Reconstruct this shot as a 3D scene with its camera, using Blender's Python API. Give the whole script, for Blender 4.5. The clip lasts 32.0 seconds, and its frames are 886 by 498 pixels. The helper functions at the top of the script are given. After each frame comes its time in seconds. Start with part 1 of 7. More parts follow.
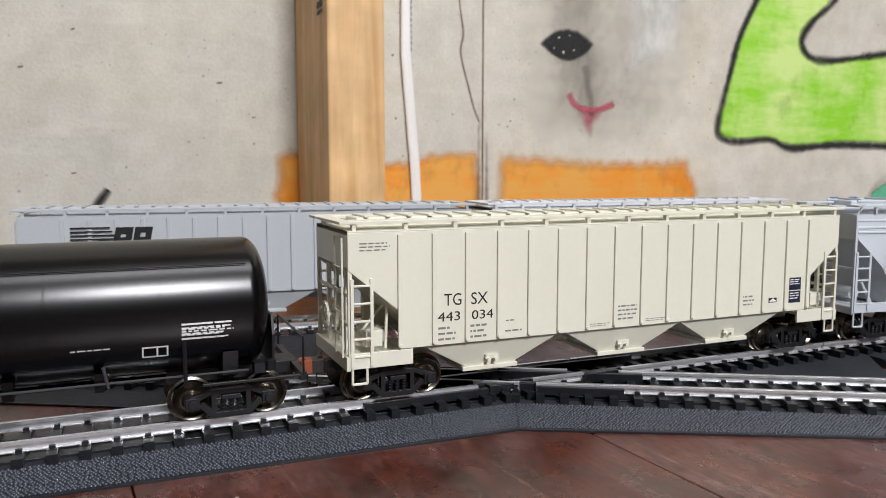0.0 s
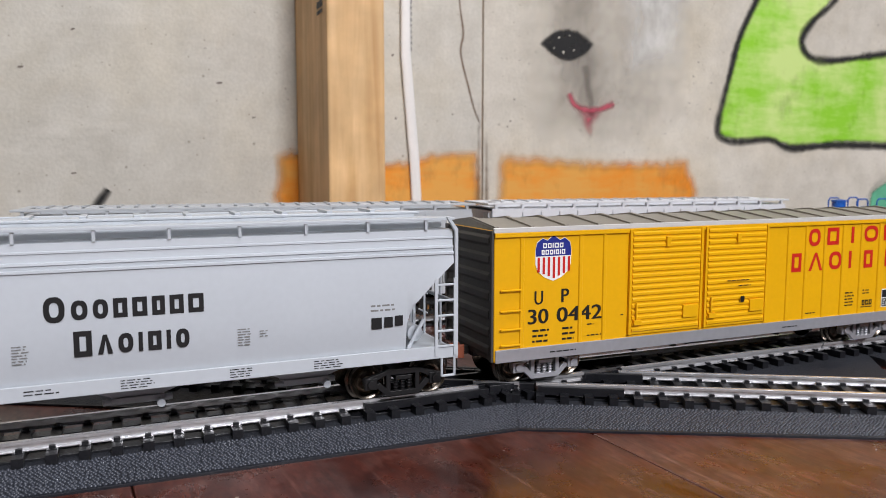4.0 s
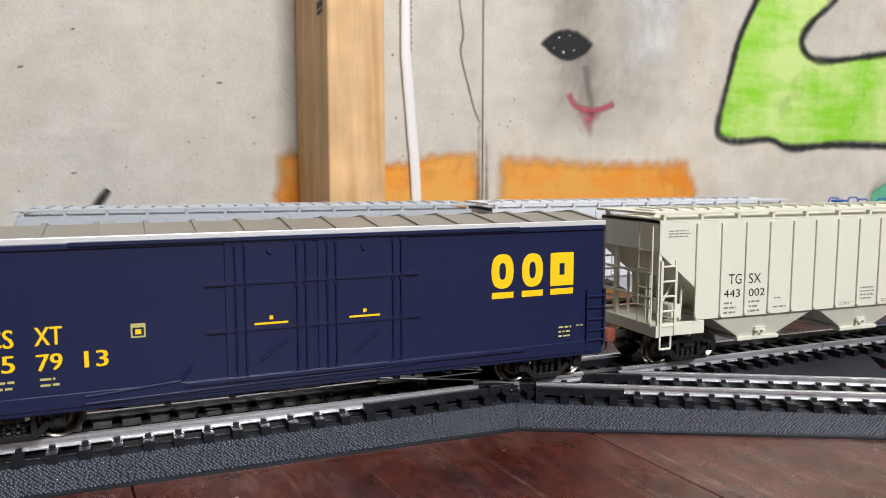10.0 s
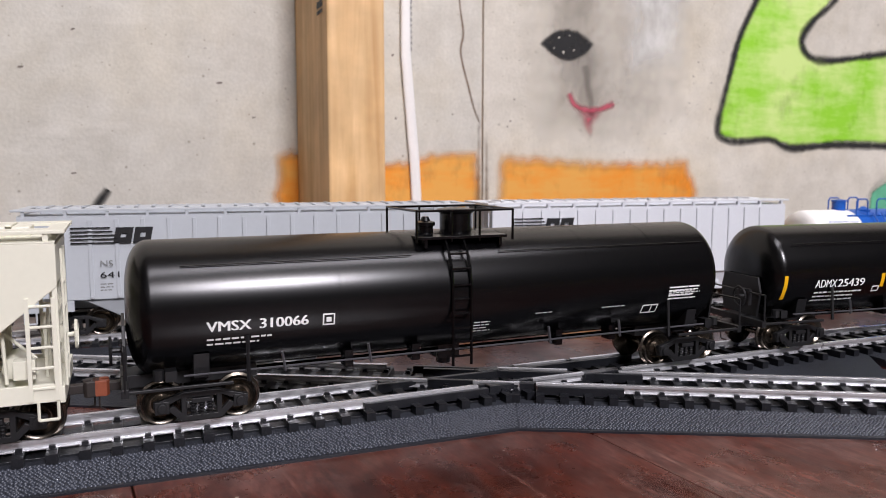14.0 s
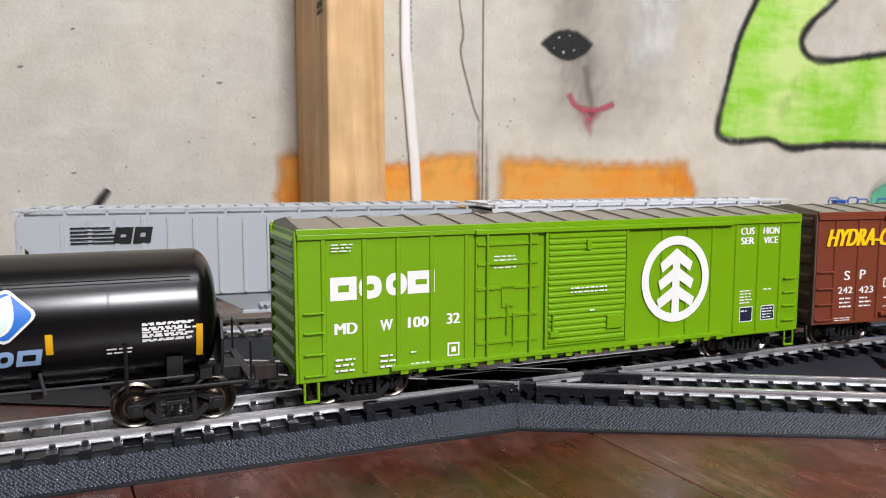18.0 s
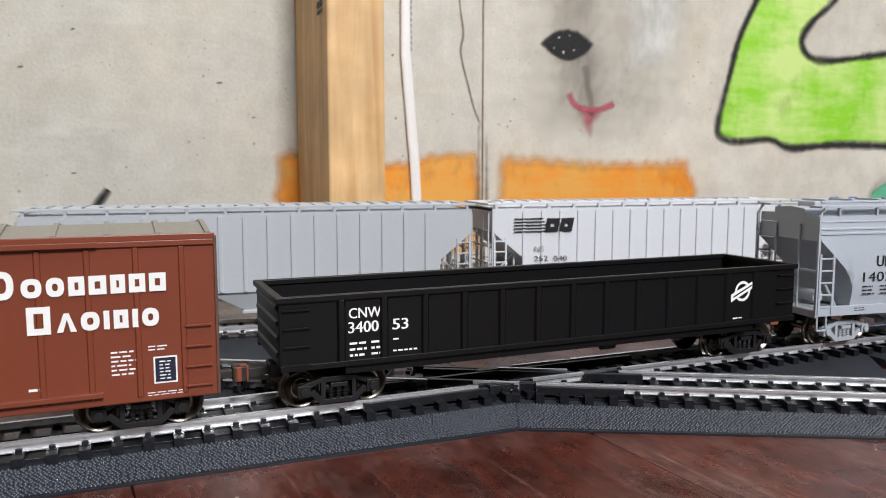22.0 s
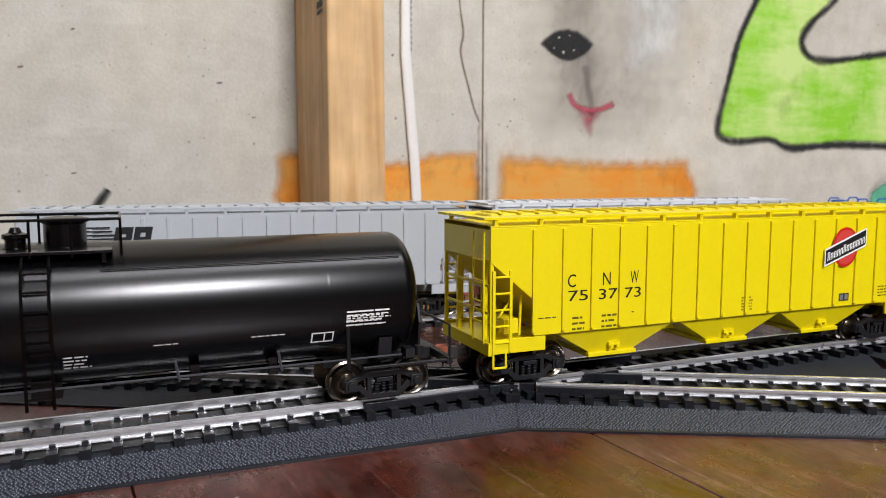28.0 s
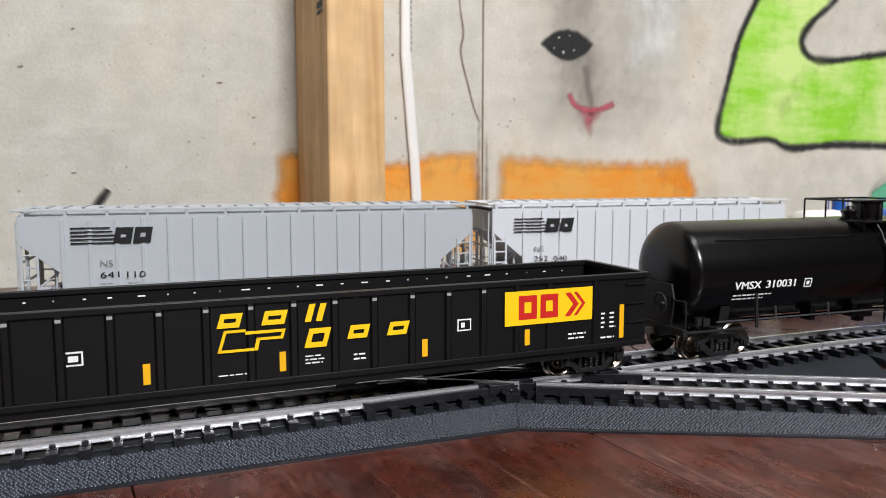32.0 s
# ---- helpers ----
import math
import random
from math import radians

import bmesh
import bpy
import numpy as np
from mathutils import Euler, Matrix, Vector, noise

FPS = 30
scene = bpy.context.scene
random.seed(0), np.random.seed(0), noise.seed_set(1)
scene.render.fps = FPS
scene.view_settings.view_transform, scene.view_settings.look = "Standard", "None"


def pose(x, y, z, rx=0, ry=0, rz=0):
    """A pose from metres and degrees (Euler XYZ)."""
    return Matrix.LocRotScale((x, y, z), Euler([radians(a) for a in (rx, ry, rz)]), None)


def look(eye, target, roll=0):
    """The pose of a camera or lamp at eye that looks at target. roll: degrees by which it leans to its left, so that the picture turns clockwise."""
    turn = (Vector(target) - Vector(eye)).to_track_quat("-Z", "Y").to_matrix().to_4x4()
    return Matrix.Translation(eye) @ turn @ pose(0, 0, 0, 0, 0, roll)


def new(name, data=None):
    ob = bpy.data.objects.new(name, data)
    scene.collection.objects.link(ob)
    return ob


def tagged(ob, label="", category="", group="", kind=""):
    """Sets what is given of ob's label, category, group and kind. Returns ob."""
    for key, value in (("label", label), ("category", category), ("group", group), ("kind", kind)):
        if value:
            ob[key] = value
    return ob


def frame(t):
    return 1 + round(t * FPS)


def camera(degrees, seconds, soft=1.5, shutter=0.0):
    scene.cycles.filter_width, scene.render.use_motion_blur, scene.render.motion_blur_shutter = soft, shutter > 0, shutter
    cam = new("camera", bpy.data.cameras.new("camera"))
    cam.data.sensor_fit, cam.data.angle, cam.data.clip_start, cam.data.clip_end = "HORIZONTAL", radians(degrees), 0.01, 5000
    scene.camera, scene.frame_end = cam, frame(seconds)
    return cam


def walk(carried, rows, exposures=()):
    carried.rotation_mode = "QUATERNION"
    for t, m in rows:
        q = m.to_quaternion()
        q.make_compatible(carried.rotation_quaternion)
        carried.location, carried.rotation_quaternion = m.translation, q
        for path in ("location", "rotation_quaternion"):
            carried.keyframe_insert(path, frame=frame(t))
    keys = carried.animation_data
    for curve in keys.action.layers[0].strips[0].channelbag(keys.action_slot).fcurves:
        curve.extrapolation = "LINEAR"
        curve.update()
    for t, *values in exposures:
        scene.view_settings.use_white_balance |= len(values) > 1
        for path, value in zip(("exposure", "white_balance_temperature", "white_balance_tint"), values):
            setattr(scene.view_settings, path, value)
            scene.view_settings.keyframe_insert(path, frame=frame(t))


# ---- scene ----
cam = camera(60.02, 32.0, soft=0.7)
MM = 0.001
RAIL = 0.008            # height of the rail heads over the table top
EYE = (0.0, 0.0, 0.07645)
VIEW = look(EYE, (0.0, 1.0, 0.07645 - math.tan(0.1066)))
cam.data.dof.use_dof, cam.data.dof.focus_distance, cam.data.dof.aperture_fstop = True, 0.232, 30.0
walk(cam, [(0.0, VIEW), (32.0, VIEW)],
     [(0, 0.08, 6500, 10), (1, -0.04, 6500, 10), (2, -0.04, 6500, 10), (3, -0.02, 6500, 11), (6, -0.05, 6500, 13), (7, -0.02, 6500, 11), (8, 0.13, 6500, 10), (10, 0.18, 6500, 10),
      (11, 0.14, 6500, 11), (12, 0.00, 6500, 13), (13, 0.03, 6500, 15), (14, 0.16, 6500, 17), (17, 0.22, 6500, 12), (18, 0.18, 6500, 11), (20, 0.13, 6500, 13), (22, 0.18, 6500, 9),
      (25, 0.16, 6500, 8), (28, 0.06, 6500, 11), (29, -0.02, 6500, 10), (30, -0.10, 6500, 9), (31, 0.06, 6500, 9), (32, 0.19, 6500, 9)])


def linear(*rgb):
    """Screen colour 0..255 to linear."""
    return tuple(((c / 255 + 0.055) / 1.055) ** 2.4 if c > 10 else c / 255 / 12.92 for c in rgb)


# world and lamps: a closed basement room lit by unseen, added lamps
world = bpy.data.worlds.new("world")
scene.world = world
world.use_nodes = True
world.node_tree.nodes["Background"].inputs[0].default_value = (0.9, 0.95, 1.0, 1)
world.node_tree.nodes["Background"].inputs[1].default_value = 0.01


def area_lamp(name, eye, target, sx, sy, watts, colour):
    data = bpy.data.lights.new(name, "AREA")
    data.shape, data.size, data.size_y, data.energy, data.color = "RECTANGLE", sx, sy, watts, colour
    ob = new(name, data)
    ob.matrix_world = look(eye, target)
    return ob


# main lamp, placed to suit the tank highlights; its fitting is unseen
area_lamp("ceiling_light_glow", (0.92, -1.38, 1.50), (0.05, 0.35, 0.05), 0.5, 0.6, 69, (0.985, 0.99, 1.03))
# faint fill added from the left; no source is known there
area_lamp("ceiling_light_glow", (-0.60, -1.95, 1.40), (-0.20, 0.30, 0.0), 1.2, 0.45, 0.5, (0.985, 0.99, 1.03))
# overhead fill added for the tops and foam highlights, fitting unseen
area_lamp("ceiling_light_glow", (0.45, -0.15, 1.50), (0.15, 0.30, 0.0), 1.2, 0.3, 10, (0.985, 0.99, 1.03))

# ---- materials ----


def mat(name, colour, rough=0.5, metal=0.0, vary=0.12, scale=40.0, bump=0.0, bump_scale=400.0, spec=0.5, coat=0.0):
    """Plain painted, plastic or metal surface, varied at two scales."""
    m = bpy.data.materials.new(name)
    m.use_nodes = True
    nt = m.node_tree
    b = nt.nodes["Principled BSDF"]
    b.inputs["Roughness"].default_value, b.inputs["Metallic"].default_value = rough, metal
    b.inputs["Specular IOR Level"].default_value = spec
    b.inputs["Coat Weight"].default_value = coat
    co = nt.nodes.new("ShaderNodeTexCoord")
    big, fine = nt.nodes.new("ShaderNodeTexNoise"), nt.nodes.new("ShaderNodeTexNoise")
    big.inputs["Scale"].default_value, fine.inputs["Scale"].default_value = scale, scale * 14
    big.inputs["Detail"].default_value = 4
    add = nt.nodes.new("ShaderNodeMath")
    add.operation = "ADD"
    for n in (big, fine):
        nt.links.new(co.outputs["Object"], n.inputs["Vector"])
    nt.links.new(big.outputs[0], add.inputs[0])
    nt.links.new(fine.outputs[0], add.inputs[1])
    ramp = nt.nodes.new("ShaderNodeMapRange")
    ramp.inputs["From Min"].default_value, ramp.inputs["From Max"].default_value = 0.6, 1.4
    ramp.inputs["To Min"].default_value, ramp.inputs["To Max"].default_value = 1 - vary, 1 + vary
    nt.links.new(add.outputs[0], ramp.inputs[0])
    mul = nt.nodes.new("ShaderNodeVectorMath")
    mul.operation = "SCALE"
    mul.inputs[0].default_value = colour
    nt.links.new(ramp.outputs[0], mul.inputs["Scale"])
    nt.links.new(mul.outputs[0], b.inputs["Base Color"])
    if bump:
        n = nt.nodes.new("ShaderNodeTexNoise")
        n.inputs["Scale"].default_value = bump_scale
        nt.links.new(co.outputs["Object"], n.inputs["Vector"])
        bp = nt.nodes.new("ShaderNodeBump")
        bp.inputs["Strength"].default_value, bp.inputs["Distance"].default_value = bump, 0.0004
        nt.links.new(n.outputs[0], bp.inputs["Height"])
        nt.links.new(bp.outputs[0], b.inputs["Normal"])
    return m


M = dict(
    cream=mat("cream_paint", linear(216, 214, 197), 0.42, vary=0.03),
    grey=mat("grey_paint", linear(188, 194, 200), 0.42, vary=0.03),
    up_grey=mat("pale_grey_paint", linear(168, 174, 182), 0.42, vary=0.03),
    ns_grey=mat("warm_grey_paint", linear(176, 180, 184), 0.5, vary=0.03),
    ns_white=mat("white_grey_paint", linear(206, 208, 212), 0.5, vary=0.03),
    yellow=mat("armour_yellow_paint", linear(228, 170, 4), 0.36, vary=0.04),
    cnw_yellow=mat("bright_yellow_paint", linear(233, 212, 5), 0.36, vary=0.03),
    blue=mat("navy_blue_paint", linear(22, 30, 63), 0.36, vary=0.05),
    green=mat("leaf_green_paint", linear(113, 160, 5), 0.36, vary=0.04),
    brown=mat("oxide_brown_paint", linear(119, 58, 38), 0.38, vary=0.05),
    silver=mat("aluminium_paint", linear(190, 192, 198), 0.36, 0.6, vary=0.07),
    black=mat("satin_black_paint", linear(4, 4, 5), 0.25, vary=0.1, spec=0.45),
    gon_black=mat("flat_black_paint", linear(7, 7, 9), 0.46, vary=0.12, spec=0.32),
    roof=mat("galvanised_roof", linear(150, 145, 135), 0.45, 0.4, vary=0.1),
    coal=mat("coal", linear(8, 8, 10), 0.34, vary=0.4, scale=300, bump=0.6, bump_scale=900),
    truck=mat("black_truck_plastic", linear(17, 17, 19), 0.5, vary=0.15),
    truck_grey=mat("grey_truck_plastic", linear(168, 172, 178), 0.5, vary=0.08),
    wheel=mat("dull_brass_wheel_face", linear(108, 98, 86), 0.26, 0.95, vary=0.2),
    tread=mat("polished_wheel_tread", linear(128, 120, 110), 0.26, 1.0, vary=0.1),
    coupler=mat("rusty_coupler", linear(132, 68, 44), 0.6, vary=0.25, scale=200),
    coupler_dark=mat("dark_coupler", linear(40, 33, 30), 0.6, vary=0.2, scale=200),
    # black plastic pipe; the light it catches is put in as lighter grey
    pipe=mat("lit_black_pipe", linear(78, 78, 82), 0.3, 0.3, vary=0.1),
    rail=mat("nickel_silver_rail", linear(226, 226, 228), 0.27, 0.72, vary=0.14, scale=60),
    tie=mat("black_tie_plastic", linear(25, 26, 30), 0.32, vary=0.25, scale=150, bump=0.3, bump_scale=1500),
    white=mat("white_ink", linear(235, 235, 232), 0.5, vary=0.02),
    ink=mat("black_ink", linear(20, 20, 22), 0.5, vary=0.05),
    red=mat("red_ink", linear(196, 30, 22), 0.45, vary=0.03),
    gold=mat("yellow_ink", linear(245, 200, 10), 0.45, vary=0.03),
    sky=mat("blue_ink", linear(36, 110, 200), 0.45, vary=0.03),
    grey_ink=mat("grey_ink", linear(120, 120, 118), 0.5, vary=0.03),
)

# ---- mesh helpers (sizes in millimetres) ----


def box(bm, x0, x1, y0, y1, z0, z1):
    v = [bm.verts.new((x, y, z)) for x in (x0, x1) for y in (y0, y1) for z in (z0, z1)]
    for f in ((0, 1, 3, 2), (4, 6, 7, 5), (0, 4, 5, 1), (2, 3, 7, 6), (0, 2, 6, 4), (1, 5, 7, 3)):
        bm.faces.new([v[i] for i in f])


def prism(bm, pts, axis, a0, a1):
    """A polygon drawn in the plane across axis, extruded from a0 to a1. x: pts are (y, z); y: (x, z); z: (x, y)."""
    def place(p, a):
        return {"x": (a, p[0], p[1]), "y": (p[0], a, p[1]), "z": (p[0], p[1], a)}[axis]
    lo, hi = [bm.verts.new(place(p, a0)) for p in pts], [bm.verts.new(place(p, a1)) for p in pts]
    bm.faces.new(lo)
    bm.faces.new(hi[::-1])
    n = len(pts)
    for i in range(n):
        bm.faces.new((lo[i], hi[i], hi[(i + 1) % n], lo[(i + 1) % n]))


def rod(bm, p, q, r, n=6):
    p, q = Vector(p), Vector(q)
    m = Matrix.Translation((p + q) / 2) @ (q - p).to_track_quat("Z", "Y").to_matrix().to_4x4()
    bmesh.ops.create_cone(bm, cap_ends=True, segments=n, radius1=r, radius2=r, depth=(q - p).length, matrix=m)


def lathe(bm, profile, axis, n=24):
    """A profile of (along, radius) turned round an axis through the origin: 'x' or 'y'."""
    rings = []
    for a, r in profile:
        ring = []
        for i in range(n):
            c, s = math.cos(2 * math.pi * i / n) * r, math.sin(2 * math.pi * i / n) * r
            ring.append(bm.verts.new((a, c, s) if axis == "x" else (c, a, s)))
        rings.append(ring)
    for lo, hi in zip(rings, rings[1:]):
        for i in range(n):
            bm.faces.new((lo[i], lo[(i + 1) % n], hi[(i + 1) % n], hi[i]))
    bm.faces.new(rings[0][::-1])
    bm.faces.new(rings[-1])


def mesh_of(name, bm, material, smooth=False, bevel=0.0):
    bmesh.ops.recalc_face_normals(bm, faces=bm.faces)
    if bevel:
        edges = [e for e in bm.edges if len(e.link_faces) == 2 and e.calc_face_angle(0) > 0.5]
        bmesh.ops.bevel(bm, geom=edges, offset=bevel, segments=2, affect="EDGES", profile=0.5)
    bmesh.ops.scale(bm, vec=(MM, MM, MM), verts=bm.verts)
    me = bpy.data.meshes.new(name)
    bm.to_mesh(me)
    bm.free()
    me.materials.append(material)
    if smooth:
        me.polygons.foreach_set("use_smooth", [True] * len(me.polygons))
        me.set_sharp_from_angle(angle=radians(35))
    return me


def piece(name, me, parent, at=None, label=""):
    """A mesh as a part of its own under a thing or a part; at: a pose in millimetres."""
    ob = new(name, me)
    ob.parent = parent
    if at is not None:
        m = at.copy()
        m.translation = m.translation * MM
        ob.matrix_basis = m
    if label:
        tagged(ob, label)
    return ob


def part(name, bm, material, parent, label="", smooth=False, bevel=0.0, at=None):
    return piece(name, mesh_of(name, bm, material, smooth, bevel), parent, at, label)


def loose(name, bm, material, parent, bevel=0.0):
    """Each separate solid of a bmesh as a part of its own."""
    seen, groups = set(), []
    for f in bm.faces:
        if f in seen:
            continue
        stack, group = [f], []
        seen.add(f)
        while stack:
            g = stack.pop()
            group.append(g)
            for e in g.edges:
                for o in e.link_faces:
                    if o not in seen:
                        seen.add(o)
                        stack.append(o)
        groups.append(group)
    for group in groups:
        one = bmesh.new()
        made = {v: one.verts.new(v.co) for v in dict.fromkeys(v for f in group for v in f.verts)}
        for f in group:
            one.faces.new([made[v] for v in f.verts])
        part(name, one, material, parent, "", False, bevel)
    bm.free()


def shift(x, y, z, rz=0):
    return pose(x, y, z, 0, 0, rz)


def thing(name, label, category, group=""):
    ob = new(name)
    ob.empty_display_size = 0.01
    return tagged(ob, label, category, group)


# ---- lettering and marks on car sides; the near side of a car looks to -y ----
def letters(text, x, z, height, width, side_y, material, parent, name="lettering", lean=0.0, label="", weight=0.022):
    """Words on a car side: x, z of the lower left corner and the height and width of the words."""
    cu = bpy.data.curves.new("words", "FONT")
    cu.body, cu.size, cu.shear, cu.resolution_u = text, 1.0, lean, 3
    ob = bpy.data.objects.new("words", cu)
    scene.collection.objects.link(ob)
    bpy.context.view_layer.update()
    me = bpy.data.meshes.new_from_object(ob.evaluated_get(bpy.context.evaluated_depsgraph_get()))
    bpy.data.objects.remove(ob)
    if weight > 0:
        # heavier strokes: copies laid a little aside
        bm = bmesh.new()
        bm.from_mesh(me)
        faces = bm.faces[:]
        for k, dx in ((1, -weight), (2, weight)):
            twin = bmesh.ops.duplicate(bm, geom=faces)["geom"]
            bmesh.ops.translate(bm, verts=[v for v in twin if isinstance(v, bmesh.types.BMVert)], vec=(dx, 0, 0.001 * k))
        bm.to_mesh(me)
        bm.free()
    co = np.array([v.co for v in me.vertices])
    lift = co[:, 2] * 3.0
    lo, hi = co.min(0), co.max(0)
    k = np.array([width / (hi[0] - lo[0]), height / (hi[1] - lo[1])])
    co = (co[:, :2] - lo[:2]) * k
    depth = [side_y(h + z) for h in co[:, 1]] if callable(side_y) else np.full(len(co), side_y)
    out = np.stack([co[:, 0] + x, np.array(depth) - lift, co[:, 1] + z], 1) * MM
    me.vertices.foreach_set("co", out.ravel())
    me.materials.clear()
    me.materials.append(material)
    me.update()
    return tagged(piece(name, me, parent, None, label), kind="stuff")


def quads(rects, side_y, material, parent, name="marking", label=""):
    """Flat painted marks: polygons of (x, z) on one car side."""
    bm = bmesh.new()
    for pts in rects:
        bm.faces.new([bm.verts.new((a, 0.0 if callable(side_y) else side_y, b)) for a, b in pts])
    if callable(side_y):
        # follow the curve of the shell
        zs = [v.co.z for v in bm.verts]
        z = math.floor(min(zs)) + 0.5
        while z < max(zs):
            bmesh.ops.bisect_plane(bm, geom=bm.verts[:] + bm.edges[:] + bm.faces[:], plane_co=(0, 0, z), plane_no=(0, 0, 1))
            z += 0.5
        for v in bm.verts:
            v.co.y = side_y(v.co.z)
    ob = part(name, bm, material, parent, label or ("rows of small painted marks" if len(rects) > 4 and name == "marking" else ""))
    return tagged(ob, kind="stuff") if len(rects) > 1 else ob


def rect(x0, x1, z0, z1):
    return [(x0, z0), (x1, z0), (x1, z1), (x0, z1)]


def bars(x0, x1, z0, z1, rows, seed=1):
    """Small print that cannot be read: rows of short bars."""
    rnd = random.Random(seed)
    out, pitch = [], (z1 - z0) / rows
    for i in range(rows):
        z, x = z1 - (i + 1) * pitch + 0.25 * pitch, x0
        end = x1 - rnd.random() * 0.25 * (x1 - x0)
        while x < end - 0.2:
            w = min(rnd.uniform(0.8, 2.4), end - x)
            out.append(rect(x, x + w, z, z + 0.38 * pitch))
            x += w + 0.45
    return out


def blocks(widths, x, z, height, gap, stroke, lean=0.0, forms=""):
    """A company name drawn as plain shapes, one for each letter's width: b box, o ring, a tent, i bar."""
    out = []

    def lay_on(pts):
        out.append([(x + px + lean * pz, z + pz) for px, pz in pts])
    for k, w in enumerate(widths):
        form = forms[k] if forms else ("i" if 0 < w < 2.0 and height > 1.6 * w else "b")
        s = min(stroke, w * 0.45)
        if form == "i":
            lay_on(rect(0, w, 0, height))
        elif form == "o":
            n, cw, ch = 20, w / 2, height / 2

            def rim_at(t, cut):
                c, d = math.cos(t), math.sin(t)
                # a ring with slightly squared shoulders
                return (cw + (cw - cut) * math.copysign(abs(c) ** 0.8, c), ch + (ch - cut) * math.copysign(abs(d) ** 0.8, d))
            for i in range(n):
                ta, tb = 2 * math.pi * i / n, 2 * math.pi * (i + 1) / n
                lay_on([rim_at(ta, s), rim_at(ta, 0), rim_at(tb, 0), rim_at(tb, s)])
        elif form == "a":
            lay_on([(0, 0), (s, 0), (w / 2 + s * 0.4, height), (w / 2 - s * 0.4, height)])
            lay_on([(w - s, 0), (w, 0), (w / 2 + s * 0.4, height), (w / 2 + 0.02, height - s * 0.9)])
        elif w > 0:
            for a, b, c, d in ((0, s, 0, height), (w - s, w, 0, height), (s, w - s, height - s, height), (s, w - s, 0, s)):
                lay_on(rect(a, b, c, d))
        x += abs(w) + gap
    return out


# ---- the way of the track ----
TH = 0.4016             # heading of the main track
C0 = Vector((0.0, 0.24105))
BEND_AT, RADIUS, STRAIGHT = 0.157, 0.600, 1.25
LOOP = 2 * STRAIGHT + 2 * math.pi * RADIUS


def way(s):
    """Place and heading on the loop, s metres along; 0 lies before the camera."""
    u = (s - BEND_AT + STRAIGHT) % LOOP
    arc = math.pi * RADIUS
    if u < STRAIGHT:
        x, y, a = u, 0.0, 0.0
    elif u < STRAIGHT + arc:
        b = (u - STRAIGHT) / RADIUS
        x, y, a = STRAIGHT + RADIUS * math.sin(b), -RADIUS * (1 - math.cos(b)), -b
    elif u < 2 * STRAIGHT + arc:
        x, y, a = STRAIGHT - (u - STRAIGHT - arc), -2 * RADIUS, -math.pi
    else:
        b = (u - 2 * STRAIGHT - arc) / RADIUS
        x, y, a = -RADIUS * math.sin(b), -RADIUS * (1 + math.cos(b)), -math.pi - b
    x += BEND_AT - STRAIGHT
    c, d = math.cos(TH), math.sin(TH)
    return Vector((C0.x + c * x - d * y, C0.y + d * x + c * y)), TH + a

# ---- the setting ----
PHI = radians(16.88)    # heading of the far track
WALL_PHI = radians(23.5)
W0 = Vector((-0.10876, 0.57, 0.0))
WALL = Matrix.Translation(W0) @ Matrix.Rotation(WALL_PHI, 4, "Z")   # x along the wall, -y into the room


def nodes_of(m):
    m.use_nodes = True
    nt = m.node_tree
    return nt, nt.nodes["Principled BSDF"], nt.nodes.new("ShaderNodeTexCoord")


def noise_node(nt, co, scale, detail=4.0, rough=0.55, stretch=None):
    n = nt.nodes.new("ShaderNodeTexNoise")
    n.inputs["Scale"].default_value, n.inputs["Detail"].default_value, n.inputs["Roughness"].default_value = scale, detail, rough
    src = co.outputs["Object"]
    if stretch:
        mp = nt.nodes.new("ShaderNodeMapping")
        mp.inputs["Scale"].default_value = stretch
        nt.links.new(src, mp.inputs["Vector"])
        src = mp.outputs[0]
    nt.links.new(src, n.inputs["Vector"])
    return n


def ramp_node(nt, src, stops):
    r = nt.nodes.new("ShaderNodeValToRGB")
    while len(r.color_ramp.elements) < len(stops):
        r.color_ramp.elements.new(0.5)
    for e, (at, c) in zip(r.color_ramp.elements, stops):
        e.position, e.color = at, (*c, 1)
    nt.links.new(src, r.inputs[0])
    return r


def mix_node(nt, fac, a, b, mode="MIX"):
    n = nt.nodes.new("ShaderNodeMix")
    n.data_type, n.blend_type = "RGBA", mode
    for sock, v in ((n.inputs[0], fac), (n.inputs[6], a), (n.inputs[7], b)):
        if isinstance(v, bpy.types.NodeSocket):
            nt.links.new(v, sock)
        elif isinstance(v, float):
            sock.default_value = v
        else:
            sock.default_value = (*v, 1)
    return n.outputs[2]


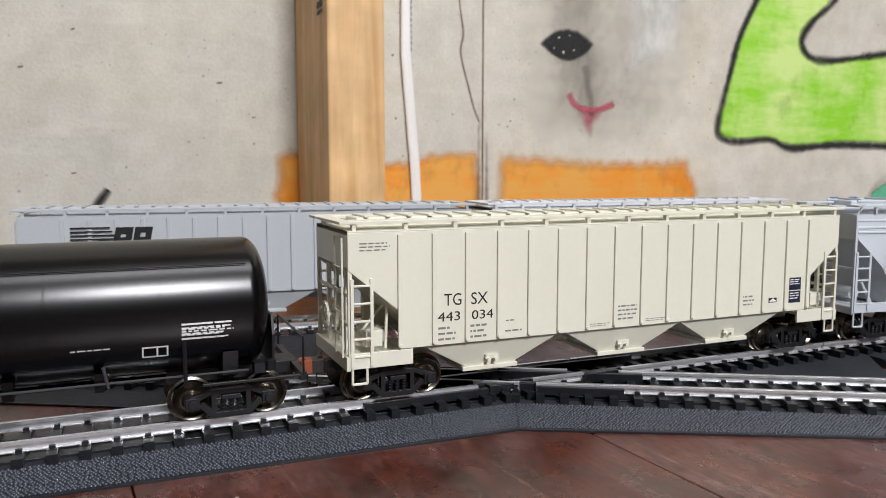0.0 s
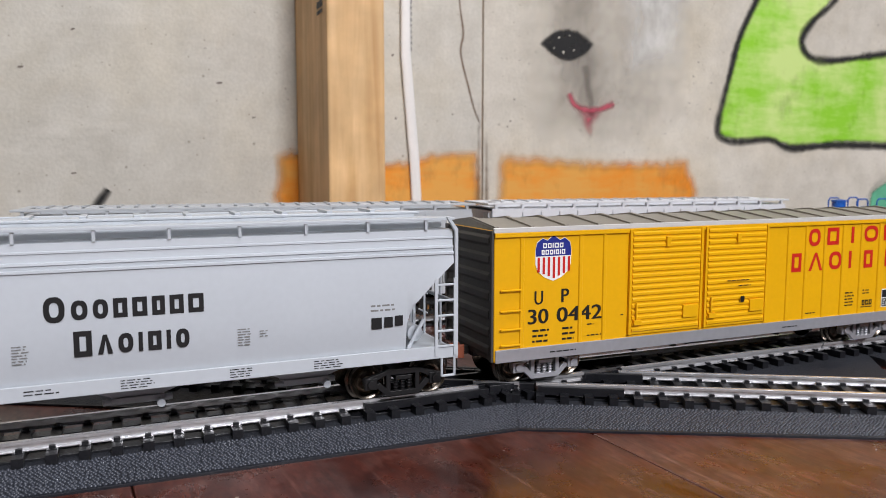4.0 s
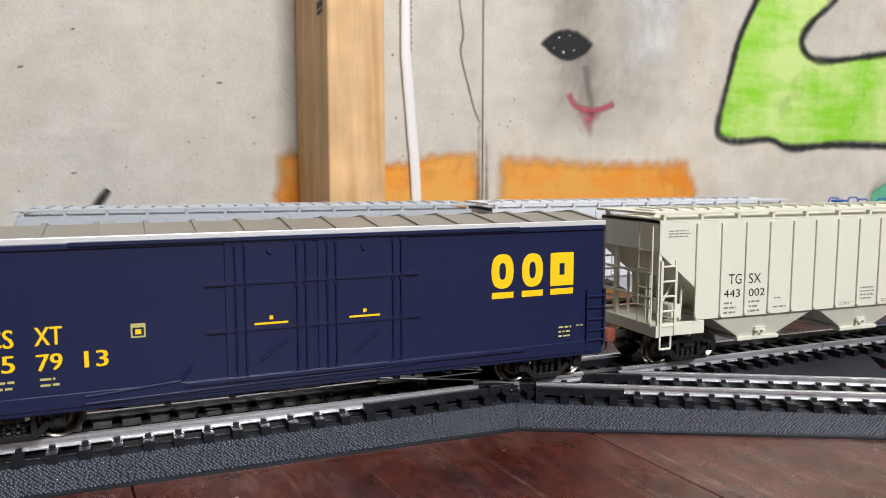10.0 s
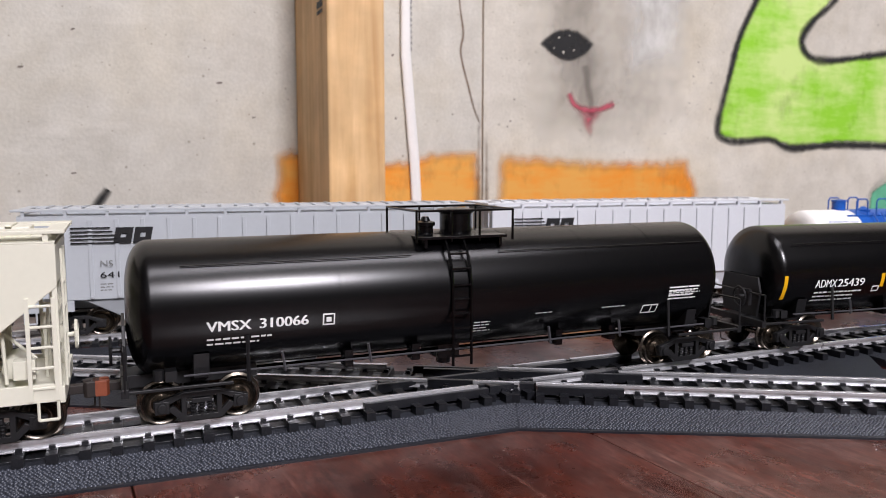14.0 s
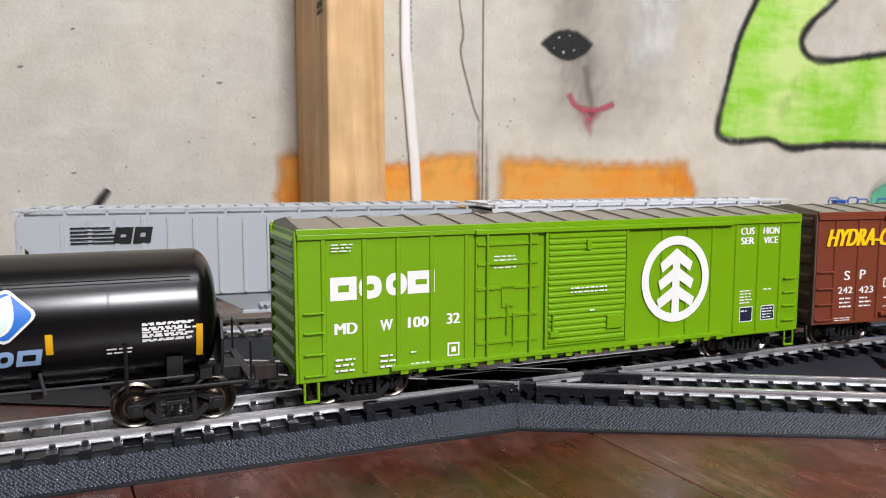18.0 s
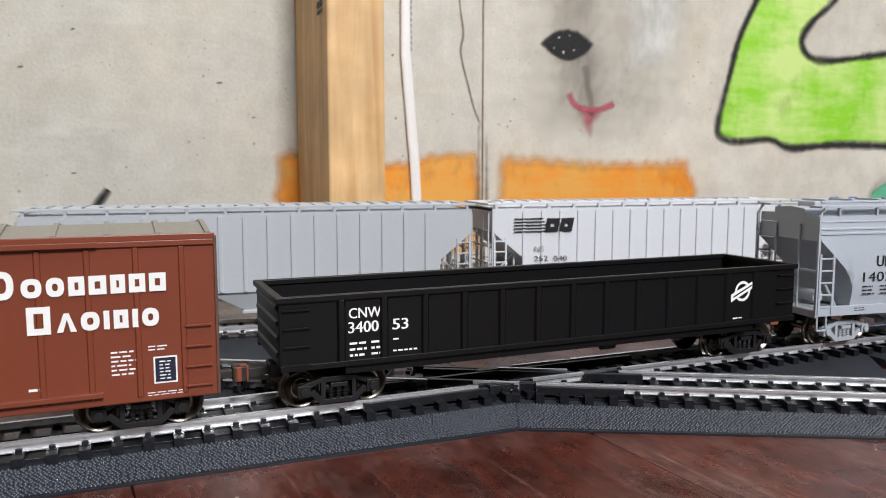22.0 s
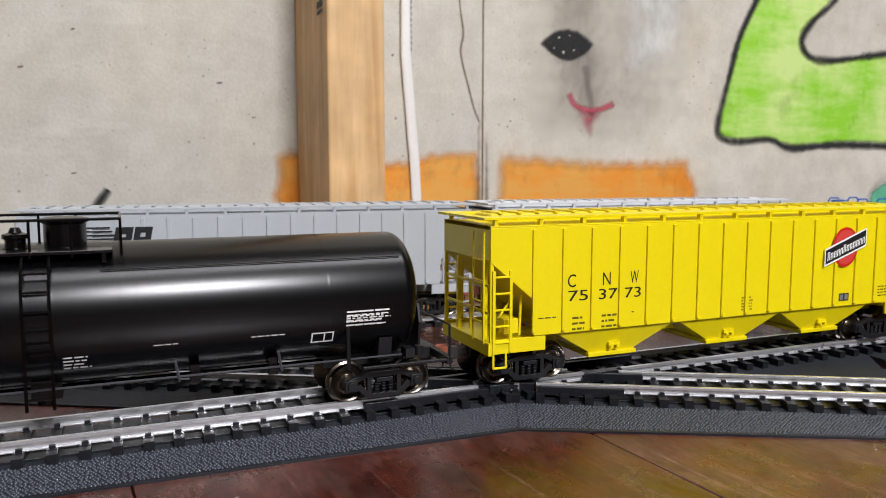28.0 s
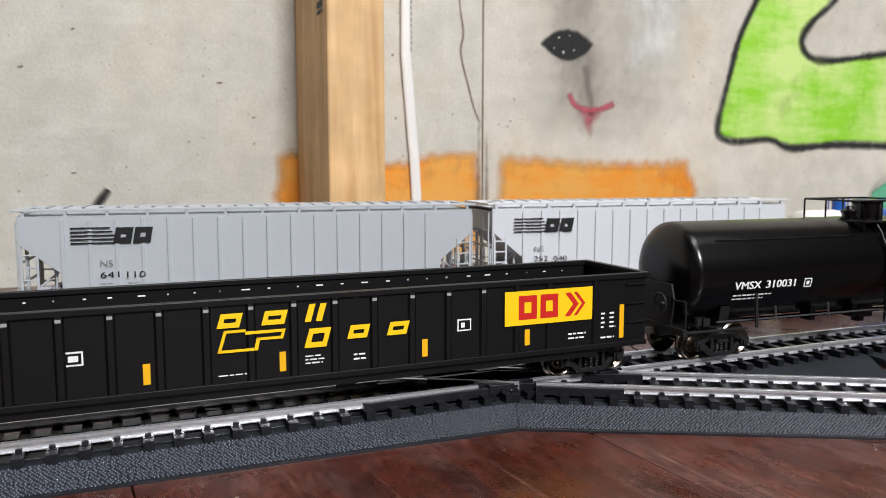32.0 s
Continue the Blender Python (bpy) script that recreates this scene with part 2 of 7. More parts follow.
def concrete(name, base):
    m = bpy.data.materials.new(name)
    nt, b, co = nodes_of(m)
    big = ramp_node(nt, noise_node(nt, co, 5.0, 5).outputs[0], [(0.3, tuple(c * 0.84 for c in base)), (0.7, tuple(min(1, c * 1.08) for c in base))])
    mid = ramp_node(nt, noise_node(nt, co, 34.0, 6, 0.65).outputs[0], [(0.25, (0.80, 0.79, 0.77)), (0.6, (1, 1, 1))])
    c = mix_node(nt, 1.0, big.outputs[0], mid.outputs[0], "MULTIPLY")
    pits = nt.nodes.new("ShaderNodeTexVoronoi")
    pits.inputs["Scale"].default_value = 55.0
    nt.links.new(co.outputs["Object"], pits.inputs["Vector"])
    pit = ramp_node(nt, pits.outputs["Distance"], [(0.035, (0.55, 0.53, 0.5)), (0.075, (1, 1, 1))])
    c = mix_node(nt, 1.0, c, pit.outputs[0], "MULTIPLY")
    fine = noise_node(nt, co, 420.0, 3)
    grain = ramp_node(nt, fine.outputs[0], [(0.3, (0.9, 0.9, 0.9)), (0.7, (1, 1, 1))])
    c = mix_node(nt, 1.0, c, grain.outputs[0], "MULTIPLY")
    # yellowish cement bloom, pale trowel wipes and sparse dark flecks
    bloom = ramp_node(nt, noise_node(nt, co, 9.0, 6, 0.6).outputs[0], [(0.45, (1, 1, 1)), (0.7, (1.0, 0.965, 0.89))])
    c = mix_node(nt, 1.0, c, bloom.outputs[0], "MULTIPLY")
    wipe = ramp_node(nt, noise_node(nt, co, 26.0, 5, 0.6, (0.35, 1, 1.6)).outputs[0], [(0.56, (0, 0, 0)), (0.74, (0.35, 0.35, 0.35))])
    c = mix_node(nt, wipe.outputs[0], c, linear(226, 222, 212))
    fleck = nt.nodes.new("ShaderNodeTexVoronoi")
    fleck.inputs["Scale"].default_value = 130.0
    nt.links.new(co.outputs["Object"], fleck.inputs["Vector"])
    spots = ramp_node(nt, fleck.outputs["Distance"], [(0.05, (0.66, 0.63, 0.58)), (0.10, (1, 1, 1))])
    c = mix_node(nt, 1.0, c, spots.outputs[0], "MULTIPLY")
    nt.links.new(c, b.inputs["Base Color"])
    b.inputs["Roughness"].default_value = 0.85
    bp = nt.nodes.new("ShaderNodeBump")
    bp.inputs["Strength"].default_value, bp.inputs["Distance"].default_value = 0.35, 0.001
    nt.links.new(fine.outputs[0], bp.inputs["Height"])
    nt.links.new(bp.outputs[0], b.inputs["Normal"])
    return m


def timber(name, dark, light, stretch, scale, rough=0.5, gloss_vary=False):
    """Wood with its grain along the axis that stretch squeezes."""
    m = bpy.data.materials.new(name)
    nt, b, co = nodes_of(m)
    info = nt.nodes.new("ShaderNodeObjectInfo")
    mp = nt.nodes.new("ShaderNodeMapping")
    mp.inputs["Scale"].default_value = stretch
    nt.links.new(co.outputs["Object"], mp.inputs["Vector"])
    sh = nt.nodes.new("ShaderNodeVectorMath")
    sh.operation = "ADD"
    cb = nt.nodes.new("ShaderNodeCombineXYZ")
    mu = nt.nodes.new("ShaderNodeMath")
    mu.operation = "MULTIPLY"
    mu.inputs[1].default_value = 37.0
    nt.links.new(info.outputs["Random"], mu.inputs[0])
    for i in range(3):
        nt.links.new(mu.outputs[0], cb.inputs[i])
    nt.links.new(mp.outputs[0], sh.inputs[0])
    nt.links.new(cb.outputs[0], sh.inputs[1])
    n = nt.nodes.new("ShaderNodeTexNoise")
    n.inputs["Scale"].default_value, n.inputs["Detail"].default_value = scale, 6
    n.inputs["Distortion"].default_value = 0.6
    nt.links.new(sh.outputs[0], n.inputs["Vector"])
    c = ramp_node(nt, n.outputs[0], [(0.3, dark), (0.7, light)]).outputs[0]
    pale = ramp_node(nt, noise_node(nt, co, 22.0, 5).outputs[0], [(0.4, (0.82, 0.82, 0.82)), (0.7, (1.1, 1.1, 1.1))])
    c = mix_node(nt, 1.0, c, pale.outputs[0], "MULTIPLY")
    nt.links.new(c, b.inputs["Base Color"])
    b.inputs["Roughness"].default_value = rough
    if gloss_vary:
        g = ramp_node(nt, noise_node(nt, co, 30.0, 6, 0.65).outputs[0], [(0.35, (rough * 0.75,) * 3), (0.65, (min(1, rough * 1.6),) * 3)])
        nt.links.new(g.outputs[0], b.inputs["Roughness"])
    bp = nt.nodes.new("ShaderNodeBump")
    bp.inputs["Strength"].default_value, bp.inputs["Distance"].default_value = 0.12, 0.0006
    nt.links.new(n.outputs[0], bp.inputs["Height"])
    nt.links.new(bp.outputs[0], b.inputs["Normal"])
    return m


def table_top_material():
    """Dark red stain, worn: fine grain along the plank, pale sheen put into the colour, scratches and dust."""
    m = timber("mahogany_stain", linear(58, 24, 17), linear(94, 43, 30), (1, 0.28, 1), 130, 0.25, True)
    nt = m.node_tree
    b = nt.nodes["Principled BSDF"]
    co = [n for n in nt.nodes if n.type == "TEX_COORD"][0]
    base = b.inputs["Base Color"].links[0].from_socket
    # whitish sheen patches mixed into the base colour
    haze = ramp_node(nt, noise_node(nt, co, 24.0, 11, 0.76, (1, 0.55, 1)).outputs[0], [(0.47, (0, 0, 0)), (0.66, (0.3, 0.3, 0.3))])
    c = mix_node(nt, haze.outputs[0], base, linear(150, 122, 116))
    scratch = ramp_node(nt, noise_node(nt, co, 260.0, 5, 0.6, (1, 0.035, 1)).outputs[0], [(0.60, (0, 0, 0)), (0.70, (0.42, 0.42, 0.42))])
    c = mix_node(nt, scratch.outputs[0], c, linear(138, 102, 92))
    worn = ramp_node(nt, noise_node(nt, co, 7.0, 6, 0.65, (1, 0.6, 1)).outputs[0], [(0.35, (0.72, 0.68, 0.66)), (0.65, (1.12, 1.1, 1.08))])
    c = mix_node(nt, 1.0, c, worn.outputs[0], "MULTIPLY")
    fine = ramp_node(nt, noise_node(nt, co, 700.0, 4, 0.65, (1, 0.22, 1)).outputs[0], [(0.32, (0.58, 0.56, 0.55)), (0.66, (1.2, 1.2, 1.2))])
    c = mix_node(nt, 1.0, c, fine.outputs[0], "MULTIPLY")
    v = nt.nodes.new("ShaderNodeTexVoronoi")
    v.inputs["Scale"].default_value = 60.0
    nt.links.new(co.outputs["Object"], v.inputs["Vector"])
    dust = ramp_node(nt, v.outputs["Distance"], [(0.020, (0.85, 0.85, 0.85)), (0.032, (0, 0, 0))])
    c = mix_node(nt, dust.outputs[0], c, linear(190, 176, 168))
    nt.links.new(c, b.inputs["Base Color"])
    return m


M["concrete"] = concrete("poured_concrete", linear(208, 204, 193))
M["concrete_warm"] = concrete("warm_poured_concrete", linear(214, 208, 195))
M["joint_brown"] = concrete("rusty_joint", linear(150, 126, 100))
M["concrete_grey"] = concrete("grey_concrete", linear(172, 169, 163))
M["table"] = table_top_material()
M["stud"] = timber("pine", linear(206, 160, 104), linear(236, 198, 146), (1, 1, 0.06), 130, 0.6)
# grey for the unseen ceiling and walls, kept dark to limit bounced light
M["room"] = mat("unseen_room_grey", linear(122, 116, 108), 0.8, vary=0.1, scale=3)
M["cable"] = mat("white_cable_sheath", linear(232, 230, 226), 0.4, vary=0.04)


def foam_material():
    """Dark blue-grey foam skin under the nubs."""
    m = bpy.data.materials.new("embossed_black_foam")
    nt, b, co = nodes_of(m)
    c = ramp_node(nt, noise_node(nt, co, 30, 4).outputs[0], [(0.3, linear(32, 34, 40)), (0.7, linear(43, 46, 53))])
    nt.links.new(c.outputs[0], b.inputs["Base Color"])
    b.inputs["Roughness"].default_value, b.inputs["Specular IOR Level"].default_value = 0.62, 0.35
    fine = noise_node(nt, co, 1500.0, 3)
    bp = nt.nodes.new("ShaderNodeBump")
    bp.inputs["Strength"].default_value, bp.inputs["Distance"].default_value = 0.8, 0.0006
    nt.links.new(fine.outputs[0], bp.inputs["Height"])
    nt.links.new(bp.outputs[0], b.inputs["Normal"])
    return m


M["foam"] = foam_material()
M["foam_nub"] = mat("embossed_foam_nub", linear(56, 60, 70), 0.44, vary=0.2, scale=60, spec=0.7)
M["foam_skin"] = mat("smooth_black_foam", linear(30, 32, 38), 0.3, vary=0.15, scale=90)


def setting(name, bm, material, label, bevel=0.0, at=None, smooth=False):
    ob = new(name, mesh_of(name, bm, material, smooth, bevel))
    if at is not None:
        ob.matrix_world = at
    return tagged(ob, label, name.split("_")[0], "", "structure")


# table top: planks that run out from the wall
table = tagged(new("table_top"), "dark reddish-brown stained plank table top with worn scratches", "table", "", "structure")
PLANKS = Matrix.Translation((0.0434, 0.2136, 0)) @ Matrix.Rotation(radians(27.17), 4, "Z")
for i in range(-20, 16):
    x = i * 121.7
    ends = [376 - 0.0641 * (x + k) for k in (0.5, 121.2)]
    bm = bmesh.new()
    prism(bm, [(x + 0.15, -1800), (x + 121.55, -1800), (x + 121.55, ends[1]), (x + 0.15, ends[0])], "z", -28, 0)
    ob = new("plank", mesh_of("plank", bm, M["table"], False, 0.4))
    ob.parent = table
    ob.matrix_basis = PLANKS

# back wall with its painted marks, the stud and the cable
bm = bmesh.new()
box(bm, -2300, 152.9, 0, 120, -750, 1650)
wall_back = setting("wall_back", bm, M["concrete"], "bare poured concrete basement wall with pits and stains", at=WALL)
bm = bmesh.new()
box(bm, 154.5, 2800, 0, 120, -750, 1650)
wall_right_pour = setting("wall_back_pour", bm, M["concrete_warm"], "bare poured concrete basement wall with chalk drawings", at=WALL)
bm = bmesh.new()
box(bm, 152.9, 154.5, 2, 120, -750, 1650)
setting("wall_joint", bm, M["joint_brown"], "narrow joint between two concrete pours", at=WALL)

stud = thing("wall_stud", "pale pine stud standing on edge against the concrete wall", "stud")
stud.matrix_world = WALL
bm = bmesh.new()
box(bm, 1.2, 39.2, -89, -1, -750, 1600)
part("post", bm, M["stud"], stud, "", False, 1.6)

# room round about: unseen, added to close the space and shape bounced light
bm = bmesh.new()
box(bm, -2300, 2800, -3600, 120, -800, -750)
setting("floor", bm, M["concrete_grey"], "unseen grey concrete floor that closes the room", at=WALL)
bm = bmesh.new()
box(bm, -2300, 2800, -3600, 120, 1650, 1700)
setting("ceiling", bm, M["room"], "plain unseen ceiling that closes the room", at=WALL)
for nm, dims in (("wall_left", (-2400, -2300, -3600, 120)), ("wall_right", (2800, 2900, -3600, 120)), ("wall_front", (-2300, 2800, -3700, -3600))):
    bm = bmesh.new()
    box(bm, *dims, -750, 1650)
    setting(nm, bm, M["room"], "plain unseen wall that closes the room", at=WALL)

# ---- track ----
RAIL_SECTION = [(-1.45, -2.5), (1.45, -2.5), (1.45, -2.3), (0.3, -1.85), (0.22, -1.0), (0.85, -0.85), (0.85, -0.1), (0.7, 0), (-0.7, 0), (-0.85, -0.1), (-0.85, -0.85), (-0.22, -1.0), (-0.3, -1.85), (-1.45, -2.3)]
TIE_TOP = -2.5


def rail_mesh(stations):
    """Rail section swept along stations of (x, y, heading), millimetres; the head's top is z = 0."""
    bm = bmesh.new()
    rings = []
    for x, y, a in stations:
        nx, ny = -math.sin(a), math.cos(a)
        rings.append([bm.verts.new((x + nx * u, y + ny * u, z)) for u, z in RAIL_SECTION])
    n = len(RAIL_SECTION)
    for lo, hi in zip(rings, rings[1:]):
        for i in range(n):
            bm.faces.new((lo[i], lo[(i + 1) % n], hi[(i + 1) % n], hi[i]))
    bm.faces.new(rings[0])
    bm.faces.new(rings[-1][::-1])
    return mesh_of("rail", bm, M["rail"])


def tie_mesh_make():
    bm = bmesh.new()
    box(bm, -1.35, 1.35, -15, 15, -5, TIE_TOP)
    for s in (-1, 1):
        for e in (-1, 1):
            y = s * 8.65 + e * 1.75
            box(bm, -0.75, 0.75, y - 0.5, y + 0.5, TIE_TOP + 0.02, TIE_TOP + 0.95)
            box(bm, -0.55, 0.55, y - e * 0.75 - 0.3, y - e * 0.75 + 0.3, TIE_TOP + 0.5, TIE_TOP + 0.85)
        box(bm, -1.2, 1.2, s * 8.65 - 2.7, s * 8.65 + 2.7, TIE_TOP - 0.1, TIE_TOP + 0.14)
    return mesh_of("tie", bm, M["tie"])


TIE = tie_mesh_make()
GAUGE = 8.65


def straight_track(name, label, origin, heading, s0, s1, gaps, ties_out=(), phase=0.0, rail_gaps=()):
    """A straight track; rails of both sides run over the spans given, ties every 7.55 mm except in the span ties_out."""
    tr = thing(name, label, "model track", "track sections")
    tr.matrix_world = Matrix.Translation((origin.x, origin.y, RAIL)) @ Matrix.Rotation(heading, 4, "Z")
    for side, spans in gaps.items():
        for a, b in spans:
            piece("rail", rail_mesh([(a, side * GAUGE, 0), (b, side * GAUGE, 0)]), tr)
    for side in (-1, 1):
        bm = bmesh.new()
        box(bm, s0, s1, side * GAUGE - 2.2, side * GAUGE + 2.2, -5.6, -4.3)
        part("tie_strip", bm, M["tie"], tr, "", False, 0.1)
    k = math.ceil((s0 - phase) / 7.546)
    while phase + 7.546 * k < s1:
        x = phase + 7.546 * k
        if not any(a < x < b for a, b in ties_out):
            piece("tie", TIE, tr, shift(x, 0, 0))
        k += 1
    return tr


# main track before the camera, with the crossing at its middle
straight_track("track_main", "nickel-silver rails on black plastic ties, running to the crossing", C0, TH, -330, 157,
               {-1: [(-330, 8.1), (27.7, 47.4), (62.5, 157)], 1: [(-330, -19.6), (30.3, 51.2), (53.3, 157)]}, [], -119.38)
BR, BTH = Vector((0.0322, 0.2478)), radians(-6.43)
straight_track("track_branch", "nickel-silver rails on black plastic ties, crossing at a slant", BR, BTH, -620, 420,
               {-1: [(-620, -36.5), (-21.7, -6.8), (-1.5, 420)], 1: [(-620, -53.1), (-14.5, 9.1), (26.3, 420)]}, [], 37.54)
bpy.context.view_layer.update()
branch_low = [o for o in scene.collection.objects if o.name.startswith("track_branch")][0]
branch_low.location.z -= 0.00005
# far track by the wall
FAR_Z = 0.005           # this track lies straight on the table
FC = Vector((-0.1728, 0.3254))
far_track = straight_track("track_far", "nickel-silver rails on black plastic ties by the wall", FC, PHI, -500, 900, {-1: [(-500, 900)], 1: [(-500, 900)]})
far_track.location.z = FAR_Z

# moulded plastic of the crossing: filler strips beside the rails and blocks at the four frogs
crossing = thing("track_crossing", "moulded black plastic crossing where two tracks meet", "model track", "track sections")
crossing.matrix_world = Matrix.Translation((C0.x, C0.y, RAIL)) @ Matrix.Rotation(TH, 4, "Z")
BL = Matrix.Rotation(-TH, 4, "Z") @ Matrix.Translation(((BR.x - C0.x) * 1000, (BR.y - C0.y) * 1000, 0)) @ Matrix.Rotation(BTH, 4, "Z")
for frame_at, spans in ((Matrix.Identity(4), ((-29.5, 11, -1, -1.55, 1.0), (16, 62, 1, 1.7, 0.8), (-34, 66, -1, 2.1, 0.9), (-20, 78, 1, -2.1, 0.9))),
                        (BL, ((-1, 26, -1, -1.55, 1.0), (-44, 8, 1, 1.7, 0.8), (-46, 30, -1, 2.1, 0.9), (-40, 34, 1, -2.1, 0.9)))):
    for a, b, side, off, wide in spans:
        bm = bmesh.new()
        yy = side * GAUGE + off
        box(bm, a, b, yy - wide, yy + wide, -3.4, -0.75 if abs(off) < 2 else -0.5)
        part("guard_strip", bm, M["tie"], crossing, "", False, 0.15, frame_at)
for side in (-1, 1):
    for other in (-1, 1):
        # where a rail of one track meets a rail of the other
        q = BL @ Vector((0, other * GAUGE, 0))
        dirx, diry = math.cos(BTH - TH), math.sin(BTH - TH)
        k = (side * GAUGE - q.y) / diry
        x = q.x + k * dirx
        bm = bmesh.new()
        prism(bm, [(-7.5, 1.6), (-2, 1.9), (7.2, -2.6), (7.5, -4.4), (3.0, -1.9), (-7.0, -1.6)] if side == other else [(-8, 1.4), (0, 2.0), (6.5, 1.4), (7.5, -1.4), (0, -2.0), (-6.5, -1.4)], "z", -3.4, -0.25)
        part("frog", bm, M["tie"], crossing, "", False, 0.25, shift(x, side * GAUGE, 0))

# the rest of the loop
loop_track = thing("track_loop", "curved nickel-silver track on black plastic ties round the table", "model track", "track sections")
loop_track.matrix_world = Matrix.Translation((0, 0, RAIL))
lo, hi = BEND_AT + 0.0006, LOOP - 0.3306
stations = [lo + (hi - lo) * i / 180 for i in range(181)]
for side in (-1, 1):
    st = []
    for s in stations:
        q, a = way(s)
        st.append(((q.x - math.sin(a) * side * GAUGE * MM) * 1000, (q.y + math.cos(a) * side * GAUGE * MM) * 1000, a))
    piece("rail", rail_mesh(st), loop_track)
s, n = lo + 0.004, 0
far_ties = bmesh.new()
while s < hi:
    q, a = way(s)
    if n < 40:
        piece("tie", TIE, loop_track, shift(q.x * 1000, q.y * 1000, 0, math.degrees(a)))
    else:
        m = shift(q.x * 1000, q.y * 1000, 0, math.degrees(a))
        k = len(far_ties.verts)
        box(far_ties, -1.35, 1.35, -15, 15, -5, TIE_TOP)
        far_ties.verts.ensure_lookup_table()
        for v in far_ties.verts[k:]:
            v.co = m @ v.co
    s += 0.00755
    n += 1
tagged(part("ties", far_ties, M["tie"], loop_track, "black plastic ties"), kind="stuff")


def loop_roadbed():
    bm = bmesh.new()
    rows = []
    for i in range(161):
        st = 0.175 + (LOOP - 0.362 - 0.175) * i / 160
        q, a = way(st)
        rows.append([bm.verts.new(((q.x - math.sin(a) * u * MM) * 1000, (q.y + math.cos(a) * u * MM) * 1000, z)) for u, z in ((-24, 0), (-23, 3), (23, 3), (24, 0))])
    for lo, hi in zip(rows, rows[1:]):
        for i in range(4):
            bm.faces.new((lo[i], lo[(i + 1) % 4], hi[(i + 1) % 4], hi[i]))
    bm.faces.new(rows[0])
    bm.faces.new(rows[-1][::-1])
    return setting("roadbed_loop", bm, M["foam"], "black embossed foam strip under the looped track")


loop_roadbed()


def foam_sheet(name, outer, inner, label, top=3.0):
    """Foam with a sloping shoulder: outer runs along the table, inner along the flat top."""
    bm = bmesh.new()
    lip = [(a + (c - a) * 0.055, b + (d - b) * 0.055) for (a, b), (c, d) in zip(outer, inner)]
    rim = [(a + (c - a) * 0.02, b + (d - b) * 0.02) for (a, b), (c, d) in zip(outer, inner)]
    rings = [[bm.verts.new((x, y, z)) for x, y in pts] for pts, z in ((outer, 0.0), (outer, 0.62), (rim, 0.78), (lip, 0.86), (inner, top))]
    n = len(outer)
    for lo, hi in zip(rings, rings[1:]):
        for i in range(n):
            bm.faces.new((lo[i], lo[(i + 1) % n], hi[(i + 1) % n], hi[i]))
    bm.faces.new(rings[0][::-1])
    bm.faces.new(rings[-1])
    bm.faces.ensure_lookup_table()
    skin = [int(k < 3 * n) for k in range(len(bm.faces))]
    ob = setting(name, bm, M["foam"], label)
    ob.data.materials.append(M["foam_skin"])
    ob.data.polygons.foreach_set("material_index", skin)
    return ob


def nubs(spans, top):
    """Embossed nubs over the sloping shoulder, between pairs of (outer, inner) corners."""
    rnd = random.Random(31)
    ring = [(math.cos(math.pi * k / 4), math.sin(math.pi * k / 4)) for k in range(8)]
    verts, faces = [], []
    for (o0, i0), (o1, i1) in spans:
        o0, i0, o1, i1 = (Vector(p) for p in (o0, i0, o1, i1))
        wide = max((i0 - o0).length, (i1 - o1).length)
        rows, n = int(wide / 0.95), int((o1 - o0).length / 1.08)
        for r in range(rows):
            for k in range(n):
                u = min(1, max(0, (k + 0.5 * (r % 2) + rnd.uniform(-0.22, 0.22)) / n))
                v = 0.075 + 0.915 * (r + rnd.uniform(-0.2, 0.2)) / rows
                p = o0.lerp(o1, u).lerp(i0.lerp(i1, u), v)
                z = 0.86 + (top - 0.86) * (v - 0.055) / 0.945
                a, b, h, base = rnd.uniform(0.38, 0.52), rnd.uniform(0.36, 0.46), rnd.uniform(0.30, 0.40), len(verts)
                for f, g in ((1.0, -0.06), (0.86, 0.55), (0.45, 0.92)):
                    verts += [((p.x + a * f * c) * MM, (p.y + b * f * s) * MM, (z + h * g) * MM) for c, s in ring]
                verts.append((p.x * MM, p.y * MM, (z + h) * MM))
                for lo in (0, 8):
                    faces += [(base + lo + j, base + lo + (j + 1) % 8, base + lo + 8 + (j + 1) % 8, base + lo + 8 + j) for j in range(8)]
                faces += [(base + 16 + j, base + 16 + (j + 1) % 8, base + 24) for j in range(8)]
    me = bpy.data.meshes.new("nubs")
    me.from_pydata(verts, [], faces)
    me.materials.append(M["foam_nub"])
    me.polygons.foreach_set("use_smooth", [True] * len(me.polygons))
    tagged(new("foam_nubs", me), "fine embossed nubs on the black foam roadbed", "foam", "", "stuff")


foam_sheet("roadbed_main",
           [(-322.4, 80.5), (-103.5, 166.3), (22.0, 216.3), (65.7, 217.6), (175.8, 268.9), (161.0, 273.2), (171.2, 306.6), (165.1, 325.5), (115.5, 306.6), (-63.7, 226.5), (-339.5, 109.6)],
           [(-327.8, 90.1), (-109.1, 180.0), (22.7, 234.2), (66.0, 231.4), (171.0, 271.4), (160.6, 273.9), (170.4, 306.1), (164.4, 324.0), (115.8, 305.2), (-63.8, 225.0), (-340.1, 108.0)], "black embossed foam roadbed under the main track")
foam_sheet("roadbed_branch",
           [(22.5, 216.2), (124.9, 208.8), (454.4, 187.7), (477.3, 223.9), (176.4, 268.6), (66.0, 217.4)],
           [(23.2, 234.1), (127.6, 222.4), (455.9, 200.1), (476.2, 222.9), (171.6, 270.4), (66.3, 231.3)], "black embossed foam roadbed under the branch track", 2.96)
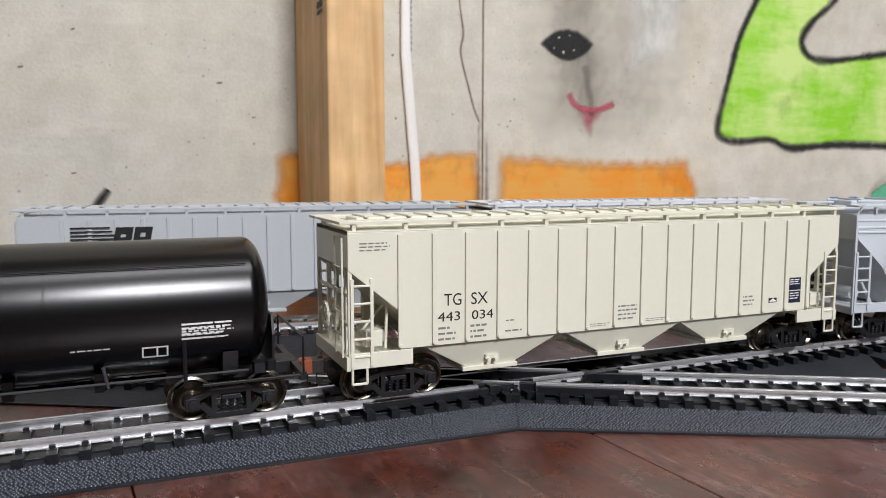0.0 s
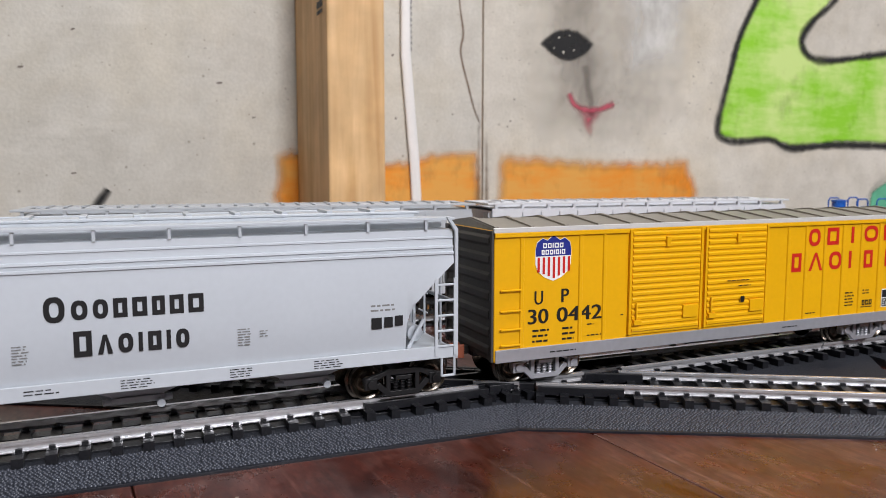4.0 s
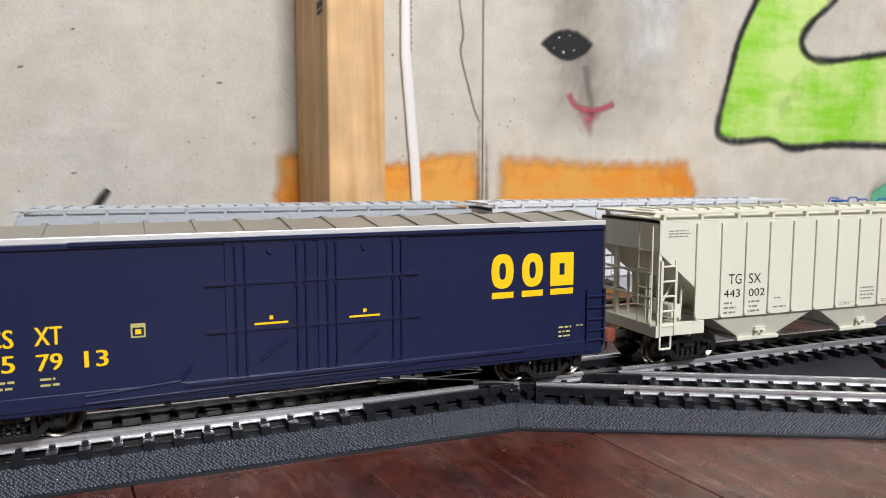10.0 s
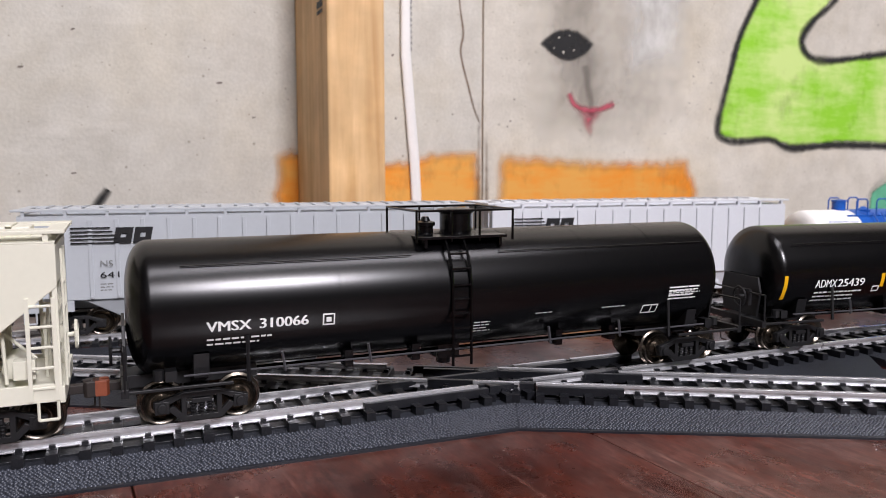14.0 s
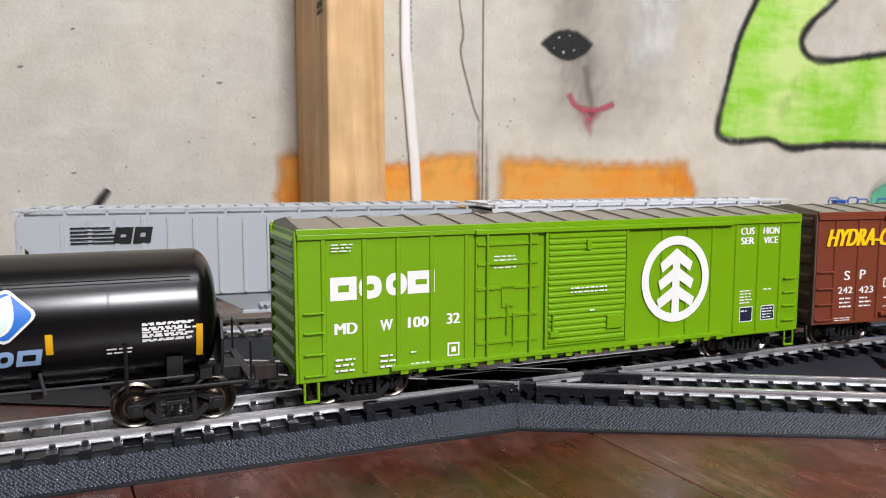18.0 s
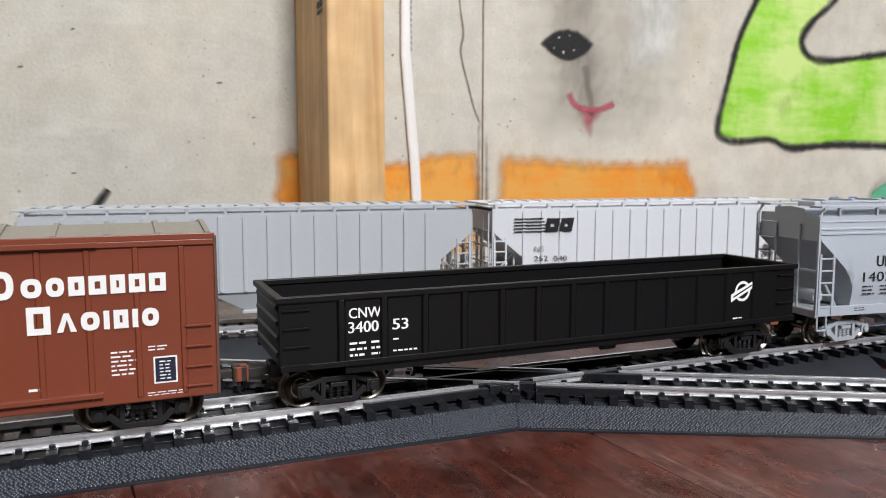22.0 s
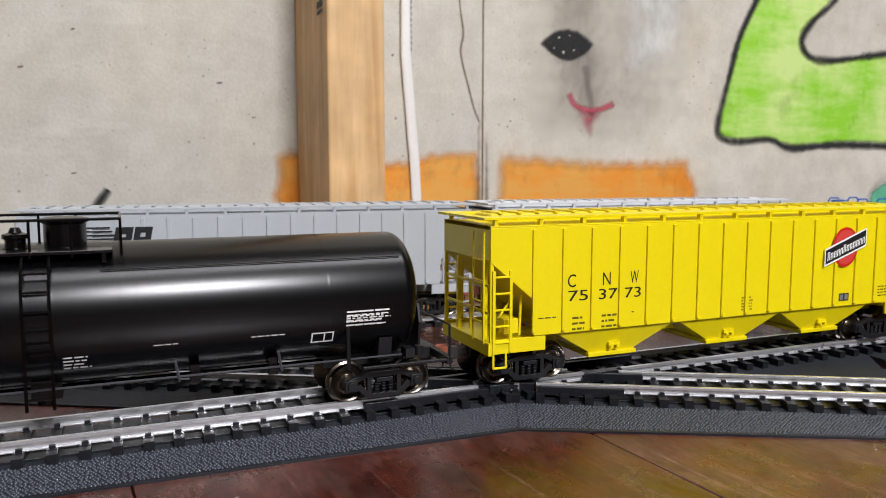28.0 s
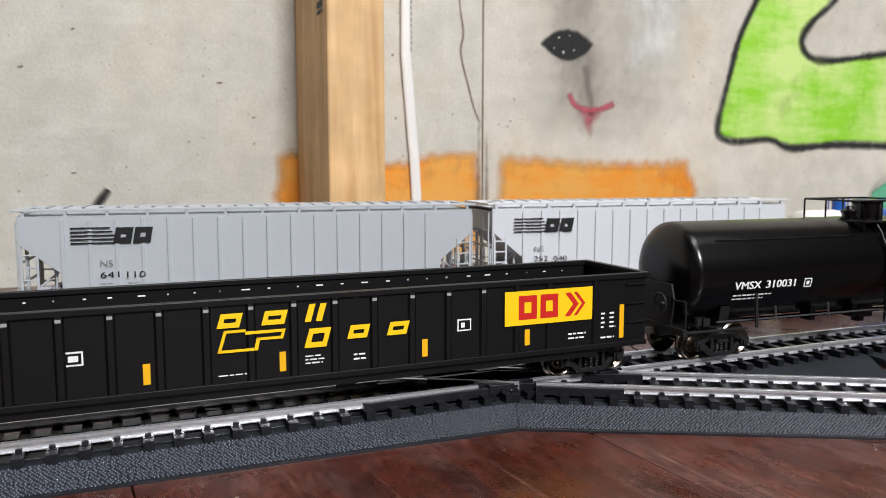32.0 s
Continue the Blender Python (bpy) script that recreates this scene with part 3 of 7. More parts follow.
nubs([(((-147.3, 149.1), (-152.8, 162.0)), ((-103.5, 166.3), (-109.1, 180.0))), (((-103.5, 166.3), (-109.1, 180.0)), ((22.0, 216.3), (22.7, 234.2)))], 3.0)
nubs([(((22.5, 216.2), (23.2, 234.1)), ((124.9, 208.8), (127.6, 222.4))), (((124.9, 208.8), (127.6, 222.4)), ((169.4, 206.0), (171.9, 219.4)))], 2.96)
BN, BD = Vector((-math.sin(BTH), math.cos(BTH))) * 1000, Vector((math.cos(BTH), math.sin(BTH))) * 1000
B0 = BR * 1000
foam_sheet("roadbed_branch_end", [tuple(B0 + BD * a + BN * b) for a, b in ((-0.62, -0.026), (-0.075, -0.026), (-0.045, 0.0), (-0.03, 0.026), (-0.62, 0.026))],
           [tuple(B0 + BD * a + BN * b) for a, b in ((-0.62, -0.018), (-0.077, -0.018), (-0.047, 0.0), (-0.032, 0.018), (-0.62, 0.018))], "black foam strip under the branch track", 2.92)

foam_sheet("roadbed_mat", [(-208.4, 295.9), (-51.2, 278.6), (-49.4, 344.0), (-206.3, 297.6)], [(-206.4, 296.5), (-52.7, 280.0), (-51.4, 342.2), (-205.9, 297.2)], "thin black foam mat between two tracks", 1.4)


# ---- chalk and paint on the wall; wall millimetres: x along, z up ----
def chalk(name, colour, cover, streak, grain=90.0, edge=0.25, pale=None):
    """Worn chalk or brush paint that lets the wall show through in streaks."""
    m = bpy.data.materials.new(name)
    nt, b, co = nodes_of(m)
    n = noise_node(nt, co, grain, 6, 0.65, streak)
    n2 = noise_node(nt, co, 16.0, 4)
    add = nt.nodes.new("ShaderNodeMath")
    add.operation = "ADD"
    nt.links.new(n.outputs[0], add.inputs[0])
    nt.links.new(n2.outputs[0], add.inputs[1])
    r = nt.nodes.new("ShaderNodeMapRange")
    r.inputs["From Min"].default_value, r.inputs["From Max"].default_value = 1.0 - cover * 0.5 - edge, 1.0 - cover * 0.5 + edge
    nt.links.new(add.outputs[0], r.inputs[0])
    att = nt.nodes.new("ShaderNodeAttribute")
    att.attribute_name = "pigment"
    mul = nt.nodes.new("ShaderNodeMath")
    mul.operation = "MULTIPLY"
    nt.links.new(r.outputs[0], mul.inputs[0])
    nt.links.new(att.outputs["Fac"], mul.inputs[1])
    nt.links.new(mul.outputs[0], b.inputs["Alpha"])
    tone = ramp_node(nt, n.outputs[0], [(0.3, tuple(c * 0.8 for c in colour)), (0.7, tuple(min(1, c * 1.12) for c in colour))])
    if pale:
        broad = noise_node(nt, co, 13.0, 5, 0.6, streak)
        fine = noise_node(nt, co, 48.0, 5, 0.7, tuple(0.25 if k == 1 and i < 2 else 1 for i, k in enumerate(streak)))
        both = nt.nodes.new("ShaderNodeMath")
        both.operation = "ADD"
        nt.links.new(broad.outputs[0], both.inputs[0])
        nt.links.new(fine.outputs[0], both.inputs[1])
        half = nt.nodes.new("ShaderNodeMath")
        half.operation = "MULTIPLY"
        half.inputs[1].default_value = 0.5
        nt.links.new(both.outputs[0], half.inputs[0])
        tone = ramp_node(nt, half.outputs[0], [(0.41, colour), (0.57, pale)])
    nt.links.new(tone.outputs[0], b.inputs["Base Color"])
    b.inputs["Roughness"].default_value = 0.85
    return m


M["orange_chalk"] = chalk("orange_paint", linear(230, 134, 12), 1.0, (1, 1, 0.5), 60, 0.46, linear(222, 160, 74))
M["green_chalk"] = chalk("green_chalk", linear(142, 206, 46), 0.95, (1, 1, 0.45), 60, 0.40, linear(200, 224, 136))
M["black_chalk"] = chalk("black_charcoal", linear(34, 34, 34), 0.78, (1, 1, 1), 150, 0.5)
M["pink_chalk"] = chalk("pink_chalk", linear(190, 84, 100), 0.5, (1, 1, 1), 110, 0.5)
M["grey_smear"] = chalk("charcoal_smear", linear(116, 109, 100), -0.7, (1, 1, 0.3), 28, 0.6)
M["white_smear"] = chalk("white_chalk_smear", linear(232, 232, 228), 0.1, (1, 1, 0.5), 40, 0.45)
M["teal_chalk"] = chalk("teal_chalk", linear(96, 176, 140), 1.2, (1, 1, 0.6), 70)
M["stain"] = chalk("brown_stain", linear(120, 98, 78), 0.7, (1, 1, 0.2), 90, 0.4)


def lay(x, z):
    """A place of the wall drawings, laid out on squared paper, on the wall itself."""
    k = x / 1000
    return (1.0493 * x + 2.81 + 0.0059 * z + 0.2383 * k * x - 0.0773 * k * z + 0.0644 * k * k * x, 1.043 * z + 3.61 - 0.0165 * x + 0.0023 * k * x + 0.2591 * k * z)


def ragged(pts, rough, step=3.0, seed=1):
    """A closed outline with its straight runs broken into uneven steps."""
    rnd = random.Random(seed)
    out = []
    for (xa, za), (xb, zb) in zip(pts, pts[1:] + pts[:1]):
        n = max(1, int(math.hypot(xb - xa, zb - za) / step))
        for i in range(n):
            f = i / n
            out.append((xa + (xb - xa) * f + rnd.uniform(-rough, rough), za + (zb - za) * f + rnd.uniform(-rough, rough)))
    return out


def thin_out(ob, full):
    """Pigment lies thick where full(x, z) says so and fades to nothing at the edge."""
    me = ob.data
    d = me.attributes.new("pigment", "FLOAT", "POINT")
    d.data.foreach_set("value", [full(v.co.x * 1000, v.co.z * 1000) for v in me.vertices])
    return ob


def patch(name, pts, material, label, off=0.3, rough=1.2, seed=1, wall=None, fade=2.5):
    """A painted patch, as a fine grid whose pigment fades out over its last few millimetres."""
    pts = [lay(*p) for p in pts]
    poly = ragged(pts, rough, 4.0, seed)
    xs, zs = [p[0] for p in pts], [p[1] for p in pts]

    def inside(x, z):
        hit, near = False, 1e9
        for (xa, za), (xb, zb) in zip(poly, poly[1:] + poly[:1]):
            if (za > z) != (zb > z) and x < xa + (z - za) * (xb - xa) / (zb - za):
                hit = not hit
            f = max(0, min(1, ((x - xa) * (xb - xa) + (z - za) * (zb - za)) / ((xb - xa) ** 2 + (zb - za) ** 2 + 1e-9)))
            near = min(near, math.hypot(x - xa - f * (xb - xa), z - za - f * (zb - za)))
        return min(1.0, near / fade) if hit else 0.0
    step = 1.5 if max(xs) - min(xs) < 80 else 3.0
    nx, nz = int((max(xs) - min(xs)) / step) + 3, int((max(zs) - min(zs)) / step) + 3
    bm = bmesh.new()
    grid = [[bm.verts.new((min(xs) + (i - 1) * step, -off, min(zs) + (j - 1) * step)) for j in range(nz)] for i in range(nx)]
    for i in range(nx - 1):
        for j in range(nz - 1):
            bm.faces.new((grid[i][j], grid[i + 1][j], grid[i + 1][j + 1], grid[i][j + 1]))
    ob = part(name, bm, material, wall or wall_right_pour, label)
    return thin_out(ob, inside)


def stroke(name, pts, width, material, label, off=0.5, seed=1, wall=None, closed=False):
    """A hand-drawn line of uneven width through the points."""
    rnd = random.Random(seed)
    pts = [lay(*p) for p in pts]
    fine = []
    n = len(pts)
    for i in range(n if closed else n - 1):
        p0, p1, p2, p3 = (pts[(i + k) % n] if closed else pts[min(max(i + k, 0), n - 1)] for k in (-1, 0, 1, 2))
        m = max(2, int(math.hypot(p2[0] - p1[0], p2[1] - p1[1]) / 3))
        for j in range(m):
            t = j / m
            fine.append(tuple(0.5 * (2 * b + (c - a) * t + (2 * a - 5 * b + 4 * c - d) * t * t + (3 * b - a - 3 * c + d) * t ** 3) for a, b, c, d in zip(p0, p1, p2, p3)))
    if not closed:
        fine.append(pts[-1])
    bm = bmesh.new()
    rows, wide = [], 1.0
    for i, (x, z) in enumerate(fine):
        xa, za = fine[max(i - 1, 0)]
        xb, zb = fine[min(i + 1, len(fine) - 1)]
        ln = math.hypot(xb - xa, zb - za) or 1
        nx, nz = -(zb - za) / ln, (xb - xa) / ln
        wide = 0.75 * wide + 0.25 * rnd.uniform(0.4, 1.6)
        w = width / 2 * wide
        rows.append([bm.verts.new((x + nx * w * k, -off, z + nz * w * k)) for k in (2.1, 0.3, -0.3, -2.1)])
    for a, b in zip(rows, rows[1:]):
        for k in range(3):
            bm.faces.new((a[k], a[k + 1], b[k + 1], b[k]))
    solid = {i * 4 + k for i in range(len(rows)) for k in (1, 2)}
    ob = part(name, bm, material, wall or wall_right_pour, label)
    d = ob.data.attributes.new("pigment", "FLOAT", "POINT")
    d.data.foreach_set("value", [1.0 if i in solid else 0.0 for i in range(len(ob.data.vertices))])
    return ob


patch("paint_band", [(-24, 2), (12, 2), (12, 84), (-8, 84), (-19, 80), (-20, 60)], M["orange_chalk"], "orange painted band", rough=1.6, seed=2, wall=wall_back, fade=10)
patch("paint_band", [(40, 2), (137.6, 2), (137.6, 83), (100, 82), (78, 76), (40, 73)], M["orange_chalk"], "orange painted band", rough=1.6, seed=3, wall=wall_back, fade=8)
patch("paint_band", [(147, 2), (336, 2), (334, 46), (328, 62), (322, 77), (250, 76), (190, 79), (151, 82)], M["orange_chalk"], "orange painted band", rough=1.8, seed=4, fade=11)
M["grime"] = chalk("rubbed_grime", linear(192, 185, 173), -0.35, (1, 1, 0.5), 30, 0.5)
patch("grime", [(176, 88), (290, 86), (322, 110), (326, 222), (166, 222)], M["grime"], "rubbed grey grime", 0.12, 3.0, 21, None, 38)
patch("smear", [(204, 92), (248, 92), (254, 130), (250, 160), (240, 222), (186, 222), (196, 160)], M["grey_smear"], "grey charcoal smear", 0.2, 3.0, 5, None, 26)
patch("smear", [(262, 138), (318, 146), (322, 222), (254, 222)], M["white_smear"], "white chalk smear", 0.2, 3.0, 6, None, 26)
eye = [(186 + 49 * t, 163 + 12.5 * math.sin(math.pi * t) ** 0.8) for t in (0, 0.1, 0.2, 0.35, 0.5, 0.65, 0.8, 0.92)] + [(235, 164)] + [(235 - 49 * t, 164 - 14 * math.sin(math.pi * t) ** 0.9) for t in (0.12, 0.25, 0.4, 0.55, 0.7, 0.85)]
patch("chalk_spot", eye, M["black_chalk"], "black lens-shaped charcoal spot", 0.4, 0.5, 7)
stroke("chalk_line", [(226, 148), (229, 132), (232, 118), (231, 104)], 4.0, M["grey_smear"], "grey charcoal line", 0.35, 8)
stroke("chalk_line", [(212, 126), (217, 118), (226, 114), (238, 114), (252, 119)], 4.0, M["pink_chalk"], "pink chalk line", 0.45, 9)
patch("chalk_spot", [(219, 114), (245, 114), (236, 104), (231, 90), (227, 96)], M["pink_chalk"], "pink chalk patch", 0.4, 1.4, 10, None, 8)
GREEN = [(395, 224), (371, 178), (361, 145), (351, 108), (352, 95), (368, 91), (402, 92), (426, 86), (474, 90), (620, 88), (620, 178), (526, 168), (465, 160), (442, 162), (433, 176), (446, 194), (478, 224)]
patch("chalk_fill", GREEN, M["green_chalk"], "bright green chalk fill", 0.3, 0.8, 11)
stroke("chalk_line", [(398, 228), (371, 178), (361, 145), (351, 108), (352, 95), (368, 90), (402, 92), (426, 85), (474, 88), (540, 87), (620, 88)], 5.0, M["black_chalk"], "black charcoal outline", 0.5, 12)
stroke("chalk_line", [(482, 226), (462, 206), (444, 192), (433, 176), (441, 163), (465, 160), (526, 168), (620, 177)], 5.0, M["black_chalk"], "black charcoal outline", 0.5, 13)
patch("smear", [(404, 88), (440, 92), (436, 76), (416, 77)], M["grey_smear"], "grey charcoal smear", 0.45, 1.5, 14, None, 8)
patch("chalk_fill", [(511, 18), (600, 18), (600, 62), (535, 57), (514, 46)], M["teal_chalk"], "teal chalk fill", 0.3, 0.8, 15)
stroke("chalk_line", [(512, 18), (510, 36), (516, 48), (536, 59), (600, 66)], 5.0, M["grey_smear"], "dark chalk outline", 0.5, 16)
stroke("crack", [(122, 224), (121, 192), (124, 168), (122, 153), (129, 126), (133, 112), (137, 103)], 1.0, M["stain"], "thin dark crack", 0.2, 17, wall_back)
patch("stain", [(132, 30), (138, 30), (138, 100), (136.5, 118), (135, 80)], M["stain"], "brown drip stain", 0.2, 0.8, 18, wall_back)
patch("stain", [(141.4, 30), (146, 30), (143.5, 90), (141.8, 110)], M["stain"], "brown drip stain", 0.2, 0.6, 19)
stroke("smear", [(-129, 55), (-133, 49), (-138, 42)], 3.2, M["black_chalk"], "short black smear", 0.3, 20, wall_back)
# flat spots without depth: the shade inside a pit is put into this colour
M["pit"] = mat("pit_shadow", linear(112, 104, 96), 0.9, vary=0.3, scale=200)
rnd = random.Random(12)
for x, z, w, h in ((-180, 134, 4.2, 1.8), (-55, 127, 4.6, 1.8), (-148, 159, 2.6, 1.8), (-32, 104, 3.6, 1.2), (71, 105, 2.2, 1.8), (-150, 66, 3.4, 1.4), (69, 150, 2.4, 2.0), (-64, 150, 2.0, 0.8), (160, 100, 2.2, 1.2), (300, 96, 2.0, 1.0), (330, 120, 1.6, 1.0), (170, 150, 1.6, 0.8), (268, 100, 1.6, 1.0)):
    x, z = lay(x, z)
    bm = bmesh.new()
    bm.faces.new([bm.verts.new((x + w / 2 * math.cos(a) * rnd.uniform(0.7, 1.1) + 0.3 * h * math.sin(a), -0.15, z + h / 2 * math.sin(a) * rnd.uniform(0.7, 1.1))) for a in [i * math.pi / 6 for i in range(12)]])
    part("pit", bm, M["pit"], wall_back if x < 153 else wall_right_pour, "small flat spot in a painted pit shade")

# more small flat specks in the same painted pit shade
for i in range(34):
    x, z, w = rnd.uniform(160, 400), rnd.uniform(92, 175), rnd.uniform(0.8, 2.2)
    bm = bmesh.new()
    bm.faces.new([bm.verts.new((x + w / 2 * math.cos(a) * rnd.uniform(0.6, 1.2), -0.15, z + w * 0.35 * math.sin(a) * rnd.uniform(0.6, 1.2))) for a in [k * math.pi / 5 for k in range(10)]])
    part("pit", bm, M["pit"], wall_right_pour, "small flat spot in a painted pit shade")
for x, z, w in ((203, 168, 1.5), (207, 157, 2.2), (216, 159, 1.4), (199, 160, 1.2), (212, 170, 1.0)):
    x, z = lay(x, z)
    bm = bmesh.new()
    bm.faces.new([bm.verts.new((x + w / 2 * math.cos(a), -0.5, z + w * 0.6 * math.sin(a))) for a in [k * math.pi / 4 for k in range(8)]])
    part("chip", bm, M["concrete_warm"], wall_right_pour, "bare chip in the charcoal")

# white flat cable beside the stud
cable = thing("cable", "white flat electrical cable hanging down the wall", "cable")
cable.matrix_world = WALL
pts = [lay(x, z) for x, z in ((80, 500), (80, 400), (79, 260), (78.5, 190), (78.2, 150), (81.5, 109), (84.6, 72), (86, 43), (87, -60), (88, -300))]
bm = bmesh.new()
rows = []
for i, (x, z) in enumerate(pts):
    rows.append([bm.verts.new((x + 4.2 * math.cos(a), -2.6 + 2.3 * math.sin(a), z)) for a in [k * math.pi / 6 for k in range(12)]])
for a, b in zip(rows, rows[1:]):
    for i in range(12):
        bm.faces.new((a[i], a[(i + 1) % 12], b[(i + 1) % 12], b[i]))
part("sheath", bm, M["cable"], cable, "", True)
bm = bmesh.new()
for i in range(9):
    box(bm, 89.6, 90.4, -5.2, -4.6, 165 + i * 4.4, 167.7 + i * 4.4)
tagged(part("print", bm, M["grey_ink"], cable, "faint row of small print"), kind="stuff")
bm = bmesh.new()
for x0, x1, z0, z1 in ((6, 11, 166, 168.4), (12.5, 18, 166, 168.4), (6, 9, 169.6, 174), (10, 15, 169.6, 174), (16, 19, 169.6, 174)):
    box(bm, x0 - 6, x1 - 6, -0.2, 0.2, z0, z1)
stamp = part("ink_stamp", bm, M["ink"], stud, "smudged black ink stamp", at=Matrix.Translation((0.95, -66, 8)) @ Matrix.Rotation(math.radians(-90), 4, "Z"))
tagged(stamp, kind="stuff")

# ---- trucks, couplers and ladders, shared by all cars ----
WHEEL_R = 5.46


def wheelset_mesh():
    bm = bmesh.new()
    half = [(11.2, 0.5), (11.2, 0.9), (10.0, 1.25), (9.9, 1.6), (9.35, 1.9), (8.75, 2.6), (8.7, 3.2), (9.2, 4.1), (9.75, 4.55), (9.9, 5.05), (9.7, 5.2), (8.0, 5.35), (7.6, 6.0), (7.2, 6.1), (6.9, 5.6), (7.0, 1.2), (6.8, 0.9)]
    prof = [(-a, r) for a, r in half] + half[::-1]
    lathe(bm, [(a, r * 1.04) for a, r in prof], "y", 28)
    bright = []
    bm.faces.ensure_lookup_table()
    for f in bm.faces:
        c = f.calc_center_median()
        r = math.hypot(c.x, c.z)
        bright.append(r > 4.3 and len(f.verts) == 4)
    me = mesh_of("wheelset", bm, M["wheel"], True)
    me.materials.append(M["tread"])
    me.polygons.foreach_set("material_index", [int(b) for b in bright])
    return me


def sideframe_mesh(material):
    bm = bmesh.new()
    y0, y1 = -13.2, -11.5
    top = [(-12.6, 6.6), (-8.6, 7.6), (-4.6, 8.7), (4.6, 8.7), (8.6, 7.6), (12.6, 6.6), (12.6, 5.0), (8.4, 6.0), (5.6, 7.2), (-5.6, 7.2), (-8.4, 6.0), (-12.6, 5.0)]
    prism(bm, top, "y", y0, y1)
    low = [(-9.2, 4.6), (-7.4, 5.4), (-4.4, 2.6), (4.4, 2.6), (7.4, 5.4), (9.2, 4.6), (5.2, 1.2), (-5.2, 1.2)]
    prism(bm, low, "y", y0, y1)
    for s in (-1, 1):
        box(bm, s * 4.7 - 0.7, s * 4.7 + 0.7, y0 + 0.01, y1 - 0.01, 2.4, 7.4)
        box(bm, s * 10.4 - 1.9, s * 10.4 + 1.9, y0 - 0.6, y1, 3.7, 6.9)
        rod(bm, (s * 10.4, y0 - 1.3, 5.25), (s * 10.4, y0, 5.25), 1.25, 10)
    box(bm, -2.6, 2.6, y0 - 0.5, y1, 5.8, 7.0)
    for x in (-2.2, 0, 2.2):
        for i in range(4):
            rod(bm, (x, -12.4, 2.5 + i * 0.85), (x, -12.4, 2.9 + i * 0.85), 0.95, 8)
        rod(bm, (x, -12.4, 2.5), (x, -12.4, 6), 0.6, 6)
    bmesh.ops.scale(bm, vec=(0.965, 1, 1.05), verts=bm.verts)
    return mesh_of("sideframe", bm, material, False, 0.12)


def bolster_mesh(material):
    bm = bmesh.new()
    box(bm, -2.2, 2.2, -11.4, 11.4, 5.6, 7.6)
    rod(bm, (0, 0, 7), (0, 0, 8.6), 3.2, 14)
    for s in (-1, 1):
        box(bm, s * 5.2 - 0.5, s * 5.2 + 0.5, -9, 9, 3.2, 4.2)
    bmesh.ops.scale(bm, vec=(1, 1, 1.05), verts=bm.verts)
    return mesh_of("truck", bm, material, False, 0.2)


WHEELSET = wheelset_mesh()
TRUCKS = {k: (bolster_mesh(M[k]), sideframe_mesh(M[k])) for k in ("truck", "truck_grey", "silver")}
bm = bmesh.new()
box(bm, 0, 6.2, -1.3, 1.3, 7.9, 10.2)
prism(bm, [(6.0, -2.2), (9.6, -2.6), (10.4, -0.9), (8.2, -0.4), (8.4, 1.0), (10.2, 1.9), (9.2, 2.7), (6.0, 2.0)], "z", 7.0, 11.0)
rod(bm, (7.6, -1.0, 4.0), (7.6, -1.0, 7.2), 0.28, 6)
rod(bm, (7.6, -1.0, 4.0), (9.2, -2.6, 3.4), 0.28, 6)
bmesh.ops.scale(bm, vec=(1, 1, 1.06), verts=bm.verts)
COUPLER = mesh_of("coupler", bm, M["coupler_dark"], False, 0.25)
COUPLER_RUST = COUPLER.copy()
COUPLER_RUST.materials.clear()
COUPLER_RUST.materials.append(M["coupler"])
COUPLER_RUST.materials.append(M["coupler_dark"])
COUPLER_RUST.polygons.foreach_set("material_index", [int(f.center.x < 0.0058 or f.center.z < 0.0072) for f in COUPLER_RUST.polygons])
bm = bmesh.new()
box(bm, -9, 0.2, -3.4, 3.4, 7.4, 11.2)
bmesh.ops.scale(bm, vec=(1, 1, 1.06), verts=bm.verts)
DRAFT_BOX = mesh_of("draft_box", bm, M["truck"], False, 0.3)

S_AT = [
    0.0, 41.2, 83.0, 125.2, 167.1, 209.0, 251.4, 295.2, 339.0, 382.8, 426.7, 470.5, 514.3, 560.4, 604.4, 647.9,
    693.9, 738.5, 781.3, 827.3, 872.8, 916.6, 962.5, 1006.4, 1049.7, 1096.4, 1142.0, 1186.3, 1233.5, 1278.5, 1324.3, 1370.9,
    1418.4, 1466.8, 1516.0, 1562.7, 1610.6, 1660.5, 1707.8, 1756.9, 1806.9, 1855.2, 1904.9, 1955.5, 2002.6, 2049.3, 2094.8, 2140.6,
    2186.6, 2233.3, 2279.2, 2324.4, 2369.5, 2414.3, 2459.0, 2503.4, 2547.7, 2592.6, 2638.0, 2684.2, 2730.2, 2776.0, 2822.4, 2870.8,
    2918.9,
]


def travel(t):
    """How far the train has gone after t seconds, metres."""
    u = min(max(t, 0.0), 32.0) * 2
    k = min(int(u), 63)
    p0, p1 = S_AT[k], S_AT[k + 1]
    m0 = (S_AT[k + 1] - S_AT[max(k - 1, 0)]) / 2
    m1 = (S_AT[min(k + 2, 64)] - S_AT[k]) / 2
    f = u - k
    return LX * MM * ((2 * f ** 3 - 3 * f * f + 1) * p0 + (f ** 3 - 2 * f * f + f) * m0 + (3 * f * f - 2 * f ** 3) * p1 + (f ** 3 - f * f) * m1)


# drawing sizes to model sizes: along the car, across it and upwards
LX, LY, LZ = 1.0217, 0.9624, 1.0608
CARS = []
TRUCK_SETS = []
TRUCK_LIST = []


FAR_LX, FAR_LZ = 1.05, 1.075


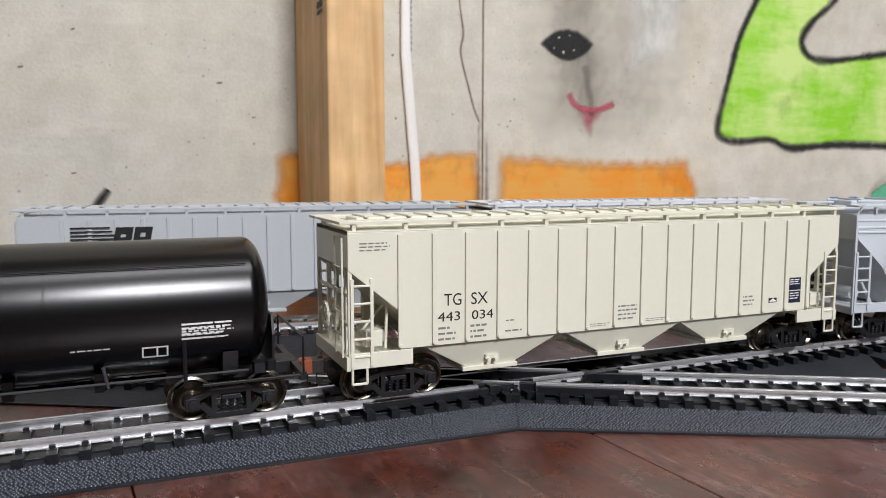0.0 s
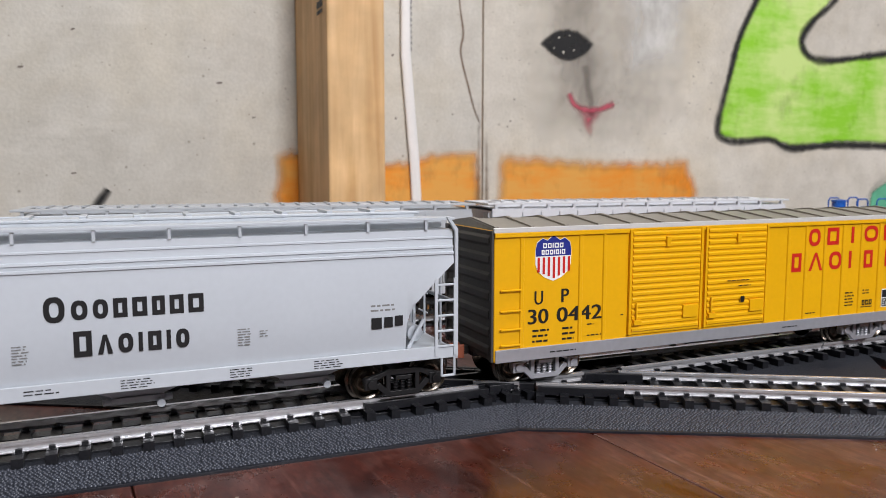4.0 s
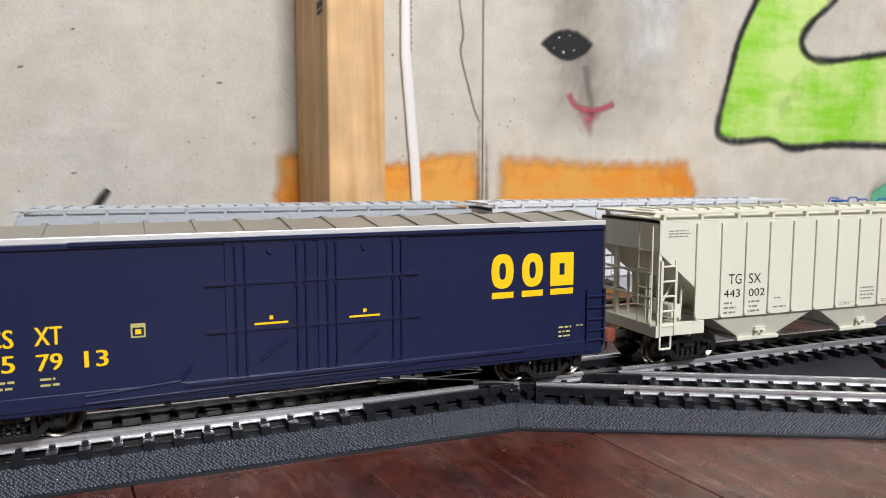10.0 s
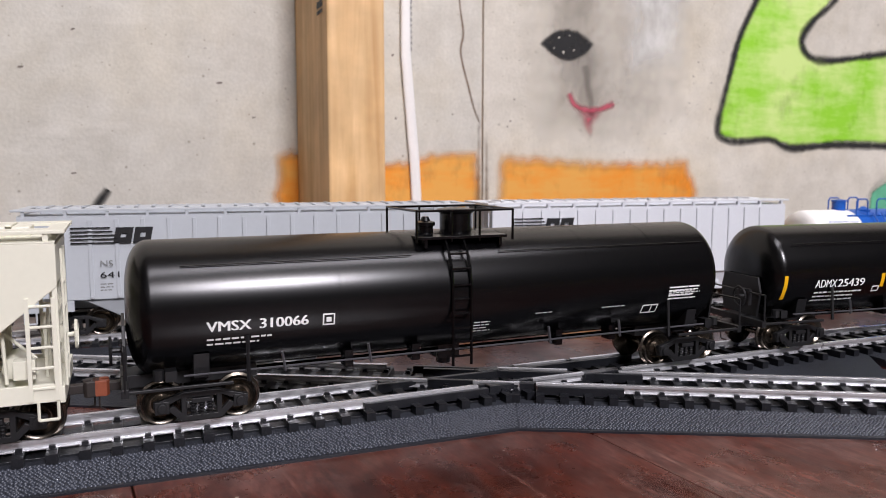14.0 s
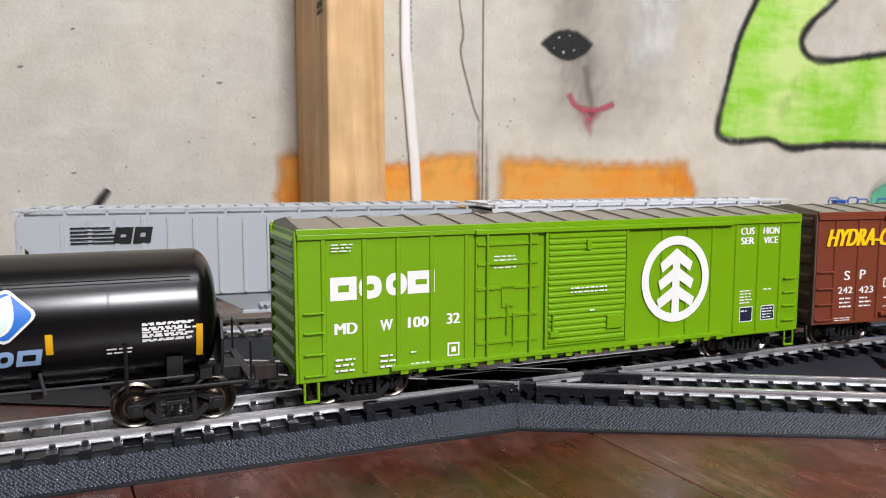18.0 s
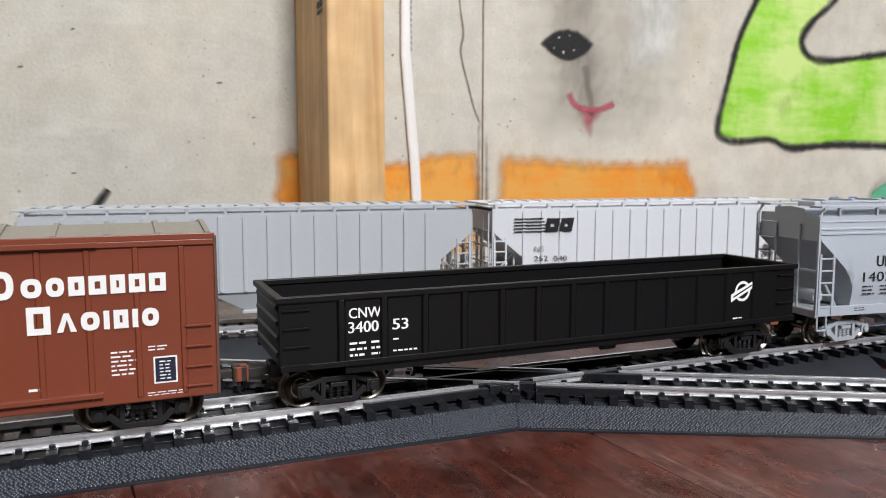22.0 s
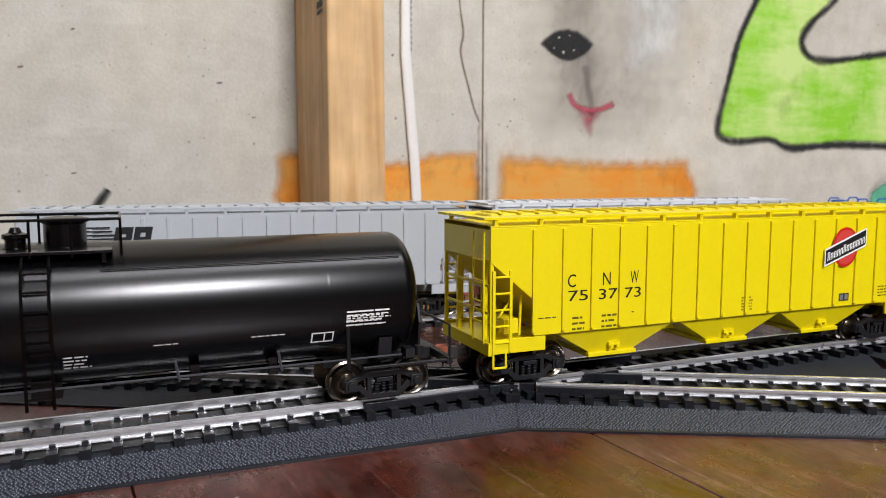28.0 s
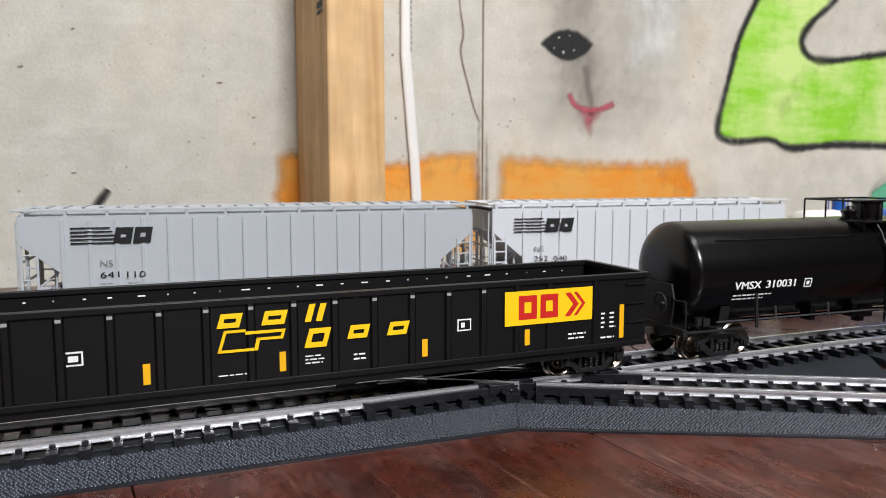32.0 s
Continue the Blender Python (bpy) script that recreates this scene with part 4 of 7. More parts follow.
def proportion(car, mid):
    """Bring all parts of a car from drawing sizes to model sizes; round tanks stay round."""
    lx, lz = (LX, LZ) if mid is not None else (FAR_LX, FAR_LZ)
    size = Vector((lx, lz if car.name.startswith("tank_car") else LY, lz))
    done = set()
    for ob in [o for o in scene.objects if o.parent and (o.parent == car or o.parent.parent == car)]:
        turn = ob.matrix_basis.to_3x3()
        if ob.parent != car:
            turn = ob.parent.matrix_basis.to_3x3() @ turn
        ob.location = [a * b for a, b in zip(ob.location, size)]
        if ob.data.name not in done:
            done.add(ob.data.name)
            ob.data.transform((turn.inverted() @ Matrix.Diagonal(size) @ turn).to_4x4())


def running_gear(car, x0, x1, mid, reach, kind="truck", rust=False):
    """Two trucks and two couplers; the car runs with its middle at mid (millimetres along the train)."""
    proportion(car, mid)
    k = LX if mid is not None else FAR_LX
    x0, x1, reach = k * x0, k * x1, k * reach
    if mid is not None:
        mid = LX * mid + 2.4
    cx = (x0 + x1) / 2
    for s in (-1, 1):
        bol, side = TRUCKS[kind]
        t = piece("truck", bol, car, shift(cx + s * reach, 0, 0))
        if mid is not None:
            TRUCK_LIST.append((t, mid + cx + s * reach, len(CARS), cx + s * reach))
        piece("sideframe", side, t)
        piece("sideframe", side, t, shift(0, 0, 0, 180))
        for w in (-1, 1):
            ws = piece("wheelset", WHEELSET, t, shift(w * 9.9, 0, WHEEL_R))
            if mid is not None:
                TRUCK_SETS.append((ws, w * 9.9, mid + cx + s * reach))
        end = x1 if s > 0 else x0
        piece("coupler", COUPLER_RUST if rust else COUPLER, car, shift(end, 0, 0, 0 if s > 0 else 180))
        piece("draft_box", DRAFT_BOX, car, shift(end, 0, 0, 0 if s > 0 else 180))
    if mid is not None:
        CARS.append((car, mid, cx, reach))


def ladder(car, material, xa, xb, y, z0, z1, n, r=0.35, name="ladder"):
    bm = bmesh.new()
    for x in (xa, xb):
        box(bm, x - r * 1.3, x + r * 1.3, y - r, y + r, z0, z1)
    for i in range(n):
        z = z0 + (z1 - z0) * (i + 0.6) / n
        rod(bm, (xa, y, z), (xb, y, z), r, 6)
    return part(name, bm, material, car)


def grabs(car, material, xa, xb, y, zs, r=0.3, name="grab_iron"):
    """Wire grab irons standing off a car side, one part each."""
    bm = bmesh.new()
    s = -1 if y < 0 else 1
    rod(bm, (xa, y + s * 0.9, 0), (xb, y + s * 0.9, 0), r, 6)
    for x in (xa, xb):
        rod(bm, (x, y, 0), (x, y + s * 0.9, 0), r, 6)
    me = mesh_of(name, bm, material)
    for z in zs:
        piece(name, me, car, shift(0, 0, z))


def brake_wheel(car, material, x, y, z, s):
    """A spoked hand wheel on its shaft at a car's end; s: the way that end looks."""
    bm = bmesh.new()
    n = 16
    pts = [(x + s * 2.4, y + 3.3 * math.cos(2 * math.pi * i / n), z + 3.3 * math.sin(2 * math.pi * i / n)) for i in range(n)]
    for p, q in zip(pts, pts[1:] + pts[:1]):
        rod(bm, p, q, 0.42, 6)
    for i in range(0, n, 4):
        rod(bm, (x + s * 2.1, y, z), pts[i], 0.26, 5)
    rod(bm, (x - s * 1.0, y, z), (x + s * 2.6, y, z), 0.6, 8)
    box(bm, min(x, x - s * 1.4), max(x, x - s * 1.4), y - 2.0, y + 2.0, z - 3.2, z + 2.4)
    part("brake_wheel", bm, material, car)


def stirrup(car, material, xa, xb, y, z0, z1):
    bm = bmesh.new()
    for x in (xa, xb):
        rod(bm, (x, y, z0), (x, y, z1), 0.38, 6)
    rod(bm, (xa, y, z0), (xb, y, z0), 0.38, 6)
    part("stirrup", bm, material, car)


def strips(car, name, xs, make, material, both=True):
    """Alike ribs at several places along both sides of a car, sharing one mesh."""
    bm = bmesh.new()
    make(bm)
    me = mesh_of(name, bm, material, False, 0.08)
    for x in xs:
        piece(name, me, car, shift(x, 0, 0))
        if both:
            piece(name, me, car, shift(x, 0, 0, 180))


INK = 0.06              # lettering stands this far off the paint


# ---- covered hopper with ribbed sides ----
def ribbed_hopper(label, mid, h, material, ribs, marks, reach, bays=(-47.5, 0, 44), ink="ink", rust=True, half=18.6, brake=1):
    car = thing("covered_hopper_car", label, "hopper car", "train" if mid is not None else "parked train")
    k = h - 14.8                                   # upright edge of the side sheet
    bm = bmesh.new()
    core = [(-h, 46.8), (h, 46.8), (h, 38), (k - 12, 15.4), (12 - k, 15.4), (-h, 38)]
    prism(bm, core, "y", -half + 0.7, half - 0.7)
    for s in (-1, 1):
        a, b = s * half, s * (half - 0.7)
        sheet = [(-h, 47.4), (h, 47.4), (h, 37.6), (k, 25.8), (k, 15.4), (-k, 15.4), (-k, 25.8), (-h, 37.6)]
        prism(bm, sheet, "y", min(a, b), max(a, b))
        box(bm, -h, h, min(a, a - s * 0.9) - 0.0, max(a, a - s * 0.9), 47.4, 47.9)
    part("body", bm, material, car, "", False, 0.15)
    bm = bmesh.new()
    prism(bm, [(-half, 47.9), (half, 47.9), (half - 2.5, 48.0), (0, 48.4), (2.5 - half, 48.0)], "x", -h, h)
    part("roof", bm, material, car)
    # gallery round the hatches
    for s in (-1, 1):
        bm = bmesh.new()
        box(bm, -h - 2.2, h + 2.2, s * 14.4 - 4.2, s * 14.4 + 4.2, 49.6, 50.4)
        part("running_board", bm, material, car, "", False, 0.1)
    for s in (-1, 1):
        bm = bmesh.new()
        box(bm, s * h - 2, s * h + 2, -10.1, 10.1, 49.6, 50.3)
        part("end_walk", bm, material, car)
    strips(car, "roof_bracket", [-h + 2 + i * (2 * h - 4) / 12 for i in range(13)], lambda b: box(b, -0.6, 0.6, -half + 0.4, -half + 2.2, 47.9, 49.6), material)
    bm = bmesh.new()
    box(bm, -h + 6, h - 6, -6, 6, 48.1, 50.6)
    part("hatch_trough", bm, material, car, "", False, 0.5)
    strips(car, "hatch_clamp", [-h + 9 + i * 6.6 for i in range(int((2 * h - 18) / 6.6) + 1)], lambda b: box(b, -0.7, 0.7, -6.8, 6.8, 50.6, 51.1), material, False)
    # side ribs
    strips(car, "side_rib", ribs, lambda b: (box(b, -0.75, 0.75, -half - 0.75, -half, 16.2, 46.6), box(b, -0.45, 0.45, -half - 1.0, -half - 0.7, 15.9, 16.9)), material)
    # hopper bays with their gates
    for x in bays:
        bm = bmesh.new()
        top, bot = 23.0, 8.0
        q = [(-top, 15.5, half - 1.0), (top, 15.5, half - 1.0), (bot, 7.4, 14.6), (-bot, 7.4, 14.6)]
        v = [bm.verts.new((a, s * c, b)) for s in (-1, 1) for a, b, c in q]
        for f in ((0, 1, 2, 3), (7, 6, 5, 4), (0, 4, 5, 1), (1, 5, 6, 2), (2, 6, 7, 3), (3, 7, 4, 0)):
            bm.faces.new([v[i] for i in f])
        bay = part("hopper_bay", bm, material, car, "", False, 0.2, shift(x, 0, 0))
        bm = bmesh.new()
        box(bm, -9.2, 9.2, -15.6, 15.6, 6.3, 7.6)
        part("gate", bm, material, bay, "", False, 0.2)
        bm = bmesh.new()
        box(bm, -2.2, 2.2, -16.6, -15.4, 9.6, 10.8)
        rod(bm, (-1.2, -17.2, 9.4), (-1.2, -15.4, 9.4), 0.6, 8)
        rod(bm, (1.2, -17.2, 9.4), (1.2, -15.4, 9.4), 0.6, 8)
        part("gate_gear", bm, material, bay)
    bm = bmesh.new()
    box(bm, -h + 4, h - 4, -3.2, 3.2, 10.0, 14.0)
    part("centre_sill", bm, material, car)
    for s in (-1, 1):
        bm = bmesh.new()
        for e in (-1, 1):
            box(bm, min(s * h, s * (k - 4)), max(s * h, s * (k - 4)), e * (half - 0.4) - 0.45, e * (half - 0.4) + 0.45, 11.0, 15.2)
        box(bm, min(s * h, s * (k - 2)), max(s * h, s * (k - 2)), -half + 1, half - 1, 13.2, 14.2)
        box(bm, s * h - 0.6, s * h + 0.6, -half, half, 10.6, 14.4)
        for e in (-1, 1):
            box(bm, s * (h - 0.6) - 0.6, s * (h - 0.6) + 0.6, e * (half - 0.7) - 0.5, e * (half - 0.7) + 0.5, 14, 46)
        box(bm, s * (h - 4) - 0.4, s * (h - 4) + 0.4, -6, -5.2, 14, 30)
        box(bm, s * (h - 4) - 0.4, s * (h - 4) + 0.4, 5.2, 6, 14, 30)
        loose("platform_beam", bm, material, car, 0.1)
        bm = bmesh.new()
        rod(bm, (s * (h - 11), -9, 17.5), (s * (h - 11), 3, 17.5), 2.6, 14)
        rod(bm, (s * (h - 6), -12, 16), (s * (h - 10), -9, 18), 0.5, 6)
        part("brake_cylinder", bm, material, car, "", True)
        ladder(car, material, s * (h - 1.0), s * (h - 6.6), -half - 0.2, 11.5, 35.2, 5)
        ladder(car, material, s * (h - 1.0), s * (h - 6.6), half + 0.2, 11.5, 35.2, 5)
        stirrup(car, material, s * (h - 1.0), s * (h - 5.2), -half, 6.9, 11.2)
        bm = bmesh.new()
        for z in (20, 26, 32, 38):
            rod(bm, (s * h + s * 1.0, -16, z), (s * h + s * 1.0, -8, z), 0.3, 6)
        for y in (-16, -8):
            rod(bm, (s * h + s * 1.0, y, 14), (s * h + s * 1.0, y, 46), 0.3, 6)
        part("end_ladder", bm, material, car)
    brake_wheel(car, material, brake * (h + 0.6), -5.0, 24.0, brake)
    for s in (-1, 1):
        # posts and braces that carry the end of the hopper
        bm = bmesh.new()
        for yy in (-11.0, 9.5):
            box(bm, s * (h - 1.6) - 0.6, s * (h - 1.6) + 0.6, yy - 0.8, yy + 0.8, 14.2, 40.0)
        for zz in (22.5, 30.5):
            box(bm, s * (h - 0.8) - 0.4, s * (h - 0.8) + 0.4, -half + 1.2, half - 1.2, zz - 0.4, zz + 0.4)
        loose("end_post", bm, material, car, 0.1)
        bm = bmesh.new()
        box(bm, s * (h - 8) - 2.4, s * (h - 8) + 2.4, -16.4, -12.6, 16.2, 20.6)
        rod(bm, (s * (h - 12), -14, 15), (s * (h - 12.5), -14, 27), 0.5, 6)
        rod(bm, (s * (h - 5.5), -12, 20), (s * (h - 13), -8, 26), 0.45, 6)
        part("brake_valve", bm, material, car, "", False, 0.15)
    y = -half - INK
    marks(car, y)
    running_gear(car, -h, h, mid, reach, "truck", rust)
    return car


TG_RIBS = [-77.3 + i * 10.32 for i in range(16)]


def cream_marks(number):
    def draw(car, y):
        letters("TG", -63.9, 26.3, 3.4, 5.4, y, M["ink"], car, weight=0.0)
        letters("SX", -55.4, 26.2, 3.4, 5.4, y, M["ink"], car, weight=0.0)
        letters("443", -65.9, 22.0, 2.6, 7.0, y, M["ink"], car, weight=0.004)
        letters(number, -55.2, 21.9, 2.6, 7.0, y, M["ink"], car, weight=0.004)
        quads(bars(-65.8, -60.2, 16.3, 21, 3, 2) + bars(-56, -50, 16.3, 21, 3, 3) + bars(-44, -41, 20.3, 21.3, 1, 4) + bars(-44.2, -37.5, 17.2, 18.4, 1, 5), y, M["grey_ink"], car)
        quads(bars(-89, -77.6 - 1.5, 42.3, 45, 3, 6) + bars(-4.2, 4, 17.6, 22.8, 4, 7) + bars(46, 53, 18.4, 22.4, 3, 8) + bars(-15, -6, 16.4, 17.6, 2, 9) + bars(7, 16, 16.5, 17.7, 2, 10), y, M["grey_ink"], car)
        quads([rect(69.0, 74.6, 22.6, 26.9), rect(69.0, 74.6, 18.2, 22.3)], y, M["navy_mark"], car)
        quads(bars(69.4, 74.2, 24.4, 26.6, 3, 11) + bars(69.4, 74.2, 19.4, 22.0, 3, 12), y - INK, M["white"], car)
        quads([rect(59.6, 63.4, 18.9, 20.5)], y, M["ink"], car)
        quads([rect(60.0, 63.0, 19.2, 19.7), rect(60.9, 62.2, 19.8, 20.2)], y - INK, M["white"], car)
    return draw


M["navy_mark"] = mat("navy_ink", linear(24, 28, 52), 0.5, vary=0.03)


def cnw_marks(car, y):
    for ch, x, wide in (("C", -66.6, 2.9), ("N", -53.8, 2.9), ("W", -43.4, 3.2)):
        letters(ch, x, 29.0, 3.9, wide, y, M["ink"], car, weight=0.0)
    letters("75", -66.4, 24.8, 3.2, 7.2, y, M["ink"], car, weight=0.004)
    letters("37", -55.2, 24.7, 3.2, 7.0, y, M["ink"], car, weight=0.004)
    letters("73", -45.4, 24.6, 3.2, 6.2, y, M["ink"], car, weight=0.004)
    quads(bars(-64.8, -59.5, 15.6, 20.6, 3, 2) + bars(-54, -48, 15.6, 20.6, 3, 3) + bars(-42.6, -41, 19.6, 20.6, 1, 4) + bars(-77, -69.5, 20, 21, 1, 5), y, M["olive_ink"], car)
    quads(bars(3, 8.8, 17.0, 22, 5, 6) + bars(69.6, 76, 17.6, 22, 4, 7), y, M["olive_ink"], car)
    quads([rect(49.4, 54.4, 17.3, 20)], y, M["ink"], car)
    quads([rect(49.8, 51.6, 17.7, 19.6), rect(52.2, 54.0, 17.7, 19.6)], y - INK, M["grey_ink"], car)
    y -= 0.78
    disc = [(50.6 + 6.4 * math.cos(a * math.pi / 14), 36.6 + 7.0 * math.sin(a * math.pi / 14)) for a in range(28)]
    quads([disc], y, M["red"], car, "emblem", "round red emblem with a slanted black band")
    ring = [(50.6 + 5.6 * math.cos(a * math.pi / 14), 36.6 + 6.1 * math.sin(a * math.pi / 14)) for a in range(28)]
    quads([ring], y - INK, M["pale_red"], car, "emblem")
    band = [(40.3, 30.0), (61.0, 36.6), (61.0, 43.2), (40.3, 36.2)]
    quads([[(a, b + 0.0) for a, b in band]], y - 2 * INK, M["white"], car, "emblem")
    quads([[(40.8, 30.8), (60.5, 37.1), (60.5, 42.4), (40.8, 35.7)]], y - 3 * INK, M["ink"], car, "emblem")
    slope = 6.6 / 20.7
    out = []
    for i in range(12):
        x = 41.6 + i * 1.56
        zz = 31.7 + (x - 40.8) * slope
        big = 3.1 if i in (0, 5) else 2.4
        out += [[(x, zz), (x + 0.42, zz + 0.1), (x + 0.42, zz + big), (x, zz + big - 0.1)], [(x + 0.8, zz + 0.3), (x + 1.2, zz + 0.4), (x + 1.2, zz + big), (x + 0.8, zz + big - 0.1)], [(x, zz + big - 0.5), (x + 1.2, zz + big - 0.2), (x + 1.2, zz + big + 0.2), (x, zz + big - 0.1)]]
    quads(out, y - 4 * INK, M["white"], car, "emblem")


M["pale_red"] = mat("light_red_ink", linear(206, 66, 58), 0.45, vary=0.03)
M["olive_ink"] = mat("olive_ink", linear(96, 86, 12), 0.5, vary=0.03)

ribbed_hopper("cream three-bay covered hopper car with black numbers", 54.5, 92.3, M["cream"], TG_RIBS, cream_marks("034"), 76.5, brake=-1)
ribbed_hopper("cream three-bay covered hopper car with black numbers", 1032.8, 92.3, M["cream"], TG_RIBS, cream_marks("002"), 76.5)
ribbed_hopper("bright yellow three-bay covered hopper car with a round emblem", 2646.2, 93.0, M["cnw_yellow"], [-78.4 + i * 10.42 for i in range(16)], cnw_marks, 77.0)


# ---- covered hopper with smooth bulging sides ----
def smooth_hopper(label, mid, h, material, marks, reach, truck_kind):
    car = thing("covered_hopper_car", label, "hopper car", "train")
    side = [(17.6, 14.6), (18.7, 20), (19.1, 27), (18.9, 34), (18.2, 40.6)]
    top = [(18.2, 40.6), (18.65, 40.75), (18.6, 41.3), (17.95, 41.45), (17.9, 42.3), (18.3, 42.45), (18.2, 43.0), (17.6, 43.15), (17.45, 44.9), (17.75, 45.05), (17.7, 45.5), (17.5, 45.6), (17.3, 47.4), (9.0, 47.5), (8.9, 49.6)]
    prof = side + top[1:] + [(0, 50.2)]
    ring = prof + [(-a, b) for a, b in prof[-2::-1]]
    bm = bmesh.new()
    stations = [(-h + 0.8, 37.8), (-h + 9, 31), (-h + 14.2, 24.5), (-h + 15.3, 21), (-h + 15.3, 14.6)]
    # the shell: full section, its lower corners cut away at both ends
    xs = [-h + 0.8, -h + 4, -h + 8, -h + 12, -h + 14.2, -h + 15.3, -h + 15.4, h - 15.4, h - 15.3, h - 14.2, h - 12, h - 8, h - 4, h - 0.8]
    def floor_at(x):
        u = h - abs(x)
        if u >= 15.35:
            return 14.6
        pts = [(0.8, 38.4), (4, 35.6), (8, 32.0), (12, 28.2), (14.2, 25.2), (15.3, 22.0), (15.35, 16.8)]
        for (a, za), (b, zb) in zip(pts, pts[1:]):
            if u <= b:
                return za + (zb - za) * (u - a) / (b - a)
        return 14.6
    rings = []
    for x in xs:
        f = floor_at(x)
        rings.append([bm.verts.new((x, a * (1.0 if b >= f else 0.995), max(b, f))) for a, b in ring])
    n = len(ring)
    for lo, hi in zip(rings, rings[1:]):
        for i in range(n - 1):
            bm.faces.new((lo[i], lo[i + 1], hi[i + 1], hi[i]))
        bm.faces.new((lo[n - 1], lo[0], hi[0], hi[n - 1]))
    bm.faces.new(rings[0])
    bm.faces.new(rings[-1][::-1])
    bmesh.ops.remove_doubles(bm, verts=bm.verts, dist=0.01)
    part("body", bm, material, car, "", True)
    # sloping end sheets inside the cut corners
    for s in (-1, 1):
        bm = bmesh.new()
        prism(bm, [(s * (h - 1.6), 40), (s * (h - 33), 13), (s * (h - 31), 13), (s * (h - 1.6), 41.6)], "y", -17.2, 17.2)
        part("slope_sheet", bm, material, car)
    # side sill
    for e in (-1, 1):
        bm = bmesh.new()
        box(bm, -h, h, e * 18.4 - 0.45, e * 18.4 + 0.45, 11.7, 15.2)
        part("side_sill", bm, material, car, "", False, 0.12)
    # roof edge walks on brackets
    for e in (-1, 1):
        bm = bmesh.new()
        box(bm, -h + 0.5, h - 0.5, e * 15.0 - 3.5, e * 15.0 + 3.5, 50.1, 50.8)
        part("running_board", bm, material, car, "", False, 0.1)
    nb = int(2 * h / 17.5)
    strips(car, "roof_bracket", [-h + 9 + i * (2 * h - 18) / nb for i in range(nb + 1)],
           lambda b: box(b, -0.4, 0.4, -17.9, -16.6, 47.4, 50.1), material)
    bm = bmesh.new()
    box(bm, -h + 8, h - 8, -5, 5, 49.6, 52.0)
    part("hatch_trough", bm, material, car, "", False, 0.5)
    strips(car, "hatch_clamp", [-h + 12 + i * 12.6 for i in range(int((2 * h - 24) / 12.6) + 1)], lambda b: box(b, -0.8, 0.8, -6.4, 6.4, 52, 52.7), material, False)
    for e in (-8.6, 8.6):
        bm = bmesh.new()
        rod(bm, (-h + 8, e, 51.8), (h - 8, e, 51.8), 0.45, 6)
        part("roof_pipe", bm, material, car)
    for s in (-1, 1):
        bm = bmesh.new()
        for e in (-1, 1):
            prism(bm, [(s * h - 0.5, 11.7), (s * h + 0.5, 11.7), (s * h + 0.5, 47.5), (s * (h - 2.2), 51), (s * (h - 3.2), 51), (s * h - 0.5, 47)], "y", e * 18.3 - 0.55, e * 18.3 + 0.55)
        box(bm, s * h - 0.5, s * h + 0.5, -18.5, 18.5, 11.2, 13.6)
        box(bm, min(s * h, s * (h - 15)), max(s * h, s * (h - 15)), -17.5, 17.5, 13.0, 13.8)
        box(bm, s * (h - 1) - 0.4, s * (h - 1) + 0.4, -17.5, 17.5, 27, 28)
        for yy in (-7, 7):
            rod(bm, (s * (h - 0.4), yy, 13), (s * (h - 0.4), yy, 44), 0.4, 6)
        for z in (20, 26, 32, 38, 44):
            rod(bm, (s * (h + 0.6), 7, z), (s * (h + 0.6), 15, z), 0.3, 6)
        loose("platform_beam", bm, material, car, 0.1)
        bm = bmesh.new()
        rod(bm, (s * (h - 9), -8, 17.2), (s * (h - 9), 4, 17.2), 2.4, 14)
        rod(bm, (s * (h - 13), -13, 14), (s * (h - 8), -13, 22), 0.6, 8)
        part("brake_cylinder", bm, material, car, "", True)
        for e in (-1, 1):
            ladder(car, material, s * (h - 0.6), s * (h - 6.4), e * 18.9, 12.5, 34, 5)
        stirrup(car, material, s * (h - 0.6), s * (h - 4.6), -18.5, 6.6, 11.8)
    for x in (-46.5, 0, 44):
        bm = bmesh.new()
        q = [(-20, 14.8, 16), (20, 14.8, 16), (6, 7.6, 8), (-6, 7.6, 8)]
        v = [bm.verts.new((a, sg * c, b)) for sg in (-1, 1) for a, b, c in q]
        for f in ((0, 1, 2, 3), (7, 6, 5, 4), (0, 4, 5, 1), (1, 5, 6, 2), (2, 6, 7, 3), (3, 7, 4, 0)):
            bm.faces.new([v[i] for i in f])
        bay = part("hopper_bay", bm, material, car, "", False, 0.2, shift(x, 0, 0))
        bm = bmesh.new()
        box(bm, -6.4, 6.4, -9, 9, 6.4, 7.6)
        rod(bm, (-8.5, -7, 6.4), (8.5, -7, 6.4), 0.9, 8)
        rod(bm, (5.5, -11, 5.8), (5.5, -7, 6.2), 1.1, 8)
        part("gate", bm, material, bay, "", False, 0.15)
    bm = bmesh.new()
    box(bm, -h + 4, h - 4, -3.2, 3.2, 9.6, 13.0)
    part("centre_sill", bm, material, car)
    marks(car)
    running_gear(car, -h, h, mid, reach, truck_kind, True)
    return car


def bulge(z):
    """How far the bulging side stands out at height z."""
    pts = [(14.6, 17.6), (20, 18.7), (27, 19.1), (34, 18.9), (40.6, 18.2), (46, 17.0)]
    for (a, ya), (b, yb) in zip(pts, pts[1:]):
        if z <= b:
            return ya + (yb - ya) * (z - a) / (b - a)
    return 17.0


